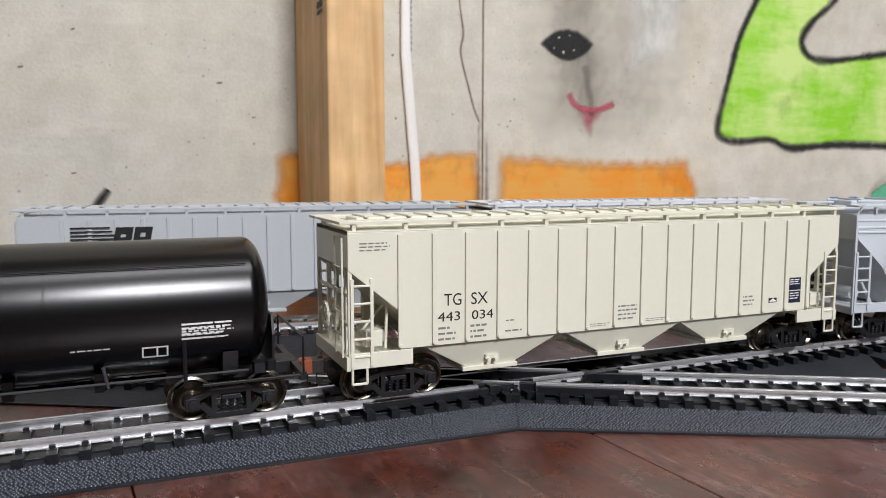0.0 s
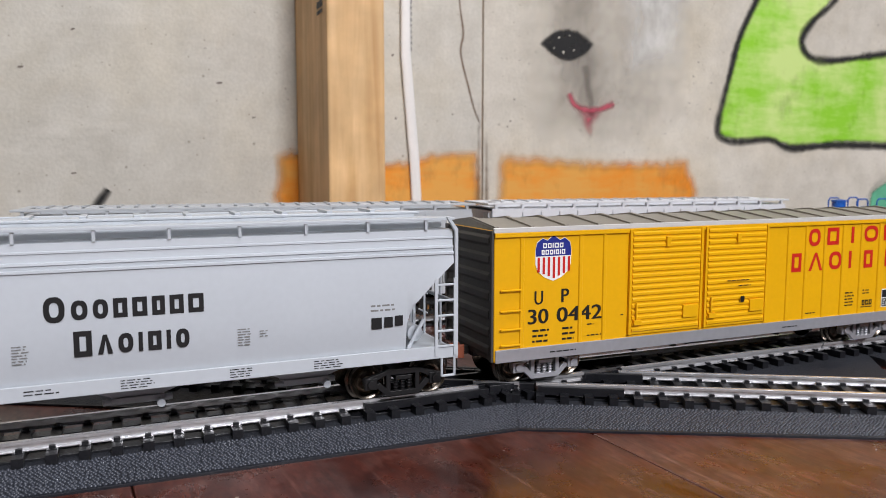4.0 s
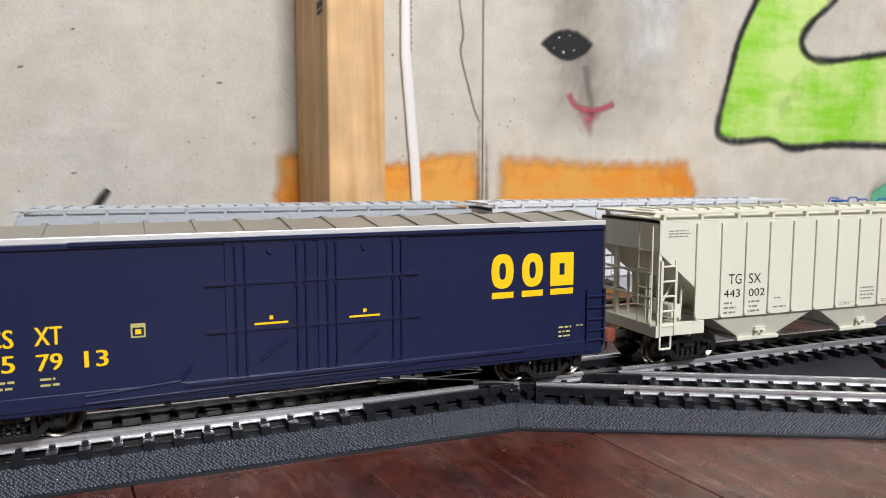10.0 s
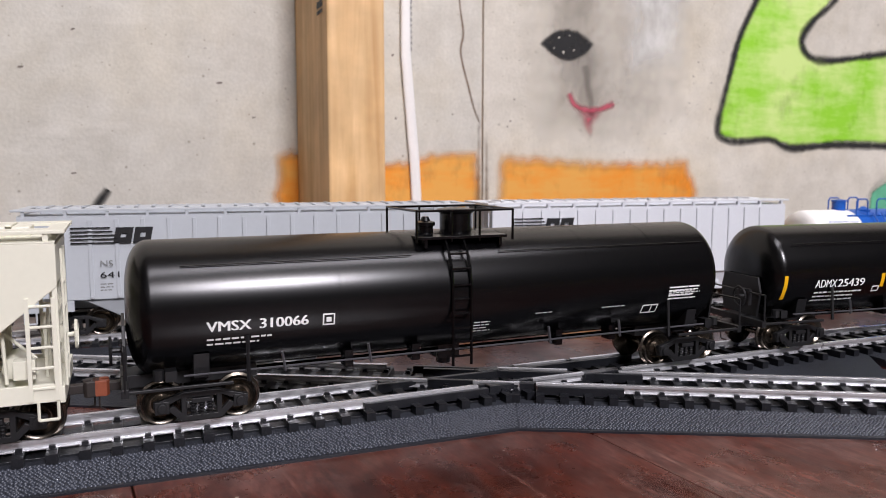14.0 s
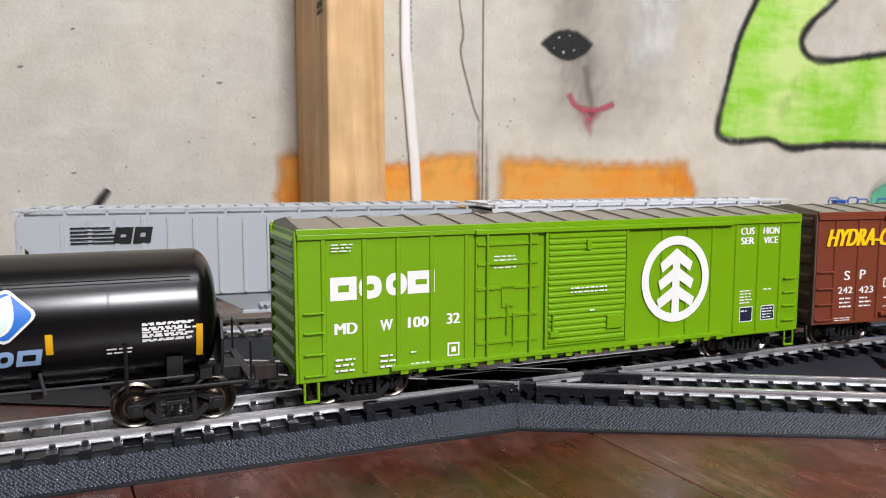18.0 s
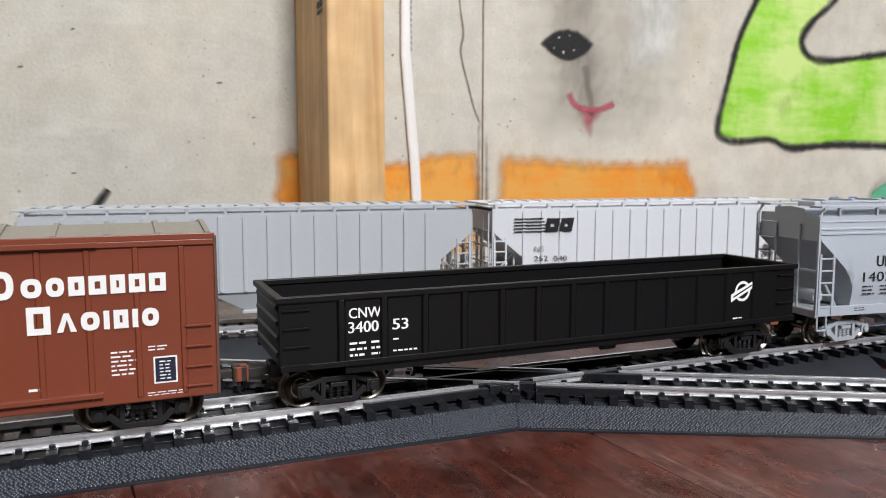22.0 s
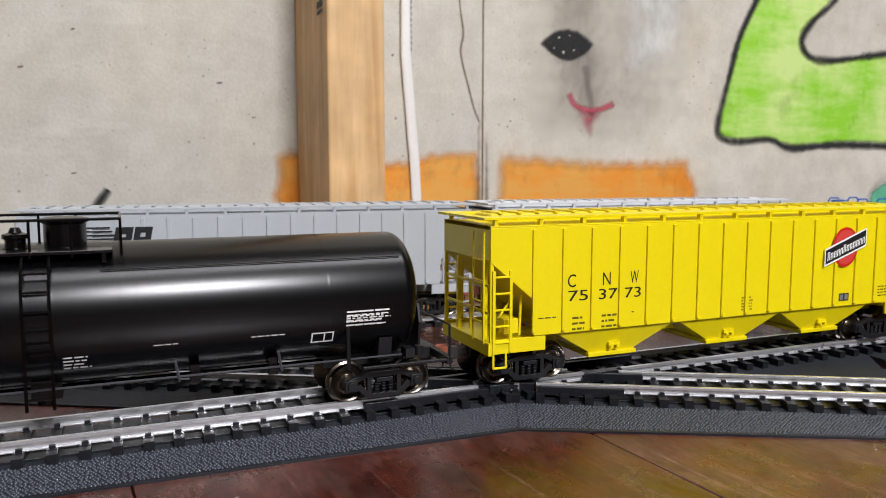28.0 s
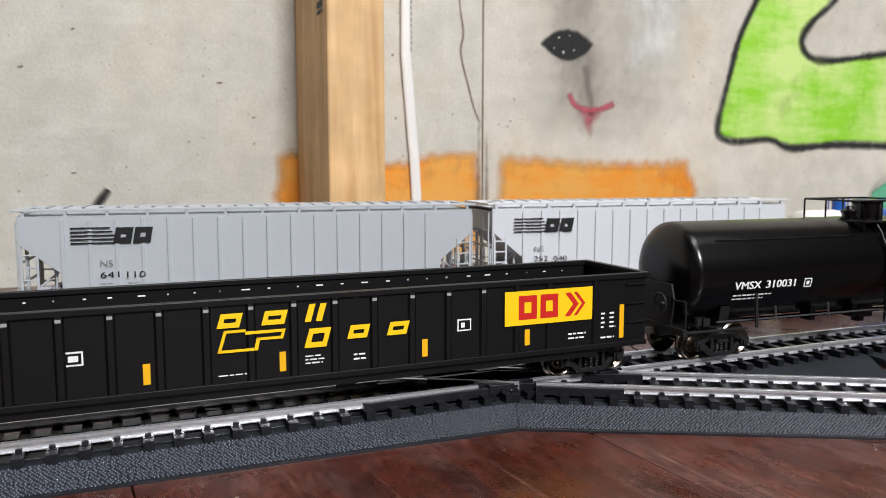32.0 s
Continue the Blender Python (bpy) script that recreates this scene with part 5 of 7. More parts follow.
def sp_grey_marks(car):
    def q(rects, z, m="ink", name="lettering"):
        quads(rects, -max(bulge(z), bulge(z + 4)) - 2 * INK, M[m], car, name)
    q(blocks((4.6,), -20.0, 29.3, 6.0, 0, 1.3, forms="o") + blocks((3.6, 3.4, 3.2, 3.4, 3.0, 3.3, 3.7), -14.1, 29.6, 4.6, 1.1, 1.15, forms="oobbbbb"), 29.6)
    q(blocks((4.0,), -13.9, 21.0, 6.0, 0, 1.3, forms="b") + blocks((3.4, 3.4, 1.0, 3.1, 1.0, 3.2), -8.7, 21.2, 4.6, 1.2, 1.15, forms="aoibio"), 21.2)
    letters("SP", -66.9, 26.2, 3.0, 5.6, -19.1 - INK, M["ink"], car, weight=0.0)
    letters("496655", -70.8, 21.8, 2.6, 12.4, -19.1 - INK, M["ink"], car, weight=0.004)
    q(bars(-71, -66, 16.9, 20.9, 3, 2) + bars(-63.5, -57.5, 16.9, 20.9, 3, 3) + bars(-53.5, -49, 17.2, 18.6, 1, 4), 17.5, "grey_ink")
    q([rect(-52.6, -49.8, 21.9, 25.4)], 23, "grey_ink")
    quads([rect(-52.2, -50.2, 22.3, 25.0)], -19.15 - 3 * INK, M["grey"], car)
    q(bars(-27, -23.3, 20.2, 24.8, 7, 5) + bars(24.2, 28, 20.2, 24.8, 7, 6) + bars(29.8, 32, 22, 24, 3, 7) + bars(60, 68, 26, 28.5, 2, 9), 21, "grey_ink")
    q([rect(60.2, 63.2, 21.6, 24.6), rect(63.9, 66.4, 21.8, 24.6), rect(67.0, 69.4, 22, 24.8)], 22)
    quads(bars(-49, -41, 12.2, 14.7, 4, 5) + bars(-25, -17.5, 12.8, 14.4, 2, 6) + bars(-4, 4, 12.2, 14.7, 4, 7) + bars(22, 28, 12.2, 14.7, 4, 8) + bars(44, 52, 12.2, 14.7, 4, 9), -18.85 - INK, M["ink"], car)


def up_grey_marks(car):
    def q(rects, z, m="ink", name="lettering"):
        quads(rects, -max(bulge(z), bulge(z + 6)) - 2 * INK, M[m], car, name)
    q(blocks((6.4, 6.4, 1.5, 8.0, 6.4), -45.0, 25.3, 7.6, 1.75, 1.5, forms="obiob"), 25.3)
    q(blocks((4.6, 6.6, 6.6, 1.5, 4.4, 1.5, 6.6), 5.0, 24.8, 7.6, 1.75, 1.5, forms="baoibio"), 24.8)
    letters("UP", -67.2, 29.0, 3.9, 6.2, -19.15 - INK, M["ink"], car)
    letters("14025", -73.0, 23.6, 3.5, 16.6, -19.15 - INK, M["ink"], car, weight=0.004)
    q(bars(-73, -67, 18.6, 22.6, 3, 2) + bars(-65, -58, 18.6, 22.6, 3, 3) + bars(-56, -47, 17.8, 19.0, 1, 4), 19)
    q(bars(24, 36, 18.4, 21.6, 3, 6), 19)
    quads(bars(-49.6, -36, 12.6, 14.4, 1, 5) + bars(-17, -1, 12.6, 14.4, 2, 6) + bars(36, 46, 12.4, 14.6, 2, 7) + bars(50, 66, 12.6, 14.6, 2, 8) + bars(-76, -71, 13, 14.6, 2, 9), -18.85 - INK, M["ink"], car)


smooth_hopper("pale grey smooth-sided covered hopper car with black lettering", 247.4, 86.0, M["grey"], sp_grey_marks, 71.2, "truck")
smooth_hopper("blue-grey smooth-sided covered hopper car with large black lettering", 2237.9, 92.6, M["up_grey"], up_grey_marks, 76.6, "truck_grey")


# ---- boxcars ----
# dark end sheets; the brown is weathered and also takes in the end's shade
M["end_grey"] = mat("dark_grey_end", linear(64, 61, 58), 0.6, vary=0.2, scale=60)
M["end_brown"] = mat("weathered_shaded_brown_end", linear(92, 66, 56), 0.6, vary=0.25, scale=60)


def box_roof(car, x0, x1, half, z, material, edge, pitch):
    bm = bmesh.new()
    prism(bm, [(-half + 0.3, z), (half - 0.3, z), (half - 0.3, z + 0.5), (0, z + 2.4), (0.3 - half, z + 0.5)], "x", x0 + 0.4, x1 - 0.4)
    roof = part("roof", bm, material, car)
    n = int((x1 - x0) / pitch)
    bm = bmesh.new()
    prism(bm, [(-half + 0.8, z + 0.55), (0, z + 2.45), (half - 0.8, z + 0.55), (half - 0.8, z + 1.05), (0, z + 3.0), (0.8 - half, z + 1.05)], "x", -0.6, 0.6)
    me = mesh_of("roof_rib", bm, material)
    bm = bmesh.new()
    prism(bm, [(-half + 2.5, z + 0.7), (-1.5, z + 2.2), (-1.5, z + 2.75), (-half + 2.5, z + 1.2)], "x", -1.5, 1.5)
    for i in range(n + 1):
        piece("roof_rib", me, roof, shift(x0 + 1.2 + i * (x1 - x0 - 2.4) / n, 0, 0))
    for e in (-1, 1):
        bm = bmesh.new()
        box(bm, x0 - 0.3, x1 + 0.3, e * half - 0.5, e * half + 0.5, z - 0.7, z + 0.75)
        part("roof_edge", bm, edge, car, "", False, 0.15)


def corrugated_ends(car, x0, x1, half, z0, z1, material, n):
    bm = bmesh.new()
    deep = 0.9 * (z1 - z0) / (2.4 * n)
    prism(bm, [(0, -deep), (0.95, -0.4 * deep), (0.95, 0.4 * deep), (0, deep)], "y", -half + 2.2, half - 2.2)
    me = mesh_of("end_rib", bm, material, False, 0.15)
    for x, s in ((x0, -1), (x1, 1)):
        for e in (-1, 1):
            bm = bmesh.new()
            box(bm, min(x, x + s * 0.8), max(x, x + s * 0.8), e * (half - 1.0) - 0.9, e * (half - 1.0) + 0.9, z0, z1)
            part("corner_post", bm, material, car, "", False, 0.2)
    for i in range(n):
        z = z0 + 3 + (z1 - z0 - 6) * i / (n - 1)
        piece("end_rib", me, car, shift(x1, 0, z))
        piece("end_rib", me, car, shift(x0, 0, z, 180))


def louvred_door(car, xa, xb, z0, z1, half, material, n, hardware=True, ribs=2):
    """A sliding door with pressed ribs lying across, on the near side and its twin on the far side."""
    for e in (-1, 1):
        y = e * half
        bm = bmesh.new()
        box(bm, xa, xb, min(y, y + e * 0.7), max(y, y + e * 0.7), z0, z1)
        for x in (xa + 0.4, xb - 0.4):
            box(bm, x - 0.45, x + 0.45, min(y, y + e * 1.15), max(y, y + e * 1.15), z0, z1)
        door = part("door", bm, material, car, "", False, 0.1)
        bm = bmesh.new()
        prism(bm, [(0, -0.75), (e * 0.45, -0.35), (e * 0.45, 0.35), (0, 0.75)], "x", xa + 1.2, xb - 1.2)
        me = mesh_of("door_rib", bm, material)
        for i in range(n):
            piece("door_rib", me, door, shift(0, y + e * 0.7, z0 + 1.4 + (z1 - z0 - 2.8) * i / (n - 1)))
        if hardware:
            bm = bmesh.new()
            box(bm, xb - 8, xb - 2, min(y + e * 0.7, y + e * 1.7), max(y + e * 0.7, y + e * 1.7), z0 + 4.0, z0 + 8.0)
            part("door_latch", bm, material, door, "", False, 0.1)
            bm = bmesh.new()
            box(bm, xa + 1.5, xa + 4.5, min(y + e * 0.7, y + e * 1.9), max(y + e * 0.7, y + e * 1.9), z0 + 3.0, z0 + 4.6)
            part("door_latch", bm, material, door, "", False, 0.1)
            bm = bmesh.new()
            box(bm, (xa + xb) / 2 - 0.8, (xa + xb) / 2 + 0.8, min(y + e * 0.7, y + e * 1.8), max(y + e * 0.7, y + e * 1.8), z1 - 5.5, z1 - 2.5)
            part("door_stop", bm, material, door, "", False, 0.1)
            bm = bmesh.new()
            rod(bm, (xa + 2.5, y + e * 1.6, z0 + 3), (xa + 2.5, y + e * 1.6, z0 + 10), 0.3, 6)
            part("lock_rod", bm, material, door)


def boxcar(label, mid, x0, x1, z0, z1, material, reach, marks, ribs=(), roof="roof", edge=None, sill=None, end_n=9, truck_kind="truck", rust=False, half=18.6, end=None):
    car = thing("boxcar", label, "boxcar", "train")
    edge = edge or material
    bm = bmesh.new()
    box(bm, x0, x1, -half, half, z0, z1)
    part("body", bm, material, car, "", False, 0.35)
    box_roof(car, x0, x1, half, z1, M[roof], edge, 11.5)
    if end:
        for s in (-1, 1):
            bm = bmesh.new()
            e = x1 if s > 0 else x0
            box(bm, min(e, e + s * 0.3), max(e, e + s * 0.3), -half + 0.6, half - 0.6, z0 + 0.3, z1 - 0.2)
            part("end_panel", bm, M[end], car, "dark end sheet")
    corrugated_ends(car, x0, x1, half, z0, z1, M[end] if end else material, end_n)
    if ribs:
        strips(car, "side_post", ribs, lambda b: prism(b, [(-0.8, -half), (0.8, -half), (0.5, -half - 0.45), (-0.5, -half - 0.45)], "z", z0 + 1.5, z1 - 2.2), material)
    for e in (-1, 1):
        bm = bmesh.new()
        box(bm, x0, x1, min(e * half, e * (half + 0.7)), max(e * half, e * (half + 0.7)), z1 - 2.0, z1 - 0.7)
        part("top_chord", bm, material, car, "", False, 0.12)
    bm = bmesh.new()
    box(bm, x0 + 5, x1 - 5, -3.4, 3.4, 7.5, z0 + 0.6)
    for x in (x0 + 52, x1 - 52, x0 + 68, x1 - 68):
        box(bm, x - 0.8, x + 0.8, -17, 17, z0 - 1.4, z0 + 0.2)
    rod(bm, ((x0 + x1) / 2 - 12, -9, z0 - 1.4), ((x0 + x1) / 2 + 2, -9, z0 - 1.4), 1.8, 10)
    part("underframe", bm, M["truck"], car)
    marks(car, -half - INK, half)
    running_gear(car, x0, x1, mid, reach, truck_kind, rust)
    return car


def yellow_marks(car, y, half):
    red, ink = M["red"], M["ink"]
    for e in (-1, 1):
        bm = bmesh.new()
        box(bm, -90.6, 90.6, min(e * half, e * (half + 0.5)), max(e * half, e * (half + 0.5)), 8.4, 12.2)
        part("side_sill", bm, M["silver"], car, "silver-grey side sill", False, 0.15)
    louvred_door(car, -43.4, -14.2, 13.0, 45.6, half, M["yellow"], 17)
    louvred_door(car, -13.0, 14.4, 13.0, 45.6, half, M["yellow"], 17)
    yy = y - 0.05
    quads(blocks((5.6,), 34.2, 37.4, 6.0, 0, 1.3, forms="o") + blocks((5.8,), 43.2, 37.5, 6.0, 0, 1.3) + [rect(55.3, 56.7, 37.8, 43.6)] + blocks((7.2,), 62.0, 37.9, 5.8, 0, 1.3, forms="o") + blocks((6.6,), 72.3, 38.1, 5.6, 0, 1.3), yy, red, car, "lettering", "red block lettering")
    quads(blocks((4.6,), 26.4, 28.8, 6.4, 0, 1.3) + blocks((6.8,), 34.6, 28.8, 6.3, 0, 1.3, forms="a") + blocks((6.2,), 44.6, 28.8, 6.3, 0, 1.3, forms="o") + [rect(54.6, 55.9, 28.8, 35.0)] + blocks((4.6,), 62.4, 28.6, 6.3, 0, 1.3) + [rect(73.6, 74.9, 28.6, 34.8)] + blocks((5.4,), 82.6, 28.4, 6.3, 0, 1.3, forms="o"), yy, red, car, "lettering", "red block lettering")
    c = -71.0

    def small(polys):
        return [[(c + 0.84 * (px - c), 38.4 + 0.84 * (pz - 38.4)) for px, pz in poly] for poly in polys]
    shield = [(c - 7.4, 36), (c - 7.5, 41), (c - 6.9, 43.6), (c - 4.6, 45.2), (c - 2.6, 44.4), (c, 46.2), (c + 2.6, 44.4), (c + 4.6, 45.2), (c + 6.9, 43.6), (c + 7.5, 41), (c + 7.4, 36), (c + 6.4, 33.4), (c + 3.4, 31.2), (c, 30.0), (c - 3.4, 31.2), (c - 6.4, 33.4)]
    quads(small([shield]), yy, M["white"], car, "emblem", "red, white and blue shield emblem")
    quads(small([[(c - 7.3, 38.8), (c + 7.3, 38.8), (c + 7.4, 41), (c + 6.8, 43.4), (c + 4.6, 45), (c + 2.6, 44.2), (c, 46), (c - 2.6, 44.2), (c - 4.6, 45), (c - 6.8, 43.4), (c - 7.4, 41)]]), yy - INK, M["royal"], car, "emblem")
    quads(small([rect(c - 6.6 + i * 2.1, c - 5.6 + i * 2.1, 31.0 + abs(i - 3) * 0.75, 38.4) for i in range(7)]), yy - INK, red, car, "emblem")
    quads(small(blocks((1.5, 1.5, 0.4, 1.7, 1.5), c - 4.4, 41.6, 1.7, 0.45, 0.4) + blocks((1.2, 1.4, 1.4, 0.4, 1.2, 0.4, 1.4), c - 5.0, 39.3, 1.7, 0.4, 0.4)), yy - 2 * INK, M["white"], car, "emblem")
    letters("U", -77.4, 24.6, 4.0, 3.0, yy, ink, car)
    letters("P", -68.0, 24.8, 4.0, 2.8, yy, ink, car)
    letters("30", -79.6, 18.9, 4.4, 7.2, yy, ink, car)
    letters("0442", -69.6, 18.9, 4.4, 16.6, yy, ink, car)
    quads(bars(-78, -72, 13.0, 17.8, 3, 1) + bars(-67.5, -62.5, 13.0, 17.8, 3, 2) + bars(-58.5, -56, 17, 18, 1, 3) + bars(-58.5, -52, 13.6, 14.6, 1, 4) + bars(-46, -44.8, 19, 20, 1, 5), yy, ink, car)
    quads(bars(53.5, 58.5, 15.0, 20.6, 5, 6) + bars(62.6, 66.5, 18.9, 21, 2, 7) + bars(33.4, 39, 13.6, 14.6, 1, 8), yy, ink, car)
    quads(blocks((1.4, 1.8, 1.4), 62.6, 15.0, 1.9, 0.3, 0.5) + [rect(62.0, 68.0, 14.2, 14.5)], yy, ink, car)
    quads([rect(72.9, 78.0, 13.6, 20.3)], yy, M["white"], car)
    quads([rect(73.2, 77.7, 17.2, 20.0), rect(73.2, 77.7, 13.9, 16.8)], yy - INK, ink, car)
    quads(bars(73.6, 77.3, 14.2, 16.6, 3, 9), yy - 2 * INK, M["white"], car)
    quads(bars(-4, 7, 27.4, 28.2, 1, 10) + bars(1, 7, 25.6, 26.4, 1, 11) + [rect(2.2, 3.8, 20.4, 22.4)], yy - 1.6, ink, car)
    quads(bars(23, 31, 9.7, 10.7, 1, 12) + bars(-72, -62, 9.8, 10.8, 1, 13), -half - 0.5 - INK, ink, car)
    grabs(car, M["yellow"], 82.6, 88.8, -half, (13.4, 18.0, 22.2, 26.4))
    grabs(car, M["yellow"], -88.8, -82.4, -half, (13.4, 18.0, 23.4, 29.4))


M["royal"] = mat("royal_blue_ink", linear(30, 44, 130), 0.45, vary=0.03)
M["roof_edge"] = mat("silver_roof_edge", linear(222, 222, 220), 0.35, 0.3, vary=0.03)
YEL_RIBS = [-81.8, -61.2, -52.4, 24.6, 33.1, 42.2, 51.4, 60.8, 70.4, 80.1]
boxcar("armour-yellow boxcar with double doors and red lettering", 436.6, -91, 91, 8.6, 46.6, M["yellow"], 70.6, yellow_marks, YEL_RIBS, "roof", M["roof_edge"], truck_kind="silver", end_n=7, end="end_grey")


def blue_marks(car, y, half):
    gold, b = M["gold"], M["blue"]
    # plug doors with their rods and hinges
    for xa, xb in ((-24.6, -1.6), (-0.6, 25.2)):
        bm = bmesh.new()
        box(bm, xa, xb, -half - 0.45, -half, 11.4, 46.6)
        door = part("plug_door", bm, b, car, "", False, 0.15)
        for x in (xa + 2.6, xa + 5.0, xb - 4.6, xb - 2.2):
            bm = bmesh.new()
            rod(bm, (x, -half - 0.8, 11.2), (x, -half - 0.8, 46.9), 0.3, 8)
            for z in (13, 24.5, 35, 45.5):
                box(bm, x - 0.6, x + 0.6, -half - 1.0, -half - 0.4, z - 0.4, z + 0.4)
            part("lock_rod", bm, b, door)
        bm = bmesh.new()
        m = (xa + xb) / 2
        rod(bm, (m - 3.0, -half - 1.0, 16.2), (m + 4.0, -half - 1.0, 21), 0.36, 6)
        box(bm, m - 1.6, m + 1.6, -half - 1.1, -half - 0.4, 24.0, 24.9)
        rod(bm, (m, -half - 1.2, 44), (m, -half - 0.4, 44), 0.9, 10)
        part("handle", bm, b, door)
        quads([rect(m - 4.4, m + 4.4, 25.2, 25.75), rect(m - 0.5, m + 0.5, 26.4, 27.4)], -half - 0.45 - INK, gold, door, "marking")
    for z in (36.0, 24.3):
        bm = bmesh.new()
        box(bm, -29.5, 28.5, -half - 0.9, -half, z - 0.35, z + 0.35)
        part("door_track", bm, b, car)
    for z, xa, xb in ((47.1, -60, 60), (12.0, -35, 62)):
        bm = bmesh.new()
        box(bm, xa, xb, -half - 1.4, -half, z - 0.5, z + 0.5)
        part("door_track", bm, b, car, "", False, 0.1)
    bm = bmesh.new()
    box(bm, -89, 87, -half - 0.5, -half, 9.2, 12.6)
    rod(bm, (-58, -half - 0.7, 11.5), (-36, -half - 0.7, 13.0), 0.35, 6)
    rod(bm, (-58, -half - 0.7, 9.8), (28, -half - 0.7, 11.2), 0.35, 6)
    rod(bm, (-36, -half - 0.7, 13.0), (-33, -half - 0.7, 16.5), 0.35, 6)
    part("side_sill", bm, b, car, "", False, 0.15)
    quads(blocks((7.4,), 51.2, 30.0, 10.0, 0, 2.6, forms="o") + blocks((7.2,), 61.4, 30.0, 9.8, 0, 2.5, forms="o") + blocks((8.2,), 71.2, 29.8, 9.8, 0, 3.2) + [rect(51.4, 58.6, 27.2, 29.0), rect(61.4, 68.6, 27.2, 29.0), rect(71.2, 79.4, 27.2, 29.0)], y, gold, car, "lettering", "bold yellow block lettering")
    letters("CS", -78.4, 24.2, 4.2, 6.0, y, gold, car)
    letters("XT", -68.2, 24.3, 4.2, 6.0, y, gold, car)
    letters("15", -77.6, 18.6, 3.9, 5.2, y, gold, car)
    letters("79", -68.0, 18.4, 3.9, 5.6, y, gold, car)
    letters("13", -57.8, 18.3, 3.9, 5.4, y, gold, car)
    quads(bars(-76.8, -72.6, 14.4, 17.2, 2, 1) + bars(-67.4, -63.2, 14.4, 17.2, 2, 2) + bars(74.4, 79.2, 14.0, 18.0, 3, 3) + bars(80.8, 83.4, 17.0, 18.0, 1, 4), y, M["pale_gold"], car)
    quads([rect(-47.2, -43.8, 24.4, 27.8)], y, M["pale_gold"], car)
    quads([rect(-46.8, -44.2, 24.8, 26.8)], y - INK, b, car)
    quads([rect(-46.2, -44.8, 25.2, 26.4)], y - 2 * INK, gold, car)
    for xa, xb in ((-90.2, -84.2), (84.4, 90.6)):
        grabs(car, b, xa, xb, -half, (12.6, 15.6, 19.0, 22.6, 26.0))
        bm = bmesh.new()
        for x in (xa, xb):
            box(bm, x - 0.35, x + 0.35, -half - 0.9, -half, 11.0, 28)
        part("ladder_rail", bm, b, car)


M["pale_gold"] = mat("dull_yellow_ink", linear(190, 180, 110), 0.45, vary=0.03)
boxcar("navy-blue boxcar with paired plug doors and yellow lettering", 827.2, -91.2, 90.4, 8.0, 48.0, M["blue"], 73.8, blue_marks, (), "roof", M["roof_edge"], end_n=13, end="end_grey")


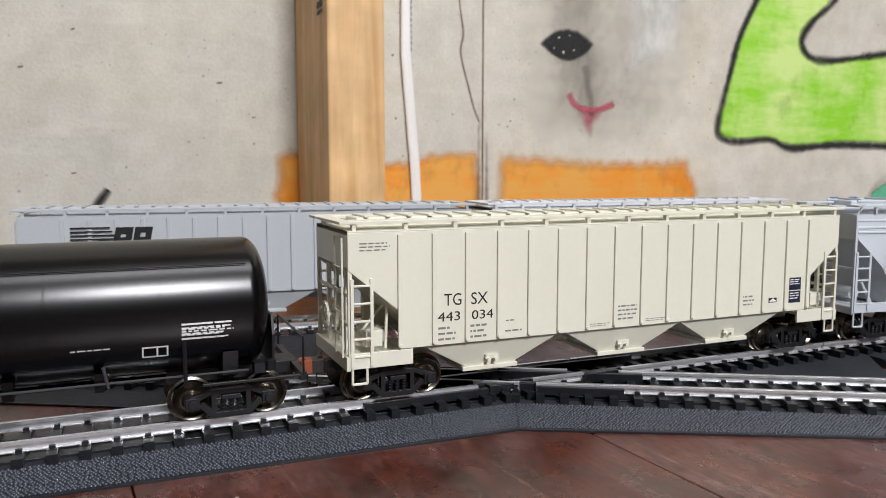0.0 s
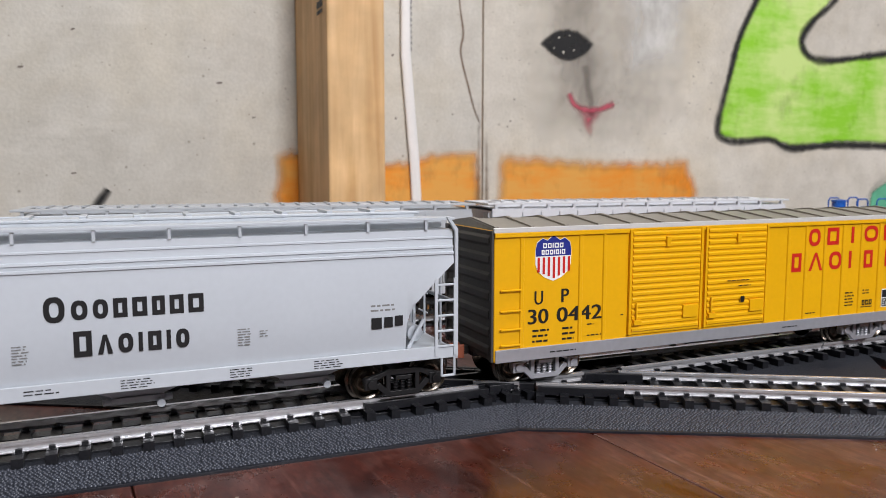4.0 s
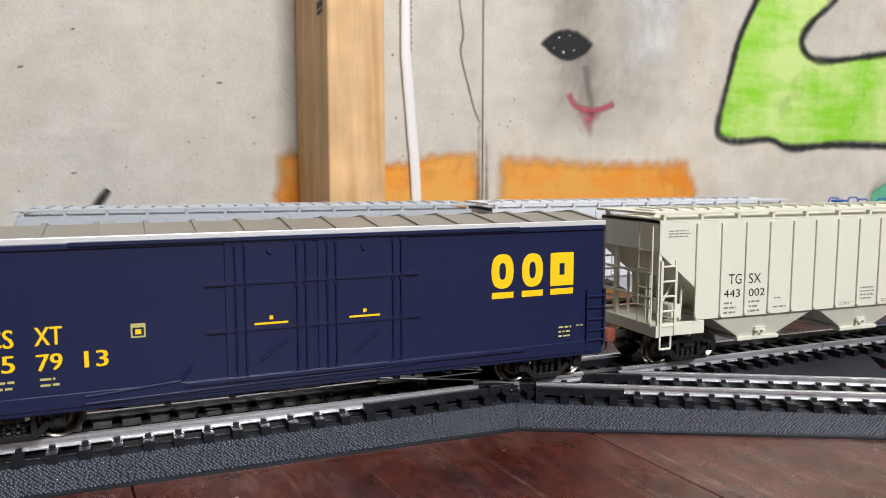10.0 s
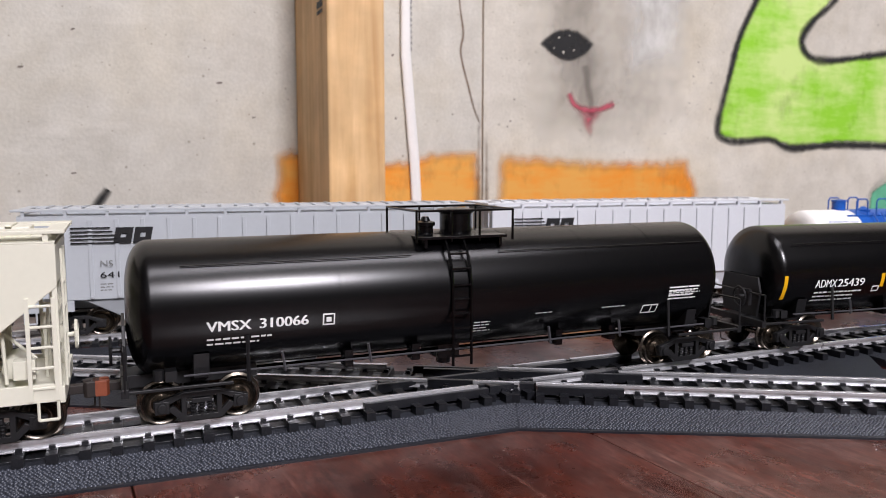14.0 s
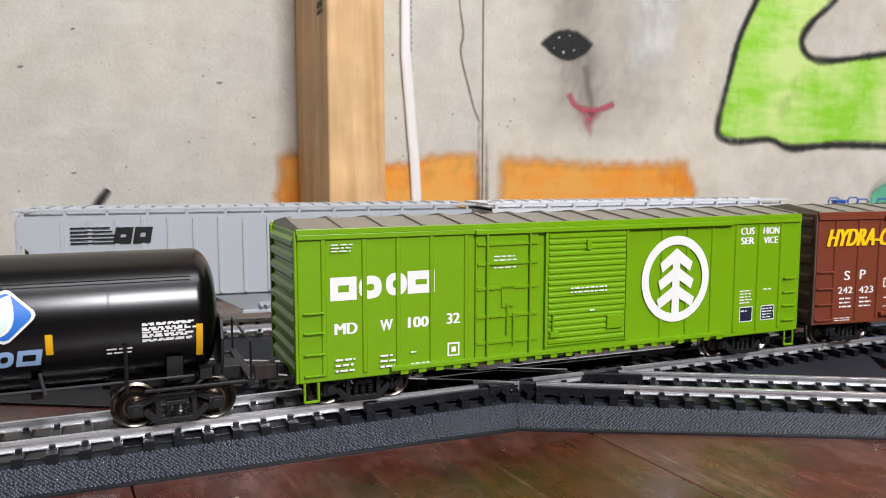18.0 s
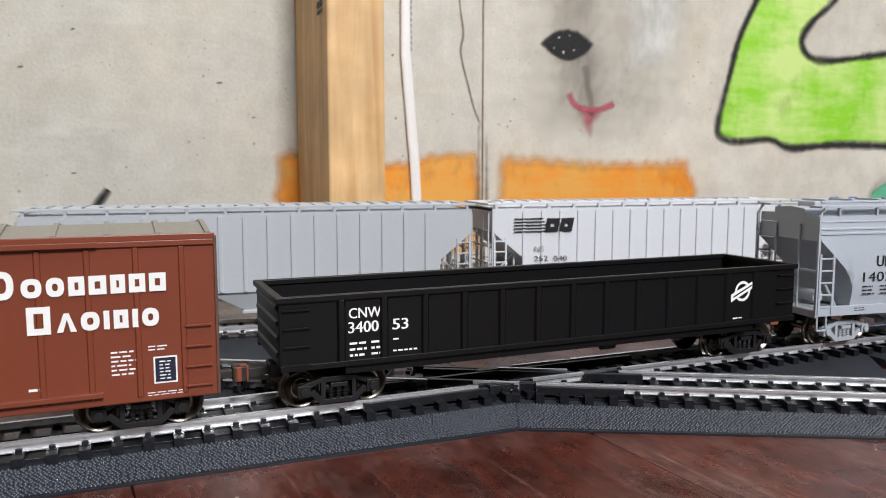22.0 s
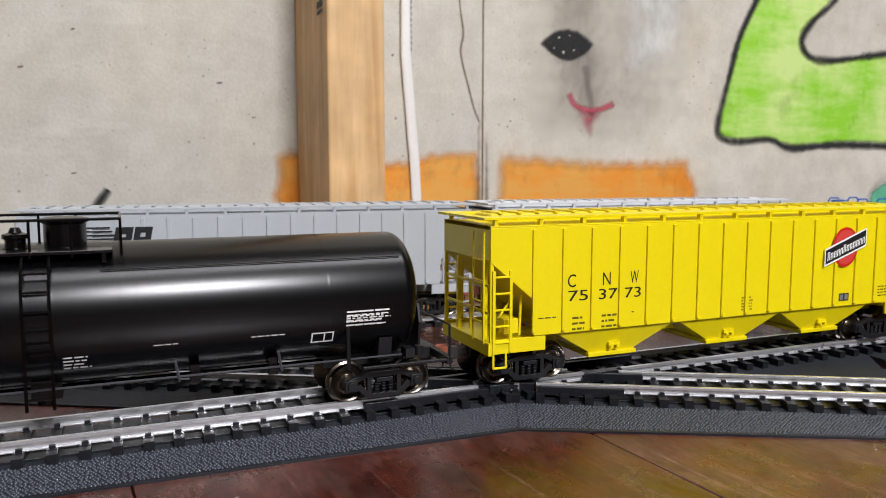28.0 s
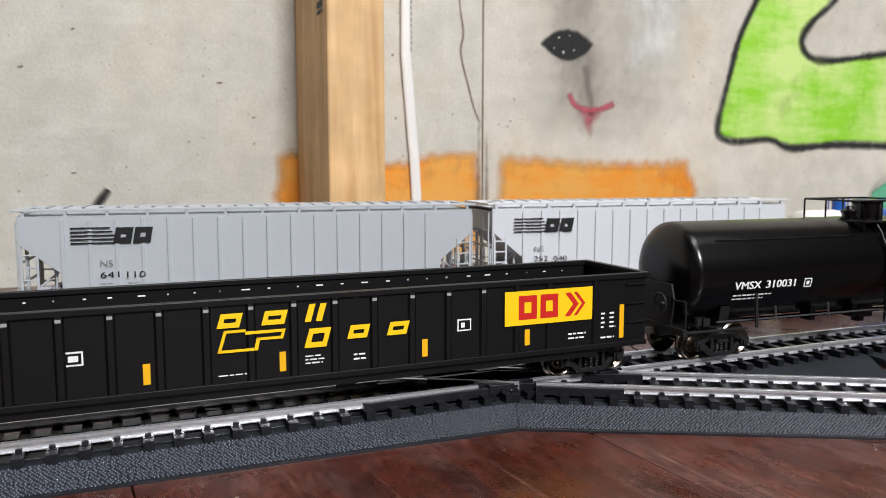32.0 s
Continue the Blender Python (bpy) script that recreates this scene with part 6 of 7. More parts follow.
def green_marks(car, y, half):
    w, g = M["white"], M["green"]
    louvred_door(car, -14.6, 15.6, 11.8, 45.8, half, g, 19)
    # plain plug door beside it
    bm = bmesh.new()
    box(bm, -37.8, -16.8, -half - 0.7, -half, 10.8, 46.2)
    door = part("plug_door", bm, g, car, "", False, 0.15)
    bm = bmesh.new()
    for z in (15, 22.5, 30.5, 37.5, 43):
        box(bm, -37.4, -17.2, -half - 1.2, -half - 0.6, z - 0.4, z + 0.4)
    part("door_frame", bm, g, door)
    for x in (-34.2, -20.0):
        bm = bmesh.new()
        rod(bm, (x, -half - 1.3, 11), (x, -half - 1.3, 46), 0.4, 8)
        part("lock_rod", bm, g, door)
    bm = bmesh.new()
    box(bm, -29.5, -25.5, -half - 1.2, -half - 0.6, 25, 31)
    for x, z in ((-27.6, 17), (-25.5, 14)):
        rod(bm, (x, -half - 1.2, z), (x, -half - 1.2, z + 9), 0.35, 6)
    part("handle", bm, g, door)
    for z, xa, xb in ((10.4, -64, 56), (46.4, -38, 58)):
        bm = bmesh.new()
        box(bm, xa, xb, -half - 1.6, -half, z - 0.6, z + 0.6)
        part("door_track", bm, g, car, "", False, 0.1)
    strips(car, "track_bracket", [-60 + i * 5.4 for i in range(22)], lambda b: box(b, -1.2, 1.2, -half - 1.3, -half, 8.6, 10.0), g, False)
    quads(blocks((7.4, 6.6), -80.8, 29.8, 6.2, 0.6, 2.2, forms="bo") + blocks((6.2,), -65.0, 30.2, 6.2, 0, 2.0, forms="o") + blocks((8.2,), -58.6, 30.4, 6.2, 0, 2.4), y, w, car, "lettering", "bold white block lettering")
    letters("MD", -79.8, 20.8, 3.0, 6.6, y, w, car, weight=0.05)
    letters("W", -66.8, 20.9, 3.0, 3.8, y, w, car, weight=0.05)
    letters("100", -58.6, 21.0, 3.0, 6.4, y, w, car, weight=0.05)
    letters("32", -46.8, 21.2, 3.0, 4.4, y, w, car, weight=0.05)
    quads(bars(-79.8, -74, 10.6, 15, 3, 1) + bars(-67, -62, 10.6, 15, 3, 2) + bars(-58, -55.6, 14.0, 15, 1, 3) + bars(-58, -51.5, 10.8, 11.8, 1, 4) + bars(-80.6, -73.5, 42.5, 45.0, 3, 5) + bars(-32, -22.8, 35.8, 40, 4, 6), y - 0.75, w, car)
    quads(bars(-6, 9, 27.2, 29.6, 2, 7) + bars(1, 3, 21.4, 22.8, 1, 8), y - 1.55, w, car)
    quads([rect(-46.4, -42.6, 12.0, 15.9)], y, w, car)
    quads([rect(-45.9, -43.1, 12.5, 15.4)], y - INK, g, car)
    quads([rect(-45.2, -43.8, 13.2, 14.7)], y - 2 * INK, w, car)
    cx, cz, r0, r1 = 34.9, 29.4, 10.9, 13.7
    ring = []
    for i in range(40):
        a, b = 2 * math.pi * i / 40, 2 * math.pi * (i + 1) / 40
        ring.append([(cx + r * math.cos(t), cz + r * math.sin(t)) for r, t in ((r0, a), (r1, a), (r1, b), (r0, b))])
    yy = y - 0.45
    quads(ring, yy, w, car, "emblem", "white ring emblem with a tree of chevrons")
    tree = [rect(cx - 1.5, cx + 1.5, cz - r0, cz + 7)]
    for i, (zz, wd) in enumerate(((9.8, 6.6), (4.2, 7.2), (-1.6, 7.6))):
        for s in (-1, 1):
            tree.append([(cx, cz + zz), (cx + s * wd, cz + zz - 4.6), (cx + s * (wd - 1.0), cz + zz - 7.6), (cx, cz + zz - 3.8)])
    quads(tree[:1], yy - INK, w, car, "emblem")
    quads(tree[1:], yy - 2 * INK, w, car, "emblem")
    letters("CUS", 62.2, 42.4, 2.3, 6.2, y, w, car, weight=0.05)
    letters("HION", 72.3, 42.3, 2.3, 7.4, y, w, car, weight=0.05)
    letters("SER", 62.3, 39.2, 2.3, 6.2, y, w, car, weight=0.05)
    letters("VICE", 72.6, 39.1, 2.3, 6.6, y, w, car, weight=0.05)
    quads([rect(63.0, 68.8, 13.2, 18.3), rect(72.6, 78.8, 13.2, 18.2)], y, w, car)
    quads([rect(63.3, 68.5, 13.5, 18.0), rect(72.9, 78.5, 13.5, 17.9)], y - INK, M["navy_mark"], car)
    quads(bars(73.2, 78.2, 13.8, 17.7, 4, 9) + bars(63.5, 66.5, 16.4, 17.6, 1, 10), y - 2 * INK, w, car)
    quads(bars(62.8, 68.6, 19.2, 24.2, 5, 11) + bars(73.4, 77.4, 23.2, 24.4, 1, 12), y, w, car)
    grabs(car, g, -88.0, -82.8, -half, (10.6, 16.2, 21.8, 27.0))
    grabs(car, g, 82.6, 87.6, -half, (12.6, 17.6, 22.2, 27.0))
    stirrup(car, g, -88.2, -84.4, -half, 3.6, 8.6)
    stirrup(car, g, 84.2, 88.2, -half, 3.8, 8.6)


boxcar("leaf-green boxcar with a louvred door and white tree emblem", 1648.6, -89.6, 89.4, 8.6, 48.0, M["green"], 70.2, green_marks, [-82.6, -71.2, -61.4, -51.3, -40.5, 29.5, 39.8, 50.2, 60.5, 70.7, 80.8], "roof", M["green"])


def brown_marks(car, y, half):
    w, b = M["white"], M["brown"]
    louvred_door(car, -27.2, -1.2, 12.6, 46.2, half, b, 19)
    louvred_door(car, 0.2, 27.6, 12.6, 46.2, half, b, 19)
    for z, xa, xb in ((11.6, -60, 62), (46.8, -60, 62)):
        bm = bmesh.new()
        box(bm, xa, xb, -half - 1.6, -half, z - 0.6, z + 0.6)
        part("door_track", bm, b, car, "", False, 0.1)
    letters("HYDRA-CUSHION", -85.2, 36.6, 6.2, 52.2, y - 0.43, M["gold"], car, lean=0.34, label="slanted yellow lettering", weight=0.07)
    letters("S", -76.4, 24.4, 3.3, 2.8, y, w, car)
    letters("P", -69.4, 24.6, 3.3, 2.8, y, w, car)
    letters("242", -78.8, 19.6, 2.4, 6.6, y, w, car)
    letters("423", -69.4, 19.5, 2.4, 6.6, y, w, car)
    quads(bars(-78, -72.5, 14.2, 18.6, 3, 1) + bars(-69, -63.5, 14.2, 18.6, 3, 2) + bars(-58, -55.8, 17.0, 18, 1, 3) + bars(-58, -51.5, 13.8, 14.8, 1, 4) + bars(-80, -71.5, 9.6, 11.2, 2, 5) + bars(-36, -31.6, 14.2, 17.4, 4, 6), y, w, car)
    quads([rect(-58.4, -54.6, 21.2, 24.6)], y, w, car)
    quads([rect(-57.9, -55.1, 21.7, 24.1)], y - INK, b, car)
    quads([rect(-57.2, -55.8, 22.2, 23.6)], y - 2 * INK, w, car)
    quads(bars(8, 19, 27.2, 28.4, 1, 7) + bars(11, 19, 25.0, 26.2, 1, 8) + [rect(13.6, 16.4, 19.2, 21.0)], y - 1.55, w, car)
    yy = y - 0.45
    quads(blocks((5.0,), 39.2, 35.2, 6.4, 0, 1.5, forms="o") + blocks((4.3, 3.9, 3.5, 3.9, 3.3, 3.7, 3.9), 45.6, 35.3, 4.4, 0.85, 1.35, forms="oobbbbb"), yy, w, car, "lettering", "bold white block lettering")
    quads(blocks((5.0,), 46.4, 26.8, 6.4, 0, 1.5) + blocks((4.3, 4.1, 1.3, 3.3, 1.3, 3.9), 52.6, 27.0, 4.4, 0.9, 1.35, forms="aoibio"), yy, w, car, "lettering", "bold white block lettering")
    quads([rect(73.6, 79.2, 12.8, 19.4)], y, w, car)
    quads([rect(74.0, 78.8, 13.2, 19.0)], y - INK, M["navy_mark"], car)
    quads(bars(75.0, 78.0, 13.6, 18.6, 6, 9), y - 2 * INK, w, car)
    quads(bars(64, 70, 15.4, 21.8, 6, 10) + bars(72.5, 77.5, 20.8, 22.4, 2, 11) + bars(46, 49.4, 13.4, 15, 1, 12) + bars(72, 81, 9.8, 11, 2, 13), y, w, car)
    grabs(car, b, -88.2, -81.6, -half, (10.4, 16.0, 21.6, 27.6))
    grabs(car, b, 81.4, 87.4, -half, (11.6, 16.4, 21.4, 26.4))


boxcar("oxide-brown boxcar with double doors and slanted yellow lettering", 1841.1, -88.8, 88.8, 8.6, 48.0, M["brown"], 70.4, brown_marks, [-80.8, -70.5, -61.0, -50.3, -40.0, 39.1, 49.1, 59.6, 70.4, 81.0], "roof", M["brown"], end_n=6, end="end_brown")


# ---- open cars ----
def open_body(car, x0, x1, half, z0, z1, wall, material, cut=None):
    """Sides, ends and floor of an open car; cut: the lower corners rise by that much."""
    for e in (-1, 1):
        bm = bmesh.new()
        a, b = e * half, e * (half - wall)
        if cut:
            cl, cz, ce = cut
            pts = [(x0, z1), (x1, z1), (x1, ce), (x1 - cl, cz), (x1 - cl, z0), (x0 + cl, z0), (x0 + cl, cz), (x0, ce)]
        else:
            pts = [(x0, z1), (x1, z1), (x1, z0), (x0, z0)]
        prism(bm, pts, "y", min(a, b), max(a, b))
        part("side_wall", bm, material, car, "", False, 0.15)
    for s, x in ((-1, x0), (1, x1)):
        bm = bmesh.new()
        lo = cut[2] if cut else z0 + 1
        box(bm, min(x, x - s * wall), max(x, x - s * wall), -half + wall, half - wall, lo, z1)
        part("end_wall", bm, material, car, "", False, 0.15)


def rim(car, x0, x1, half, z0, z1, out, width, material):
    for e in (-1, 1):
        bm = bmesh.new()
        a, b = e * (half + out), e * (half + out - width)
        box(bm, x0 - out, x1 + out, min(a, b), max(a, b), z0, z1)
        part("top_rail", bm, material, car, "", False, 0.2)
    for s, x in ((-1, x0 - out), (1, x1 + out)):
        bm = bmesh.new()
        box(bm, min(x, x - s * width), max(x, x - s * width), -(half + out - width), half + out - width, z0, z1)
        part("end_rail", bm, material, car, "", False, 0.2)


def coal_car():
    half, x0, x1 = 18.4, -84, 84
    car = thing("coal_gondola_car", "silver high-sided coal car heaped with black coal", "coal car", "train")
    m = M["silver"]
    open_body(car, x0, x1, half, 11.0, 42.2, 0.8, m, (12.2, 19.4, 22.4))
    rim(car, x0, x1, half, 41.6, 43.2, 0.7, 2.0, m)
    bm = bmesh.new()
    prism(bm, [(x0 + 1, 41), (x0 + 1, 23), (x0 + 26, 11.5), (x1 - 26, 11.5), (x1 - 1, 23), (x1 - 1, 41)], "y", -half + 1.2, half - 1.2)
    part("slope_sheets", bm, m, car)
    xs = [-70.2 + i * 11.68 for i in range(13)]
    strips(car, "side_post", xs, lambda b: box(b, -0.95, 0.95, -half - 0.7, -half, 11.2, 41.6), m)
    bm = bmesh.new()
    for x in xs:
        for i in range(14):
            for d in (-1.5, 1.5):
                box(bm, x + d - 0.16, x + d + 0.16, -half - 0.22, -half, 12.6 + i * 2.1, 12.9 + i * 2.1)
    tagged(part("rivets", bm, m, car, "rows of small rivet heads"), kind="stuff")
    bm = bmesh.new()
    prism(bm, [(-17.2, 11.6), (-17.0, 8.8), (-15.6, 6.4), (-12.6, 5.0), (12.6, 5.0), (15.6, 6.4), (17.0, 8.8), (17.2, 11.6)], "x", -49.4, 48.4)
    part("tub", bm, M["silver"], car, "", False, 0.3)
    bm = bmesh.new()
    for e in (-1, 1):
        box(bm, x0 + 12, x1 - 12, e * half - 0.6, e * half + 0.6, 10.6, 12.0)
    part("side_sill", bm, m, car, "", False, 0.1)
    # heaped load
    bm = bmesh.new()
    nx, ny = 300, 60
    grid = []
    for i in range(nx + 1):
        row = []
        for j in range(ny + 1):
            u, v = i / nx, j / ny * 2 - 1
            x = x0 + 1.5 + (x1 - x0 - 3) * u
            rise = min(1.0, max(0.0, (u - 0.10) / 0.42)) if u < 0.6 else min(1.0, max(0.0, (0.96 - u) / 0.20))
            rise = rise * rise * (3 - 2 * rise)
            z = 40.2 + 6.6 * rise * (1 - abs(v) ** 1.7) + 1.0 * (1 - abs(v))
            p = Vector((x * 0.35, v * 6.0, 3.3))
            z += 0.55 * noise.noise(p) + 0.45 * noise.noise(p * 3.1) + 0.22 * random.Random(i * 97 + j).uniform(-1, 1)
            row.append(bm.verts.new((x, v * (half - 1.0), z)))
        grid.append(row)
    for a, b in zip(grid, grid[1:]):
        for j in range(ny):
            bm.faces.new((a[j], b[j], b[j + 1], a[j + 1]))
    tagged(part("coal_load", bm, M["coal"], car, "glinting black coal heap"), kind="")
    for s in (-1, 1):
        bm = bmesh.new()
        e = s * 84
        box(bm, min(e, e - s * 13), max(e, e - s * 13), -12, 12, 11.4, 13.4)
        box(bm, e - 0.7, e + 0.7, -17.8, 17.8, 10.8, 14.6)
        box(bm, min(e, e - s * 13), max(e, e - s * 13), -half - 0.3, -half + 0.6, 12.2, 13.4)
        rod(bm, (e - s * 7, -9, 16.8), (e - s * 7, 0, 16.8), 2.3, 12)
        loose("platform_beam", bm, m, car, 0.15)
        ladder(car, m, e - s * 1.0, e - s * 6.8, -half - 0.4, 6.8, 21.6, 4)
        grabs(car, m, min(e - s * 1.2, e - s * 7.0), max(e - s * 1.2, e - s * 7.0), -half, (26, 30.2, 34.4, 38.2))
    y = -half - INK
    quads([rect(-81.0, -72.2, 29.4, 39.0)], y, M["amber"], car, "marking", "square yellow panel")
    letters("CMO", -57.0, 30.0, 2.7, 7.4, y, M["ink"], car)
    letters("288", -56.4, 25.4, 2.7, 6.6, y, M["ink"], car)
    letters("270", -45.4, 25.3, 2.7, 6.2, y, M["ink"], car)
    quads([rect(-67.8, -62.4, 14.6, 17.2), rect(-29.2, -23.6, 14.6, 16.0), rect(-5.6, -0.2, 14.6, 16.0), rect(30.2, 35.4, 14.4, 15.8), rect(64.6, 69.4, 14.2, 16.4)], y, M["amber"], car, "marking", "small amber reflector stripe")
    quads([rect(-61.6, -58.8, 18.2, 19.4), rect(62.8, 64.2, 12.4, 13.6)], y, M["red"], car)
    quads([rect(-15.4, -11.8, 14.6, 16.2), rect(-65.6, -62, 18.2, 20.6)], y, M["white"], car)
    quads(bars(-53.6, -48.6, 14.6, 18, 2, 1) + bars(-45.2, -40, 14.6, 18, 2, 2) + bars(6, 10.6, 14.6, 17.6, 4, 3) + bars(51.2, 56.8, 37, 39.4, 4, 4) + bars(39.8, 45.6, 17.8, 19.8, 2, 5) + bars(50.8, 56, 14.2, 15, 1, 6), y, M["grey_ink"], car)
    quads([rect(40.8, 45.6, 13.8, 17.2)], y, M["ink"], car)
    quads([rect(41.2, 43.0, 14.2, 16.8), rect(43.4, 45.2, 14.2, 16.8)], y - INK, M["white"], car)
    c = 52.6
    top = [(c - 2.6, 28.3), (c - 2.9, 29.6), (c - 2.2, 30.4), (c - 2.4, 31.2), (c - 1.2, 31.2), (c, 31.6), (c + 1.2, 31.2), (c + 2.4, 31.2), (c + 2.2, 30.4), (c + 2.9, 29.6), (c + 2.6, 28.3)]
    low = [(c + 2.6, 28.3), (c + 2.6, 26.0), (c + 1.8, 25.0), (c, 24.4), (c - 1.8, 25.0), (c - 2.6, 26.0), (c - 2.6, 28.3)]
    quads([top], y, M["royal"], car, "emblem", "small blue, white and red shield emblem")
    quads([rect(c - 1.7, c + 1.7, 30.2, 30.7), rect(c - 2.0, c + 2.0, 29.0, 29.5)], y - INK, M["white"], car, "emblem")
    quads([low], y, M["white"], car, "emblem")
    quads([rect(c - 2.2 + i * 0.98, c - 1.7 + i * 0.98, 25.4 - (0.5 if i in (1, 2, 3) else 0), 28.3) for i in range(5)], y - INK, M["pale_red"], car, "emblem")
    running_gear(car, x0, x1, 627.4, 69.2, "truck")


M["amber"] = mat("amber_panel", linear(236, 176, 10), 0.45, vary=0.03)
coal_car()


def gondola(label, mid, h, z0, z1, ribs, reach, marks, rust=True):
    half, m = 18.4, M["gon_black"]
    car = thing("gondola_car", label, "gondola", "train")
    open_body(car, -h, h, half, z0, z1 - 1, 0.7, m)
    rim(car, -h, h, half, z1 - 1.6, z1, 0.9, 2.2, m)
    bm = bmesh.new()
    box(bm, -h + 0.7, h - 0.7, -half + 0.7, half - 0.7, z0 + 0.4, z0 + 1.6)
    part("floor_plate", bm, m, car)
    strips(car, "side_post", ribs, lambda b: prism(b, [(-1.3, -half), (1.3, -half), (0.7, -half - 0.7), (-0.7, -half - 0.7)], "z", z0 + 1.4, z1 - 1.6), m)
    for e in (-1, 1):
        bm = bmesh.new()
        box(bm, -h, h, e * (half + 0.3) - 0.7, e * (half + 0.3) + 0.7, z0, z0 + 1.5)
        box(bm, -h + 18, h - 18, e * (half - 1) - 0.5, e * (half - 1) + 0.5, z0 - 2.4, z0)
        part("side_sill", bm, m, car, "", False, 0.12)
    bm = bmesh.new()
    box(bm, -h + 4, h - 4, -3.2, 3.2, 7.6, z0 + 0.2)
    for x in (-h + 40, -20, 20, h - 40):
        box(bm, x - 0.8, x + 0.8, -17, 17, z0 - 2, z0)
    rod(bm, (12, -15, z0 - 2.6), (17, -15, z0 - 2.6), 1.6, 10)
    part("underframe", bm, m, car)
    for s in (-1, 1):
        xa, xb = sorted((s * (h - 1), s * (h - 8)))
        grabs(car, m, xa, xb, -half, [z0 + 1.5 + i * (z1 - z0 - 5) / 3 for i in range(4)])
        bm = bmesh.new()
        prism(bm, [(0, -0.9), (s * 0.6, -0.4), (s * 0.6, 0.4), (0, 0.9)], "y", -half + 2.5, half - 2.5)
        me = mesh_of("end_rib", bm, m)
        for i in range(4):
            piece("end_rib", me, car, shift(s * h, 0, z0 + 4 + i * (z1 - z0 - 7) / 3))
    marks(car, -half - INK, half)
    running_gear(car, -h, h, mid, reach, "truck", rust)


def cnw_gon_marks(car, y, half):
    w = M["white"]
    letters("CNW", -72.4, 24.8, 2.8, 9.4, y, w, car)
    letters("3400", -72.6, 20.9, 3.0, 8.8, y, w, car)
    letters("53", -59.8, 20.9, 3.0, 4.8, y, w, car)
    quads(bars(-72.2, -67, 14.2, 19, 3, 1) + bars(-66, -62.2, 14.2, 19, 3, 2) + bars(-59.6, -57.6, 17.8, 19, 1, 3) + bars(-59.6, -52, 14.6, 15.8, 1, 4), y, w, car)
    quads([[(62.4, 20.2), (72.6, 24.6), (72.6, 27.0), (62.4, 22.8)]], y - 2 * INK, w, car, "emblem", "white band and ring emblem")
    ring = []
    for i in range(20):
        a, b = 2 * math.pi * i / 20, 2 * math.pi * (i + 1) / 20
        ring.append([(67.5 + r * math.cos(t), 23.6 + r * math.sin(t)) for r, t in ((2.5, a), (3.4, a), (3.4, b), (2.5, b))])
    quads(ring, y - INK, w, car, "emblem")
    quads([[(63.4, 21.6), (71.6, 25.2), (71.6, 25.7), (63.4, 22.1)]], y - 3 * INK, M["gon_black"], car, "emblem")
    quads(bars(63.6, 69, 14.2, 15.4, 1, 6), y, w, car)


gondola("flat-black low-sided gondola car with white numbers", 2037.3, 91.3, 12.3, 31.6, [-74.5 + i * 12.28 for i in range(13)], 74.2, cnw_gon_marks)


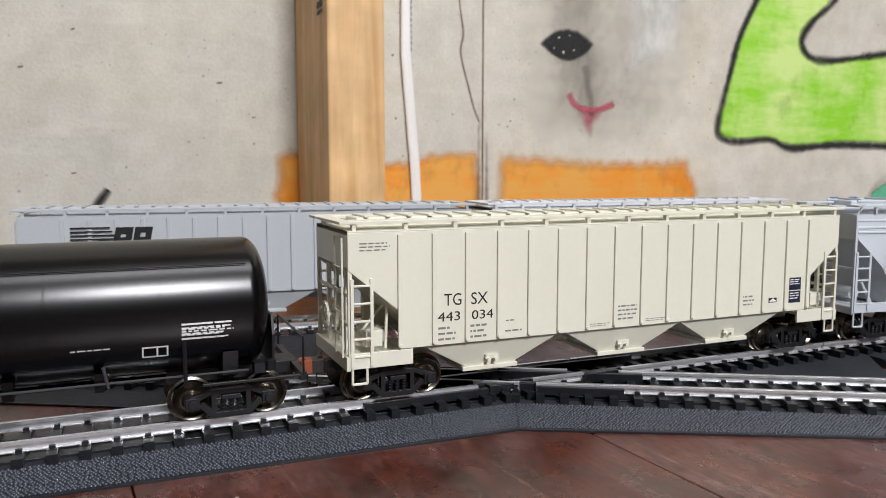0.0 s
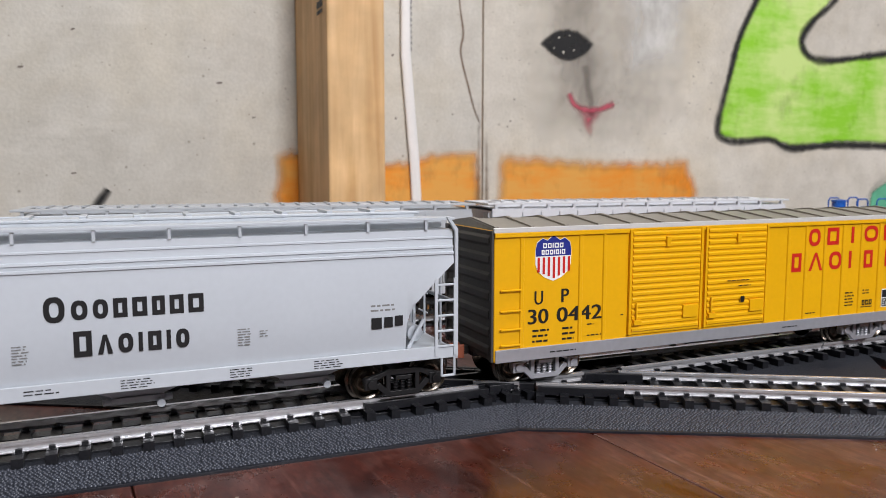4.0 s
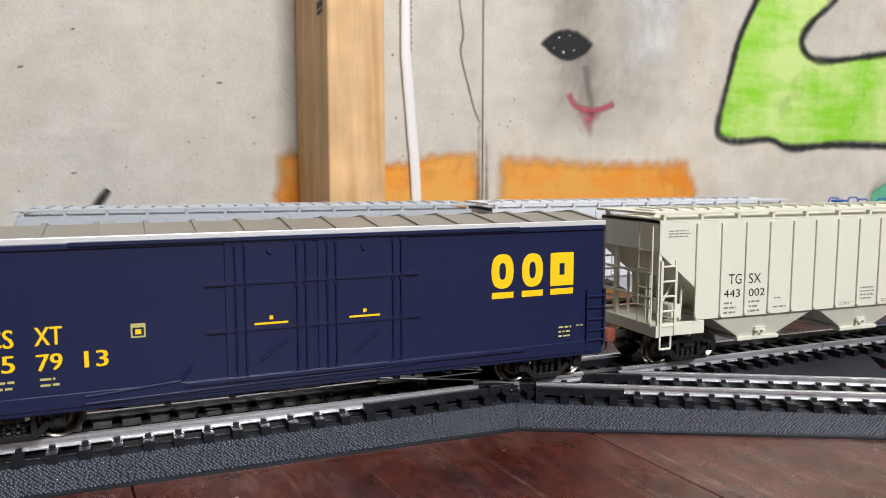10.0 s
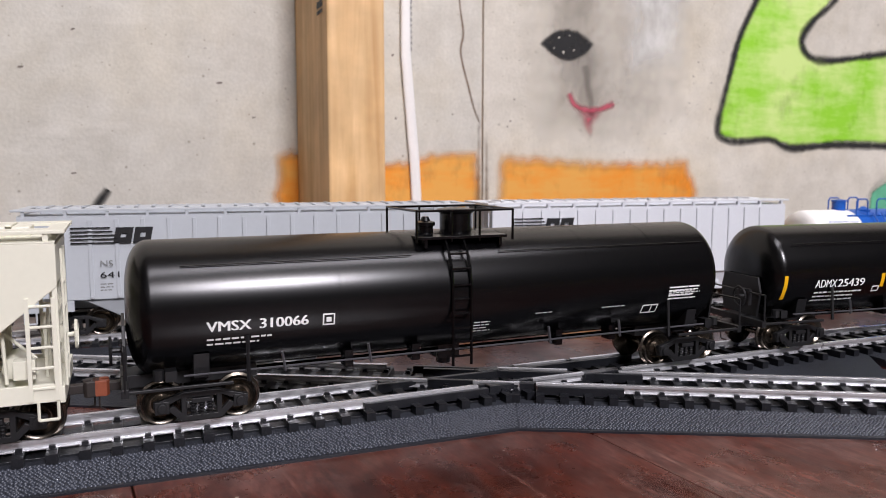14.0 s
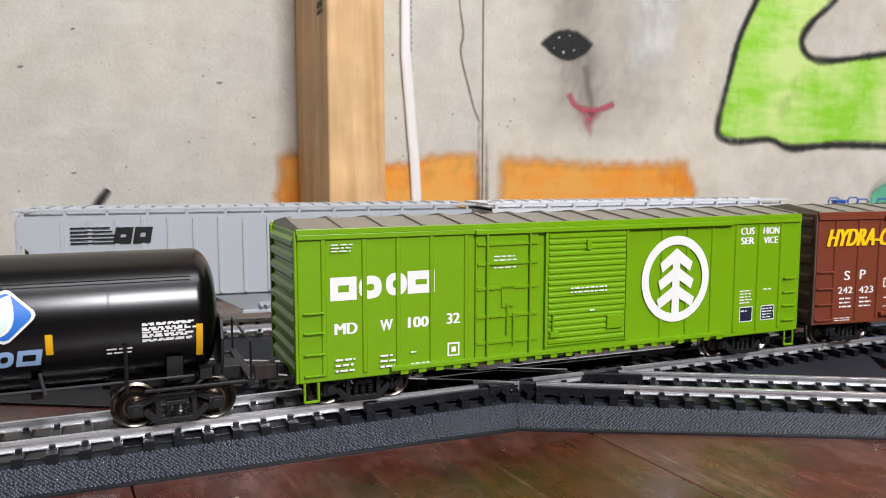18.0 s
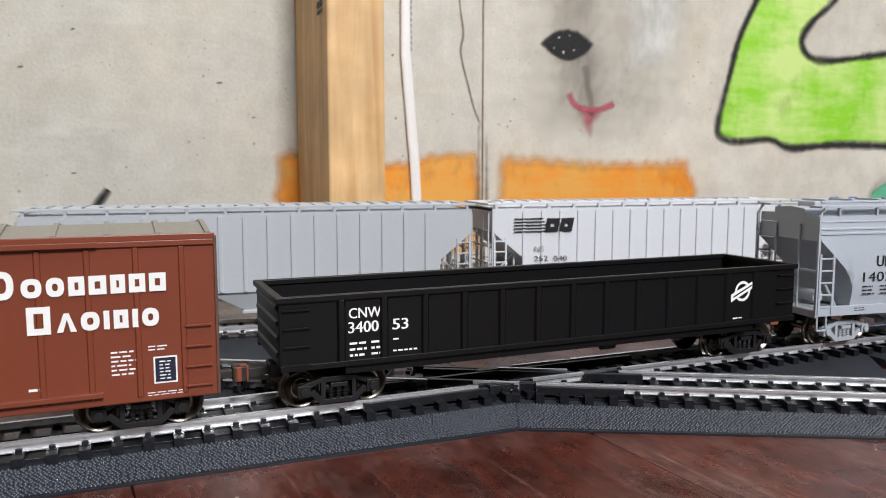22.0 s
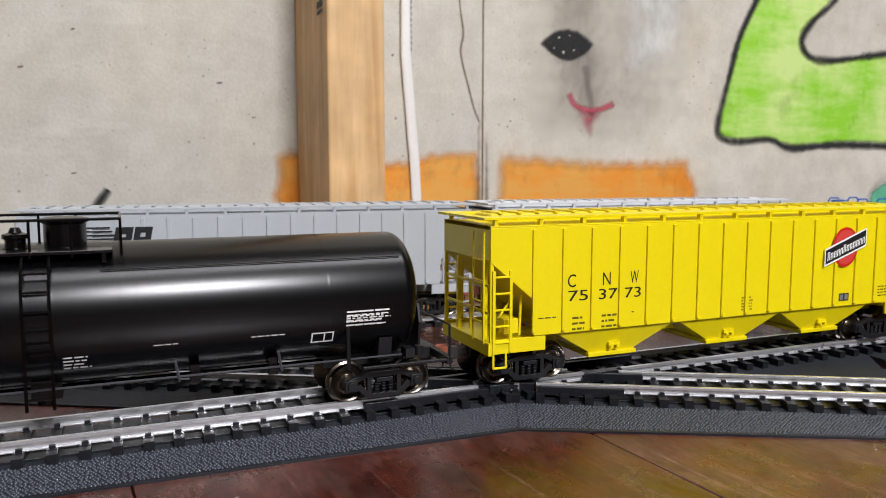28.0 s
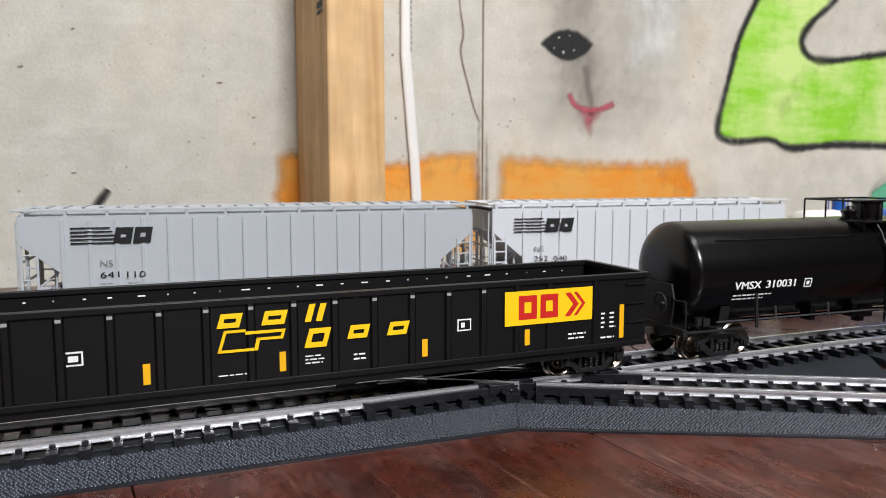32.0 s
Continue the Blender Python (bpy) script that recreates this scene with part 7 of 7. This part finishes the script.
def yellow_gon_marks(car, y, half):
    g, w = M["gold"], M["white"]
    letters("GN", -88.6, 24.2, 3.0, 7.0, y, g, car)
    letters("TX", -76.2, 24.3, 3.0, 6.8, y, g, car)
    letters("290", -87.8, 18.8, 2.9, 6.6, y, g, car)
    letters("072", -76.2, 18.8, 2.9, 6.6, y, g, car)
    for x, z0, z1 in ((-106.6, 12.6, 23), (-71.2, 12.6, 17.8), (-37.2, 12.7, 17.8), (-3.5, 12.6, 17.7), (37.0, 12.6, 17.5), (70.3, 12.8, 17.5), (104.6, 12.2, 22.6)):
        quads([rect(x - 0.8, x + 0.9, z0, z1)], y - 0.02, M["amber"], car, "marking", "upright amber reflector stripe")
    def q(r):
        quads(r, y - 0.7, g, car, "lettering", "slanted yellow block lettering")
    q(blocks((5.6,), -20.2, 25.0, 3.6, 0, 1.3, 0.3))
    q(blocks((6.0,), -9.0, 25.0, 3.6, 0, 1.3, 0.3) + blocks((1.7, 1.7), 2.4, 25.0, 4.6, 1.3, 0.8, 0.3))
    q(blocks((6.0,), 2.2, 18.2, 5.0, 0, 1.4, 0.3))
    q(blocks((5.6,), 14.0, 19.6, 3.6, 0, 1.3, 0.3) + blocks((5.8,), 25.4, 19.6, 3.6, 0, 1.3, 0.3))
    q([[(-20.2, 18.8), (-11, 18.8), (-11, 19.5), (-20, 19.5)], [(-20.2, 18.8), (-19.4, 18.8), (-17.6, 24.4), (-18.4, 24.4)], [(-18.4, 23.7), (-13.0, 23.7), (-13.0, 24.4), (-18.2, 24.4)], [(-11, 18.8), (-10, 18.8), (-9.2, 22), (-10.2, 22)], [(-13.2, 23.0), (-3.2, 23.0), (-3.0, 23.8), (-13.0, 23.8)], [(-10.2, 21.3), (-4.2, 21.3), (-4.0, 22), (-10.2, 22)], [(-4.2, 21.3), (-3.4, 21.3), (-2.6, 23.8), (-3.4, 23.8)]])
    quads([rect(62.3, 93.0, 19.0, 29.0)], y - 0.7, g, car, "emblem", "yellow panel with red blocks")
    r = blocks((6.2, 6.2), 67.0, 20.6, 7.0, 1.2, 1.9) + [[(83.0, 20.6), (85.0, 20.6), (88.0, 24.1), (85.0, 27.6), (83.0, 27.6), (86.0, 24.1)], [(86.2, 20.6), (87.4, 20.6), (90.4, 24.1), (87.4, 27.6), (86.2, 27.6), (89.2, 24.1)]]
    quads(r, y - 0.7 - INK, M["red"], car, "emblem")
    quads(bars(-91.8, -87, 12.8, 16.4, 2, 1) + bars(-83.4, -78.6, 13.6, 17, 2, 2) + bars(-105, -98, 10.6, 11.6, 1, 3) + bars(-92, -90, 10.2, 12, 1, 4) + bars(-83, -78, 11, 12, 1, 5), y, w, car)
    quads(bars(2.6, 8.4, 13.6, 16.4, 3, 6) + bars(16.0, 19.6, 13.4, 15.8, 2, 7) + bars(-20, -12, 12.6, 13.4, 1, 8) + bars(-10, -5.6, 10.2, 11, 1, 13) + bars(84.8, 92, 13.0, 15.6, 2, 9) + bars(96.8, 98.6, 15.4, 21, 4, 10) + bars(100, 102.4, 15.4, 21, 4, 11) + bars(96.8, 102.6, 12.2, 13.6, 1, 12), y, w, car)
    for x in (-53.4, 49.4):
        quads([rect(x - 2.2, x + 2.2, 18.8, 22.2)], y, w, car)
        quads([rect(x - 1.8, x + 1.8, 19.2, 21.8)], y - INK, M["gon_black"], car)
        quads([rect(x - 1.1, x + (0.1 if x > 0 else 1.1), 19.8, 21.2)], y - 2 * INK, w, car)
    for x in GN_RIBS:
        if x < -60 or -60 < x < 60:
            quads([rect(x - 0.65, x + 0.65, 29.2, 30.0)], y - 0.7, M["dull_white"], car, "marking")
    rnd = random.Random(5)
    quads([rect(-104 + i * 7.4 + rnd.uniform(-1, 1), -103.2 + i * 7.4 + rnd.uniform(-1, 1), 28.9, 29.3) for i in range(29)], half - 0.8, w, car, "marking")


M["dull_white"] = mat("rubbed_white_ink", linear(150, 150, 150), 0.5, vary=0.1)
GN_RIBS = [-96.3, -78.3] + [-67.4 + i * 11.17 for i in range(14)] + [94.5]
gondola("black long gondola car with slanted yellow lettering", 2866.5, 114.0, 9.6, 32.2, GN_RIBS, 96.8, yellow_gon_marks)


# ---- tank cars ----
TANK_R, TANK_Z = 17.2, 28.8


def on_tank(off, r=TANK_R, mid=TANK_Z):
    return lambda z: -math.sqrt(max(0.01, r ** 2 - (z - mid) ** 2)) - off


def on_leaf(off):
    """The slimmer shell of the car with the leaf emblem."""
    return on_tank(off, 16.1, 27.3)


def tank_car(name, label, mid, material, marks, deck=-7.4, band=None, group="train", small=False):
    """Horizontal tank on stub sills, with a top platform, side ladder, grab rails and pipes."""
    car = thing(name, label, "tank car", group)
    h, head = 98.0, 6.0
    tank_h, tank_x = (92.6, -1.4) if small else (94.0, -3.2)
    shell_r, shell_z = (16.1, 27.3) if small else (TANK_R, TANK_Z)
    drop = 2.9 if small else 0.0
    prof = []
    for i in range(15):
        a = math.pi / 2 * i / 14
        prof.append((-tank_h + head - head * math.cos(a), max(0.2, shell_r * math.sin(a) ** 0.62)))
    body = prof + [(-x, r) for x, r in prof[::-1]]
    bm = bmesh.new()
    lathe(bm, body, "x", 64)
    shell = part("tank", bm, material, car, "", True, 0.0, shift(tank_x, 0, shell_z))
    for x in (-66, -40, -14, 14, 40, 66):
        bm = bmesh.new()
        lathe(bm, [(x - 0.25, shell_r + 0.04), (x + 0.25, shell_r + 0.04)], "x", 64)
        part("weld_seam", bm, material, shell, "", True)
    if band:
        bm = bmesh.new()
        lathe(bm, [(band[0], shell_r + 0.1), (band[1], shell_r + 0.1)], "x", 64)
        part("band", bm, band[2], shell, "wide blue band round the tank", True)
    black = material if not band else band[2]
    # top platform, dome and rails
    if small:
        bm = bmesh.new()
        box(bm, deck - 18, deck + 8.6, -10, 10, 40.3, 41.0)
        part("platform", bm, black, car, "", False, 0.1)
        bm = bmesh.new()
        lathe(bm, [(0, 3.5), (6.6, 3.5), (7.0, 4.0), (7.6, 4.0), (7.9, 2.6)], "x", 22)
        part("dome", bm, black, car, "", True, 0.0, Matrix.Translation((deck - 15, 0, 41.0)) @ Matrix.Rotation(-math.pi / 2, 4, "Y"))
        bm = bmesh.new()
        lathe(bm, [(0, 3.2), (1.6, 3.2), (1.8, 3.7), (2.6, 3.7), (2.9, 2.4), (4.2, 0.9)], "x", 18)
        part("valve", bm, black, car, "", True, 0.0, Matrix.Translation((deck - 1, -3, 41.0)) @ Matrix.Rotation(-math.pi / 2, 4, "Y"))
        for e in (-1, 1):
            for xa, xb in ((deck - 12.5, deck - 5.0), (deck + 1.2, deck + 8.4)):
                bm = bmesh.new()
                way_pts = [(xa, 40.5), (xa, 48.2), (xa + 1.2, 49.4), (xb - 1.2, 49.4), (xb, 48.2), (xb, 40.5)]
                for (xp, zp), (xq, zq) in zip(way_pts, way_pts[1:]):
                    rod(bm, (xp, e * 9.8, zp), (xq, e * 9.8, zq), 0.4, 6)
                part("handrail", bm, black, car)
    else:
        d = deck + 3
        bm = bmesh.new()
        box(bm, d - 14, d + 14, -13, 13, 44.4, 45.2)
        for x in (d - 12, d + 12):
            box(bm, x - 0.5, x + 0.5, -12.5, 12.5, 42, 44.4)
        part("platform", bm, black, car, "", False, 0.1)
        bm = bmesh.new()
        lathe(bm, [(0, 5.0), (5.6, 5.0), (6.2, 5.8), (6.8, 5.8), (7.2, 4.0)], "x", 24)
        part("dome", bm, black, car, "", True, 0.0, Matrix.Translation((d + 3, 0, 45.2)) @ Matrix.Rotation(-math.pi / 2, 4, "Y"))
        bm = bmesh.new()
        lathe(bm, [(0, 2.4), (2.2, 2.4), (2.4, 3.0), (3.4, 3.0), (3.8, 1.6), (5.0, 1.0)], "x", 18)
        part("valve", bm, black, car, "", True, 0.0, Matrix.Translation((d - 8, -2, 45.2)) @ Matrix.Rotation(-math.pi / 2, 4, "Y"))
        for e in (-1, 1):
            bm = bmesh.new()
            for x in (d - 15, d - 4, d + 5, d + 16):
                rod(bm, (x, e * 12.6, 43.6), (x, e * 12.6, 52.4), 0.36, 6)
            rod(bm, (d - 15, e * 12.6, 52.4), (d + 16, e * 12.6, 52.4), 0.36, 6)
            part("handrail", bm, black, car)
        bm = bmesh.new()
        for x in (d - 15, d + 16):
            rod(bm, (x, -12.6, 52.4), (x, 12.6, 52.4), 0.36, 6)
        part("handrail", bm, black, car)
    # side ladder that follows the shell
    for e in (-1, 1):
        bm = bmesh.new()
        pts = [(e * 11.5, 45.0 - drop), (e * 14.4, 41.6 - drop), (e * 16.6, 37.2 - drop), (e * 17.6, 32), (e * 17.8, 26), (e * 17.8, 9.4)]
        for x in (deck - 2.9, deck + 2.9):
            for (ya, za), (yb, zb) in zip(pts, pts[1:]):
                rod(bm, (x, ya, za), (x, yb, zb), 0.42, 6)
        for z in (12, 16, 20, 24, 28, 32, 36.5, 40.5 - drop):
            yy = e * (17.8 if z < 27 else 17.6 if z < 33 else 16.9 if z < 38 else 15.0)
            rod(bm, (deck - 2.9, yy, z), (deck + 2.9, yy, z), 0.34, 6)
        part("ladder", bm, black, car)
        # long grab rail along the flank, low pipe and hangers
        bm = bmesh.new()
        rod(bm, (-h + 14, e * 14.8, 13.4), (h - 14, e * 14.8, 13.4), 0.28, 6)
        for x in (-58, -34, 24, 50):
            rod(bm, (x, e * 14.8, 12.2), (x - 1.0, e * 15.2, 17.4), 0.4, 6)
        part("side_pipe", bm, M["pipe"], car)
        bm = bmesh.new()
        rod(bm, (-h + 14, e * 13.2, 40.4 - 0.86 * drop), (deck - 14, e * 13.2, 40.4 - 0.86 * drop), 0.14, 6)
        rod(bm, (deck + 14, e * 13.2, 40.4 - 0.86 * drop), (h - 14, e * 13.2, 40.4 - 0.86 * drop), 0.14, 6)
        part("wire_rail", bm, black, car)
    bm = bmesh.new()
    box(bm, deck - 3, deck + 4, -7, 7, 9.0, 13)
    rod(bm, (deck, -4, 7.2), (deck, -4, 11), 2.2, 12)
    for x in (-40, -20, 28, 48):
        box(bm, x - 1.2, x + 1.2, -13.4, -9, 11.0, 15.6)
        box(bm, x - 1.2, x + 1.2, 9, 13.4, 11.0, 15.6)
    rod(bm, (-h + 20, -3, 10.6), (h - 20, -3, 10.6), 0.8, 8)
    part("bottom_outlet", bm, black, car)
    for s in (-1, 1):
        bm = bmesh.new()
        e = s * h
        box(bm, min(e + s * 1, e - s * 34), max(e + s * 1, e - s * 34), -4.4, 4.4, 8.8, 12.2)
        prism(bm, [(-14.2, 18.5), (-13.0, 12), (-5, 9.4), (5, 9.4), (13.0, 12), (14.2, 18.5), (9, 13.8), (0, 12.0), (-9, 13.8)], "x", s * 79.5 - 2.0, s * 79.5 + 2.0)
        box(bm, e - 0.9, e + 0.9, -17.0, 17.0, 9.8, 12.0)
        for yy in (-16.4, 16.4):
            box(bm, min(e, e - s * 26), max(e, e - s * 26), yy - 0.5, yy + 0.5, 10.6, 11.4)
        part("stub_sill", bm, M["truck"], car, "", False, 0.15)
        bm = bmesh.new()
        for yy in (-16.8, 16.8):
            rod(bm, (e, yy, 11.0), (e, yy, 21.0), 0.32, 6)
        rod(bm, (e, -16.8, 21), (e, 16.8, 21), 0.32, 6)
        part("end_handrail", bm, M["truck"], car)
        bm = bmesh.new()
        p = tank_x + s * (tank_h + 0.4)
        prism(bm, [(-9, 12), (9, 12), (10.5, 21), (9, 26), (-9, 26), (-10.5, 21)], "x", min(p + s * 0.6, p - s * 0.2), max(p + s * 0.6, p - s * 0.2))
        part("head_shield", bm, M["truck"] if not band else material, car, "", False, 0.1)
        bm = bmesh.new()
        for xx in (e - s * 30,):
            rod(bm, (xx, -16.6, 11), (xx, -15.8, 22.5), 0.55, 6)
        rod(bm, (e - s * 8, -13, 12.4), (e - s * 8, -13, 15), 1.4, 10)
        box(bm, e - s * 11 - 1.4, e - s * 11 + 1.4, -14, -10, 12, 14.6)
        part("side_bracket", bm, M["truck"], car)
    brake_wheel(car, M["truck"], -h - 0.6, -7.0, 19.5, -1)
    marks(car)
    running_gear(car, -h, h, mid, 79.6, "truck", False)
    return car


def vmsx_marks(number):
    def draw(car):
        w = M["white"]
        if number:
            letters("VMSX", -78.4, 24.2, 2.6, 11.4, on_tank(INK), w, car, weight=0.03)
            letters(number, -65.0, 24.2, 2.6, 13.0, on_tank(INK), w, car, weight=0.03)
        quads(bars(-78.2, -60.5, 20.2, 22.8, 2, 3), on_tank(INK), w, car)
        quads([rect(-48.2, -44.8, 23.6, 24.0), rect(-48.2, -44.8, 26.4, 26.8), rect(-48.2, -47.8, 24.0, 26.4), rect(-45.2, -44.8, 24.0, 26.4), rect(-47.2, -45.8, 24.5, 25.8)], on_tank(INK), w, car)
        quads(bars(67.4, 80.4, 22.4, 27.4, 4, 4) + bars(67.4, 80.4, 22.6, 27.2, 5, 8), on_tank(INK), w, car)
        quads(bars(-2.4, 4.0, 17.2, 21.0, 4, 5) + bars(18.0, 26.0, 21.6, 22.2, 1, 6) + bars(42, 52, 21.6, 22.4, 1, 7), on_tank(INK), w, car)
        quads([rect(58.0, 64.2, 18.6, 19.0), rect(58.0, 64.2, 21.2, 21.6), rect(58.0, 58.4, 19.0, 21.2), rect(63.8, 64.2, 19.0, 21.2), rect(61.4, 61.8, 19.0, 21.2)], on_tank(INK), w, car)
    return draw


def leaf_marks(car):
    w, g = M["white"], M["amber"]
    letters("ADMX", -75.4, 22.4, 2.8, 9.6, on_leaf(INK), w, car)
    letters("25439", -65.4, 22.4, 2.8, 12.2, on_leaf(INK), w, car)
    quads(bars(-75, -52, 16.8, 21.4, 3, 3), on_leaf(INK), w, car)
    for x, z0, z1 in ((-88.6, 18.6, 27.2), (-44.9, 21.6, 26.6), (-9.2, 21.3, 26.2), (19.2, 21.3, 26.1), (51.4, 21.6, 26.5), (85.6, 18.0, 26.5)):
        quads([rect(x - 0.8, x + 0.8, z0 + (z1 - z0) * i / 4, z0 + (z1 - z0) * (i + 1) / 4) for i in range(4)], on_leaf(INK), g, car, "marking", "upright amber reflector stripe")
    cx, cz = 42.4, 31.0

    def diamond(k):
        out = []
        for dx, dz in ((6.9, 0.3), (0.2, 6.3), (-6.9, -0.3), (-0.2, -6.3)):
            for f in (-0.16, 0.0, 0.16):
                ex, ez = ((0.2, 6.3) if abs(dx) > 1 else (6.9, 0.3))
                g = 1.0 - abs(f) * 0.72 - (0.0 if f else 0.06)
                out.append((cx + k * (dx * g + ex * f * (1 if dx * dz + dx >= 0 else -1)), cz + k * (dz * g + ez * f * (1 if dx * dz + dx >= 0 else -1))))
        out.sort(key=lambda p: math.atan2(p[1] - cz, p[0] - cx))
        return out
    quads([diamond(1.0)], on_leaf(2.5 * INK), w, car, "emblem", "blue diamond emblem with a white leaf")
    quads([diamond(0.88)], on_leaf(4 * INK), M["sky"], car, "emblem")
    # pointed leaf on a short stem
    stem, tip = Vector((cx - 3.4, cz - 4.6)), Vector((cx + 1.2, cz + 4.9))
    ax = tip - stem
    nn = Vector((-ax.y, ax.x)).normalized()
    for k, m, off in ((1.0, w, 6), (0.72, M["pale_leaf"], 8)):
        up = [stem.lerp(tip, t) + nn * k * 3.3 * math.sin(math.pi * t ** 0.8) ** 0.85 for t in [i / 10 for i in range(11)]]
        dn = [stem.lerp(tip, t) - nn * k * 3.3 * math.sin(math.pi * t ** 0.8) ** 0.85 for t in [i / 10 for i in range(9, 0, -1)]]
        quads([[tuple(p) for p in (up + dn)[::-1]]], on_leaf(off * INK), m, car, "emblem")
    quads([[(stem.x - 1.9, stem.y - 2.0), (stem.x - 0.9, stem.y - 2.2), (tip.x - 1.2, tip.y - 3.0)]], on_leaf(10 * INK), w, car, "emblem")
    quads(blocks((4.2, 4.0, 5.2), 34.6, 19.2, 4.0, 0.6, 1.2, 0.2, "aob"), on_leaf(INK), M["sky_pale"], car, "emblem")
    quads([rect(-49.0, -45.8, 19.9, 20.3), rect(-49.0, -45.8, 21.7, 22.1), rect(-49.0, -48.6, 20.3, 21.7), rect(-46.2, -45.8, 20.3, 21.7)], on_leaf(INK), w, car)
    quads(bars(72.0, 85.0, 22.6, 28, 5, 4) + bars(72.0, 85.0, 22.8, 27.8, 4, 9), on_leaf(INK), w, car)
    quads(bars(-30, -26, 16.4, 17.2, 1, 6) + bars(-20, -12, 15.0, 17.2, 3, 5) + bars(-9, -6, 16.4, 17.2, 1, 7) + bars(63.8, 70, 20.2, 22.2, 2, 8), on_leaf(INK), w, car)


M["pale_leaf"] = mat("pale_leaf_ink", linear(214, 232, 220), 0.45, vary=0.03)
M["sky_pale"] = mat("pale_blue_ink", linear(150, 180, 220), 0.45, vary=0.03)
tank_car("tank_car", "glossy black tank car with a top platform", -148.4, M["black"], vmsx_marks(""))
tank_car("tank_car", "glossy black tank car with white numbers", 1236.8, M["black"], vmsx_marks("310066"))
tank_car("tank_car", "glossy black tank car with amber stripes and leaf emblem", 1448.4, M["black"], leaf_marks, 7.4, small=True)
tank_car("tank_car", "glossy black tank car with white numbers", 2442.0, M["black"], vmsx_marks("310226"))
tank_car("tank_car", "glossy black tank car with white numbers", 3097.0, M["black"], vmsx_marks("310031"))


M["tank_white"] = mat("white_tank_paint", linear(235, 233, 230), 0.4, vary=0.03)
M["tank_blue"] = mat("blue_tank_paint", linear(20, 84, 170), 0.4, vary=0.04)


# ---- cars parked on the far track ----
def ns_marks(x, digits):
    def draw(car, y):
        quads([rect(x, x + 14.5 + i * 0.8, 42.9 - i * 1.45, 43.5 - i * 1.45) for i in range(5)], y - 0.8, M["ink"], car, "emblem", "black stripes and slanted blocks")
        quads(blocks((6.6, 6.6), x + 15.4, 37.1, 6.2, 0.6, 2.3, 0.2), y - 0.8, M["ink"], car, "emblem")
        letters("NS", x + 10.4, 28.2, 2.4, 4.6, y - 0.8, M["grey_ink"], car, weight=0.0)
        letters(digits[0], x + 10.2, 23.8, 2.4, 7.0, y - 0.8, M["ink"], car, weight=0.0)
        letters(digits[1], x + 20.0, 23.6, 2.4, 7.0, y - 0.8, M["ink"], car, weight=0.0)
        quads(bars(x + 10, x + 15, 18.4, 22, 3, 1) + bars(x + 20, x + 26, 18.4, 22, 3, 2) + bars(x + 100, x + 105, 18, 20, 2, 3), y, M["grey_ink"], car)
    return draw


def park(car, at):
    car.matrix_world = Matrix.Translation((FC.x + math.cos(PHI) * (3.0 + FAR_LX * at) * MM, FC.y + math.sin(PHI) * (3.0 + FAR_LX * at) * MM, FAR_Z)) @ Matrix.Rotation(PHI, 4, "Z")


park(ribbed_hopper("pale grey covered hopper car parked by the wall", None, 92.0, M["ns_grey"], [-76.2 + i * 9.8 for i in range(16)], ns_marks(-73.4, ("641", "110")), 74), 85.5)
park(ribbed_hopper("whitish covered hopper car parked by the wall", None, 80.5, M["ns_white"], [-65.0 + i * 9.3 for i in range(15)], ns_marks(-70.2, ("252", "040")), 64, (-41, 0, 41)), 268.0)
park(tank_car("tank_car", "white tank car with a wide blue band parked by the wall", None, M["tank_white"], lambda car: None, -50.0, (-60, 45, M["tank_blue"]), "parked train", True), 464.0)


def motions():
    """The train runs along its loop; trucks swivel on the curve and wheels roll."""
    times = [i / 2 for i in range(65)]
    turned = []
    for car, mid, cx, reach in CARS:
        rows, heads = [], []
        for t in times:
            s = (mid + cx) * MM - travel(t)
            (a, _), (b, _) = way(s - reach * MM), way(s + reach * MM)
            d = (b - a).normalized()
            c = (a + b) / 2 - d * cx * MM
            h = math.atan2(d.y, d.x)
            heads.append(h)
            rows.append((t, Matrix.Translation((c.x, c.y, RAIL)) @ Matrix.Rotation(h, 4, "Z")))
        turned.append(heads)
        walk(car, rows)
    for truck, at, index, x in TRUCK_LIST:
        rows = []
        for t, h in zip(times, turned[index]):
            rows.append((t, Matrix.Translation((x * MM, 0, 0)) @ Matrix.Rotation(way(at * MM - travel(t))[1] - h, 4, "Z")))
        walk(truck, rows)
    for wheel, x, at in TRUCK_SETS:
        near = [k / 15 for k in range(481) if -0.30 < at * MM - travel(k / 15) < 0.36]
        picked = sorted({0.0, *near, 32.0})
        spin = [0.0]
        for a, b in zip(picked, picked[1:]):
            spin.append(spin[-1] - ((travel(b) - travel(a)) / (WHEEL_R * MM) if b - a < 0.1 else 0.0))
        walk(wheel, [(t, Matrix.Translation((x * MM, 0, WHEEL_R * MM)) @ Matrix.Rotation(a, 4, "Y")) for t, a in zip(picked, spin)])


motions()
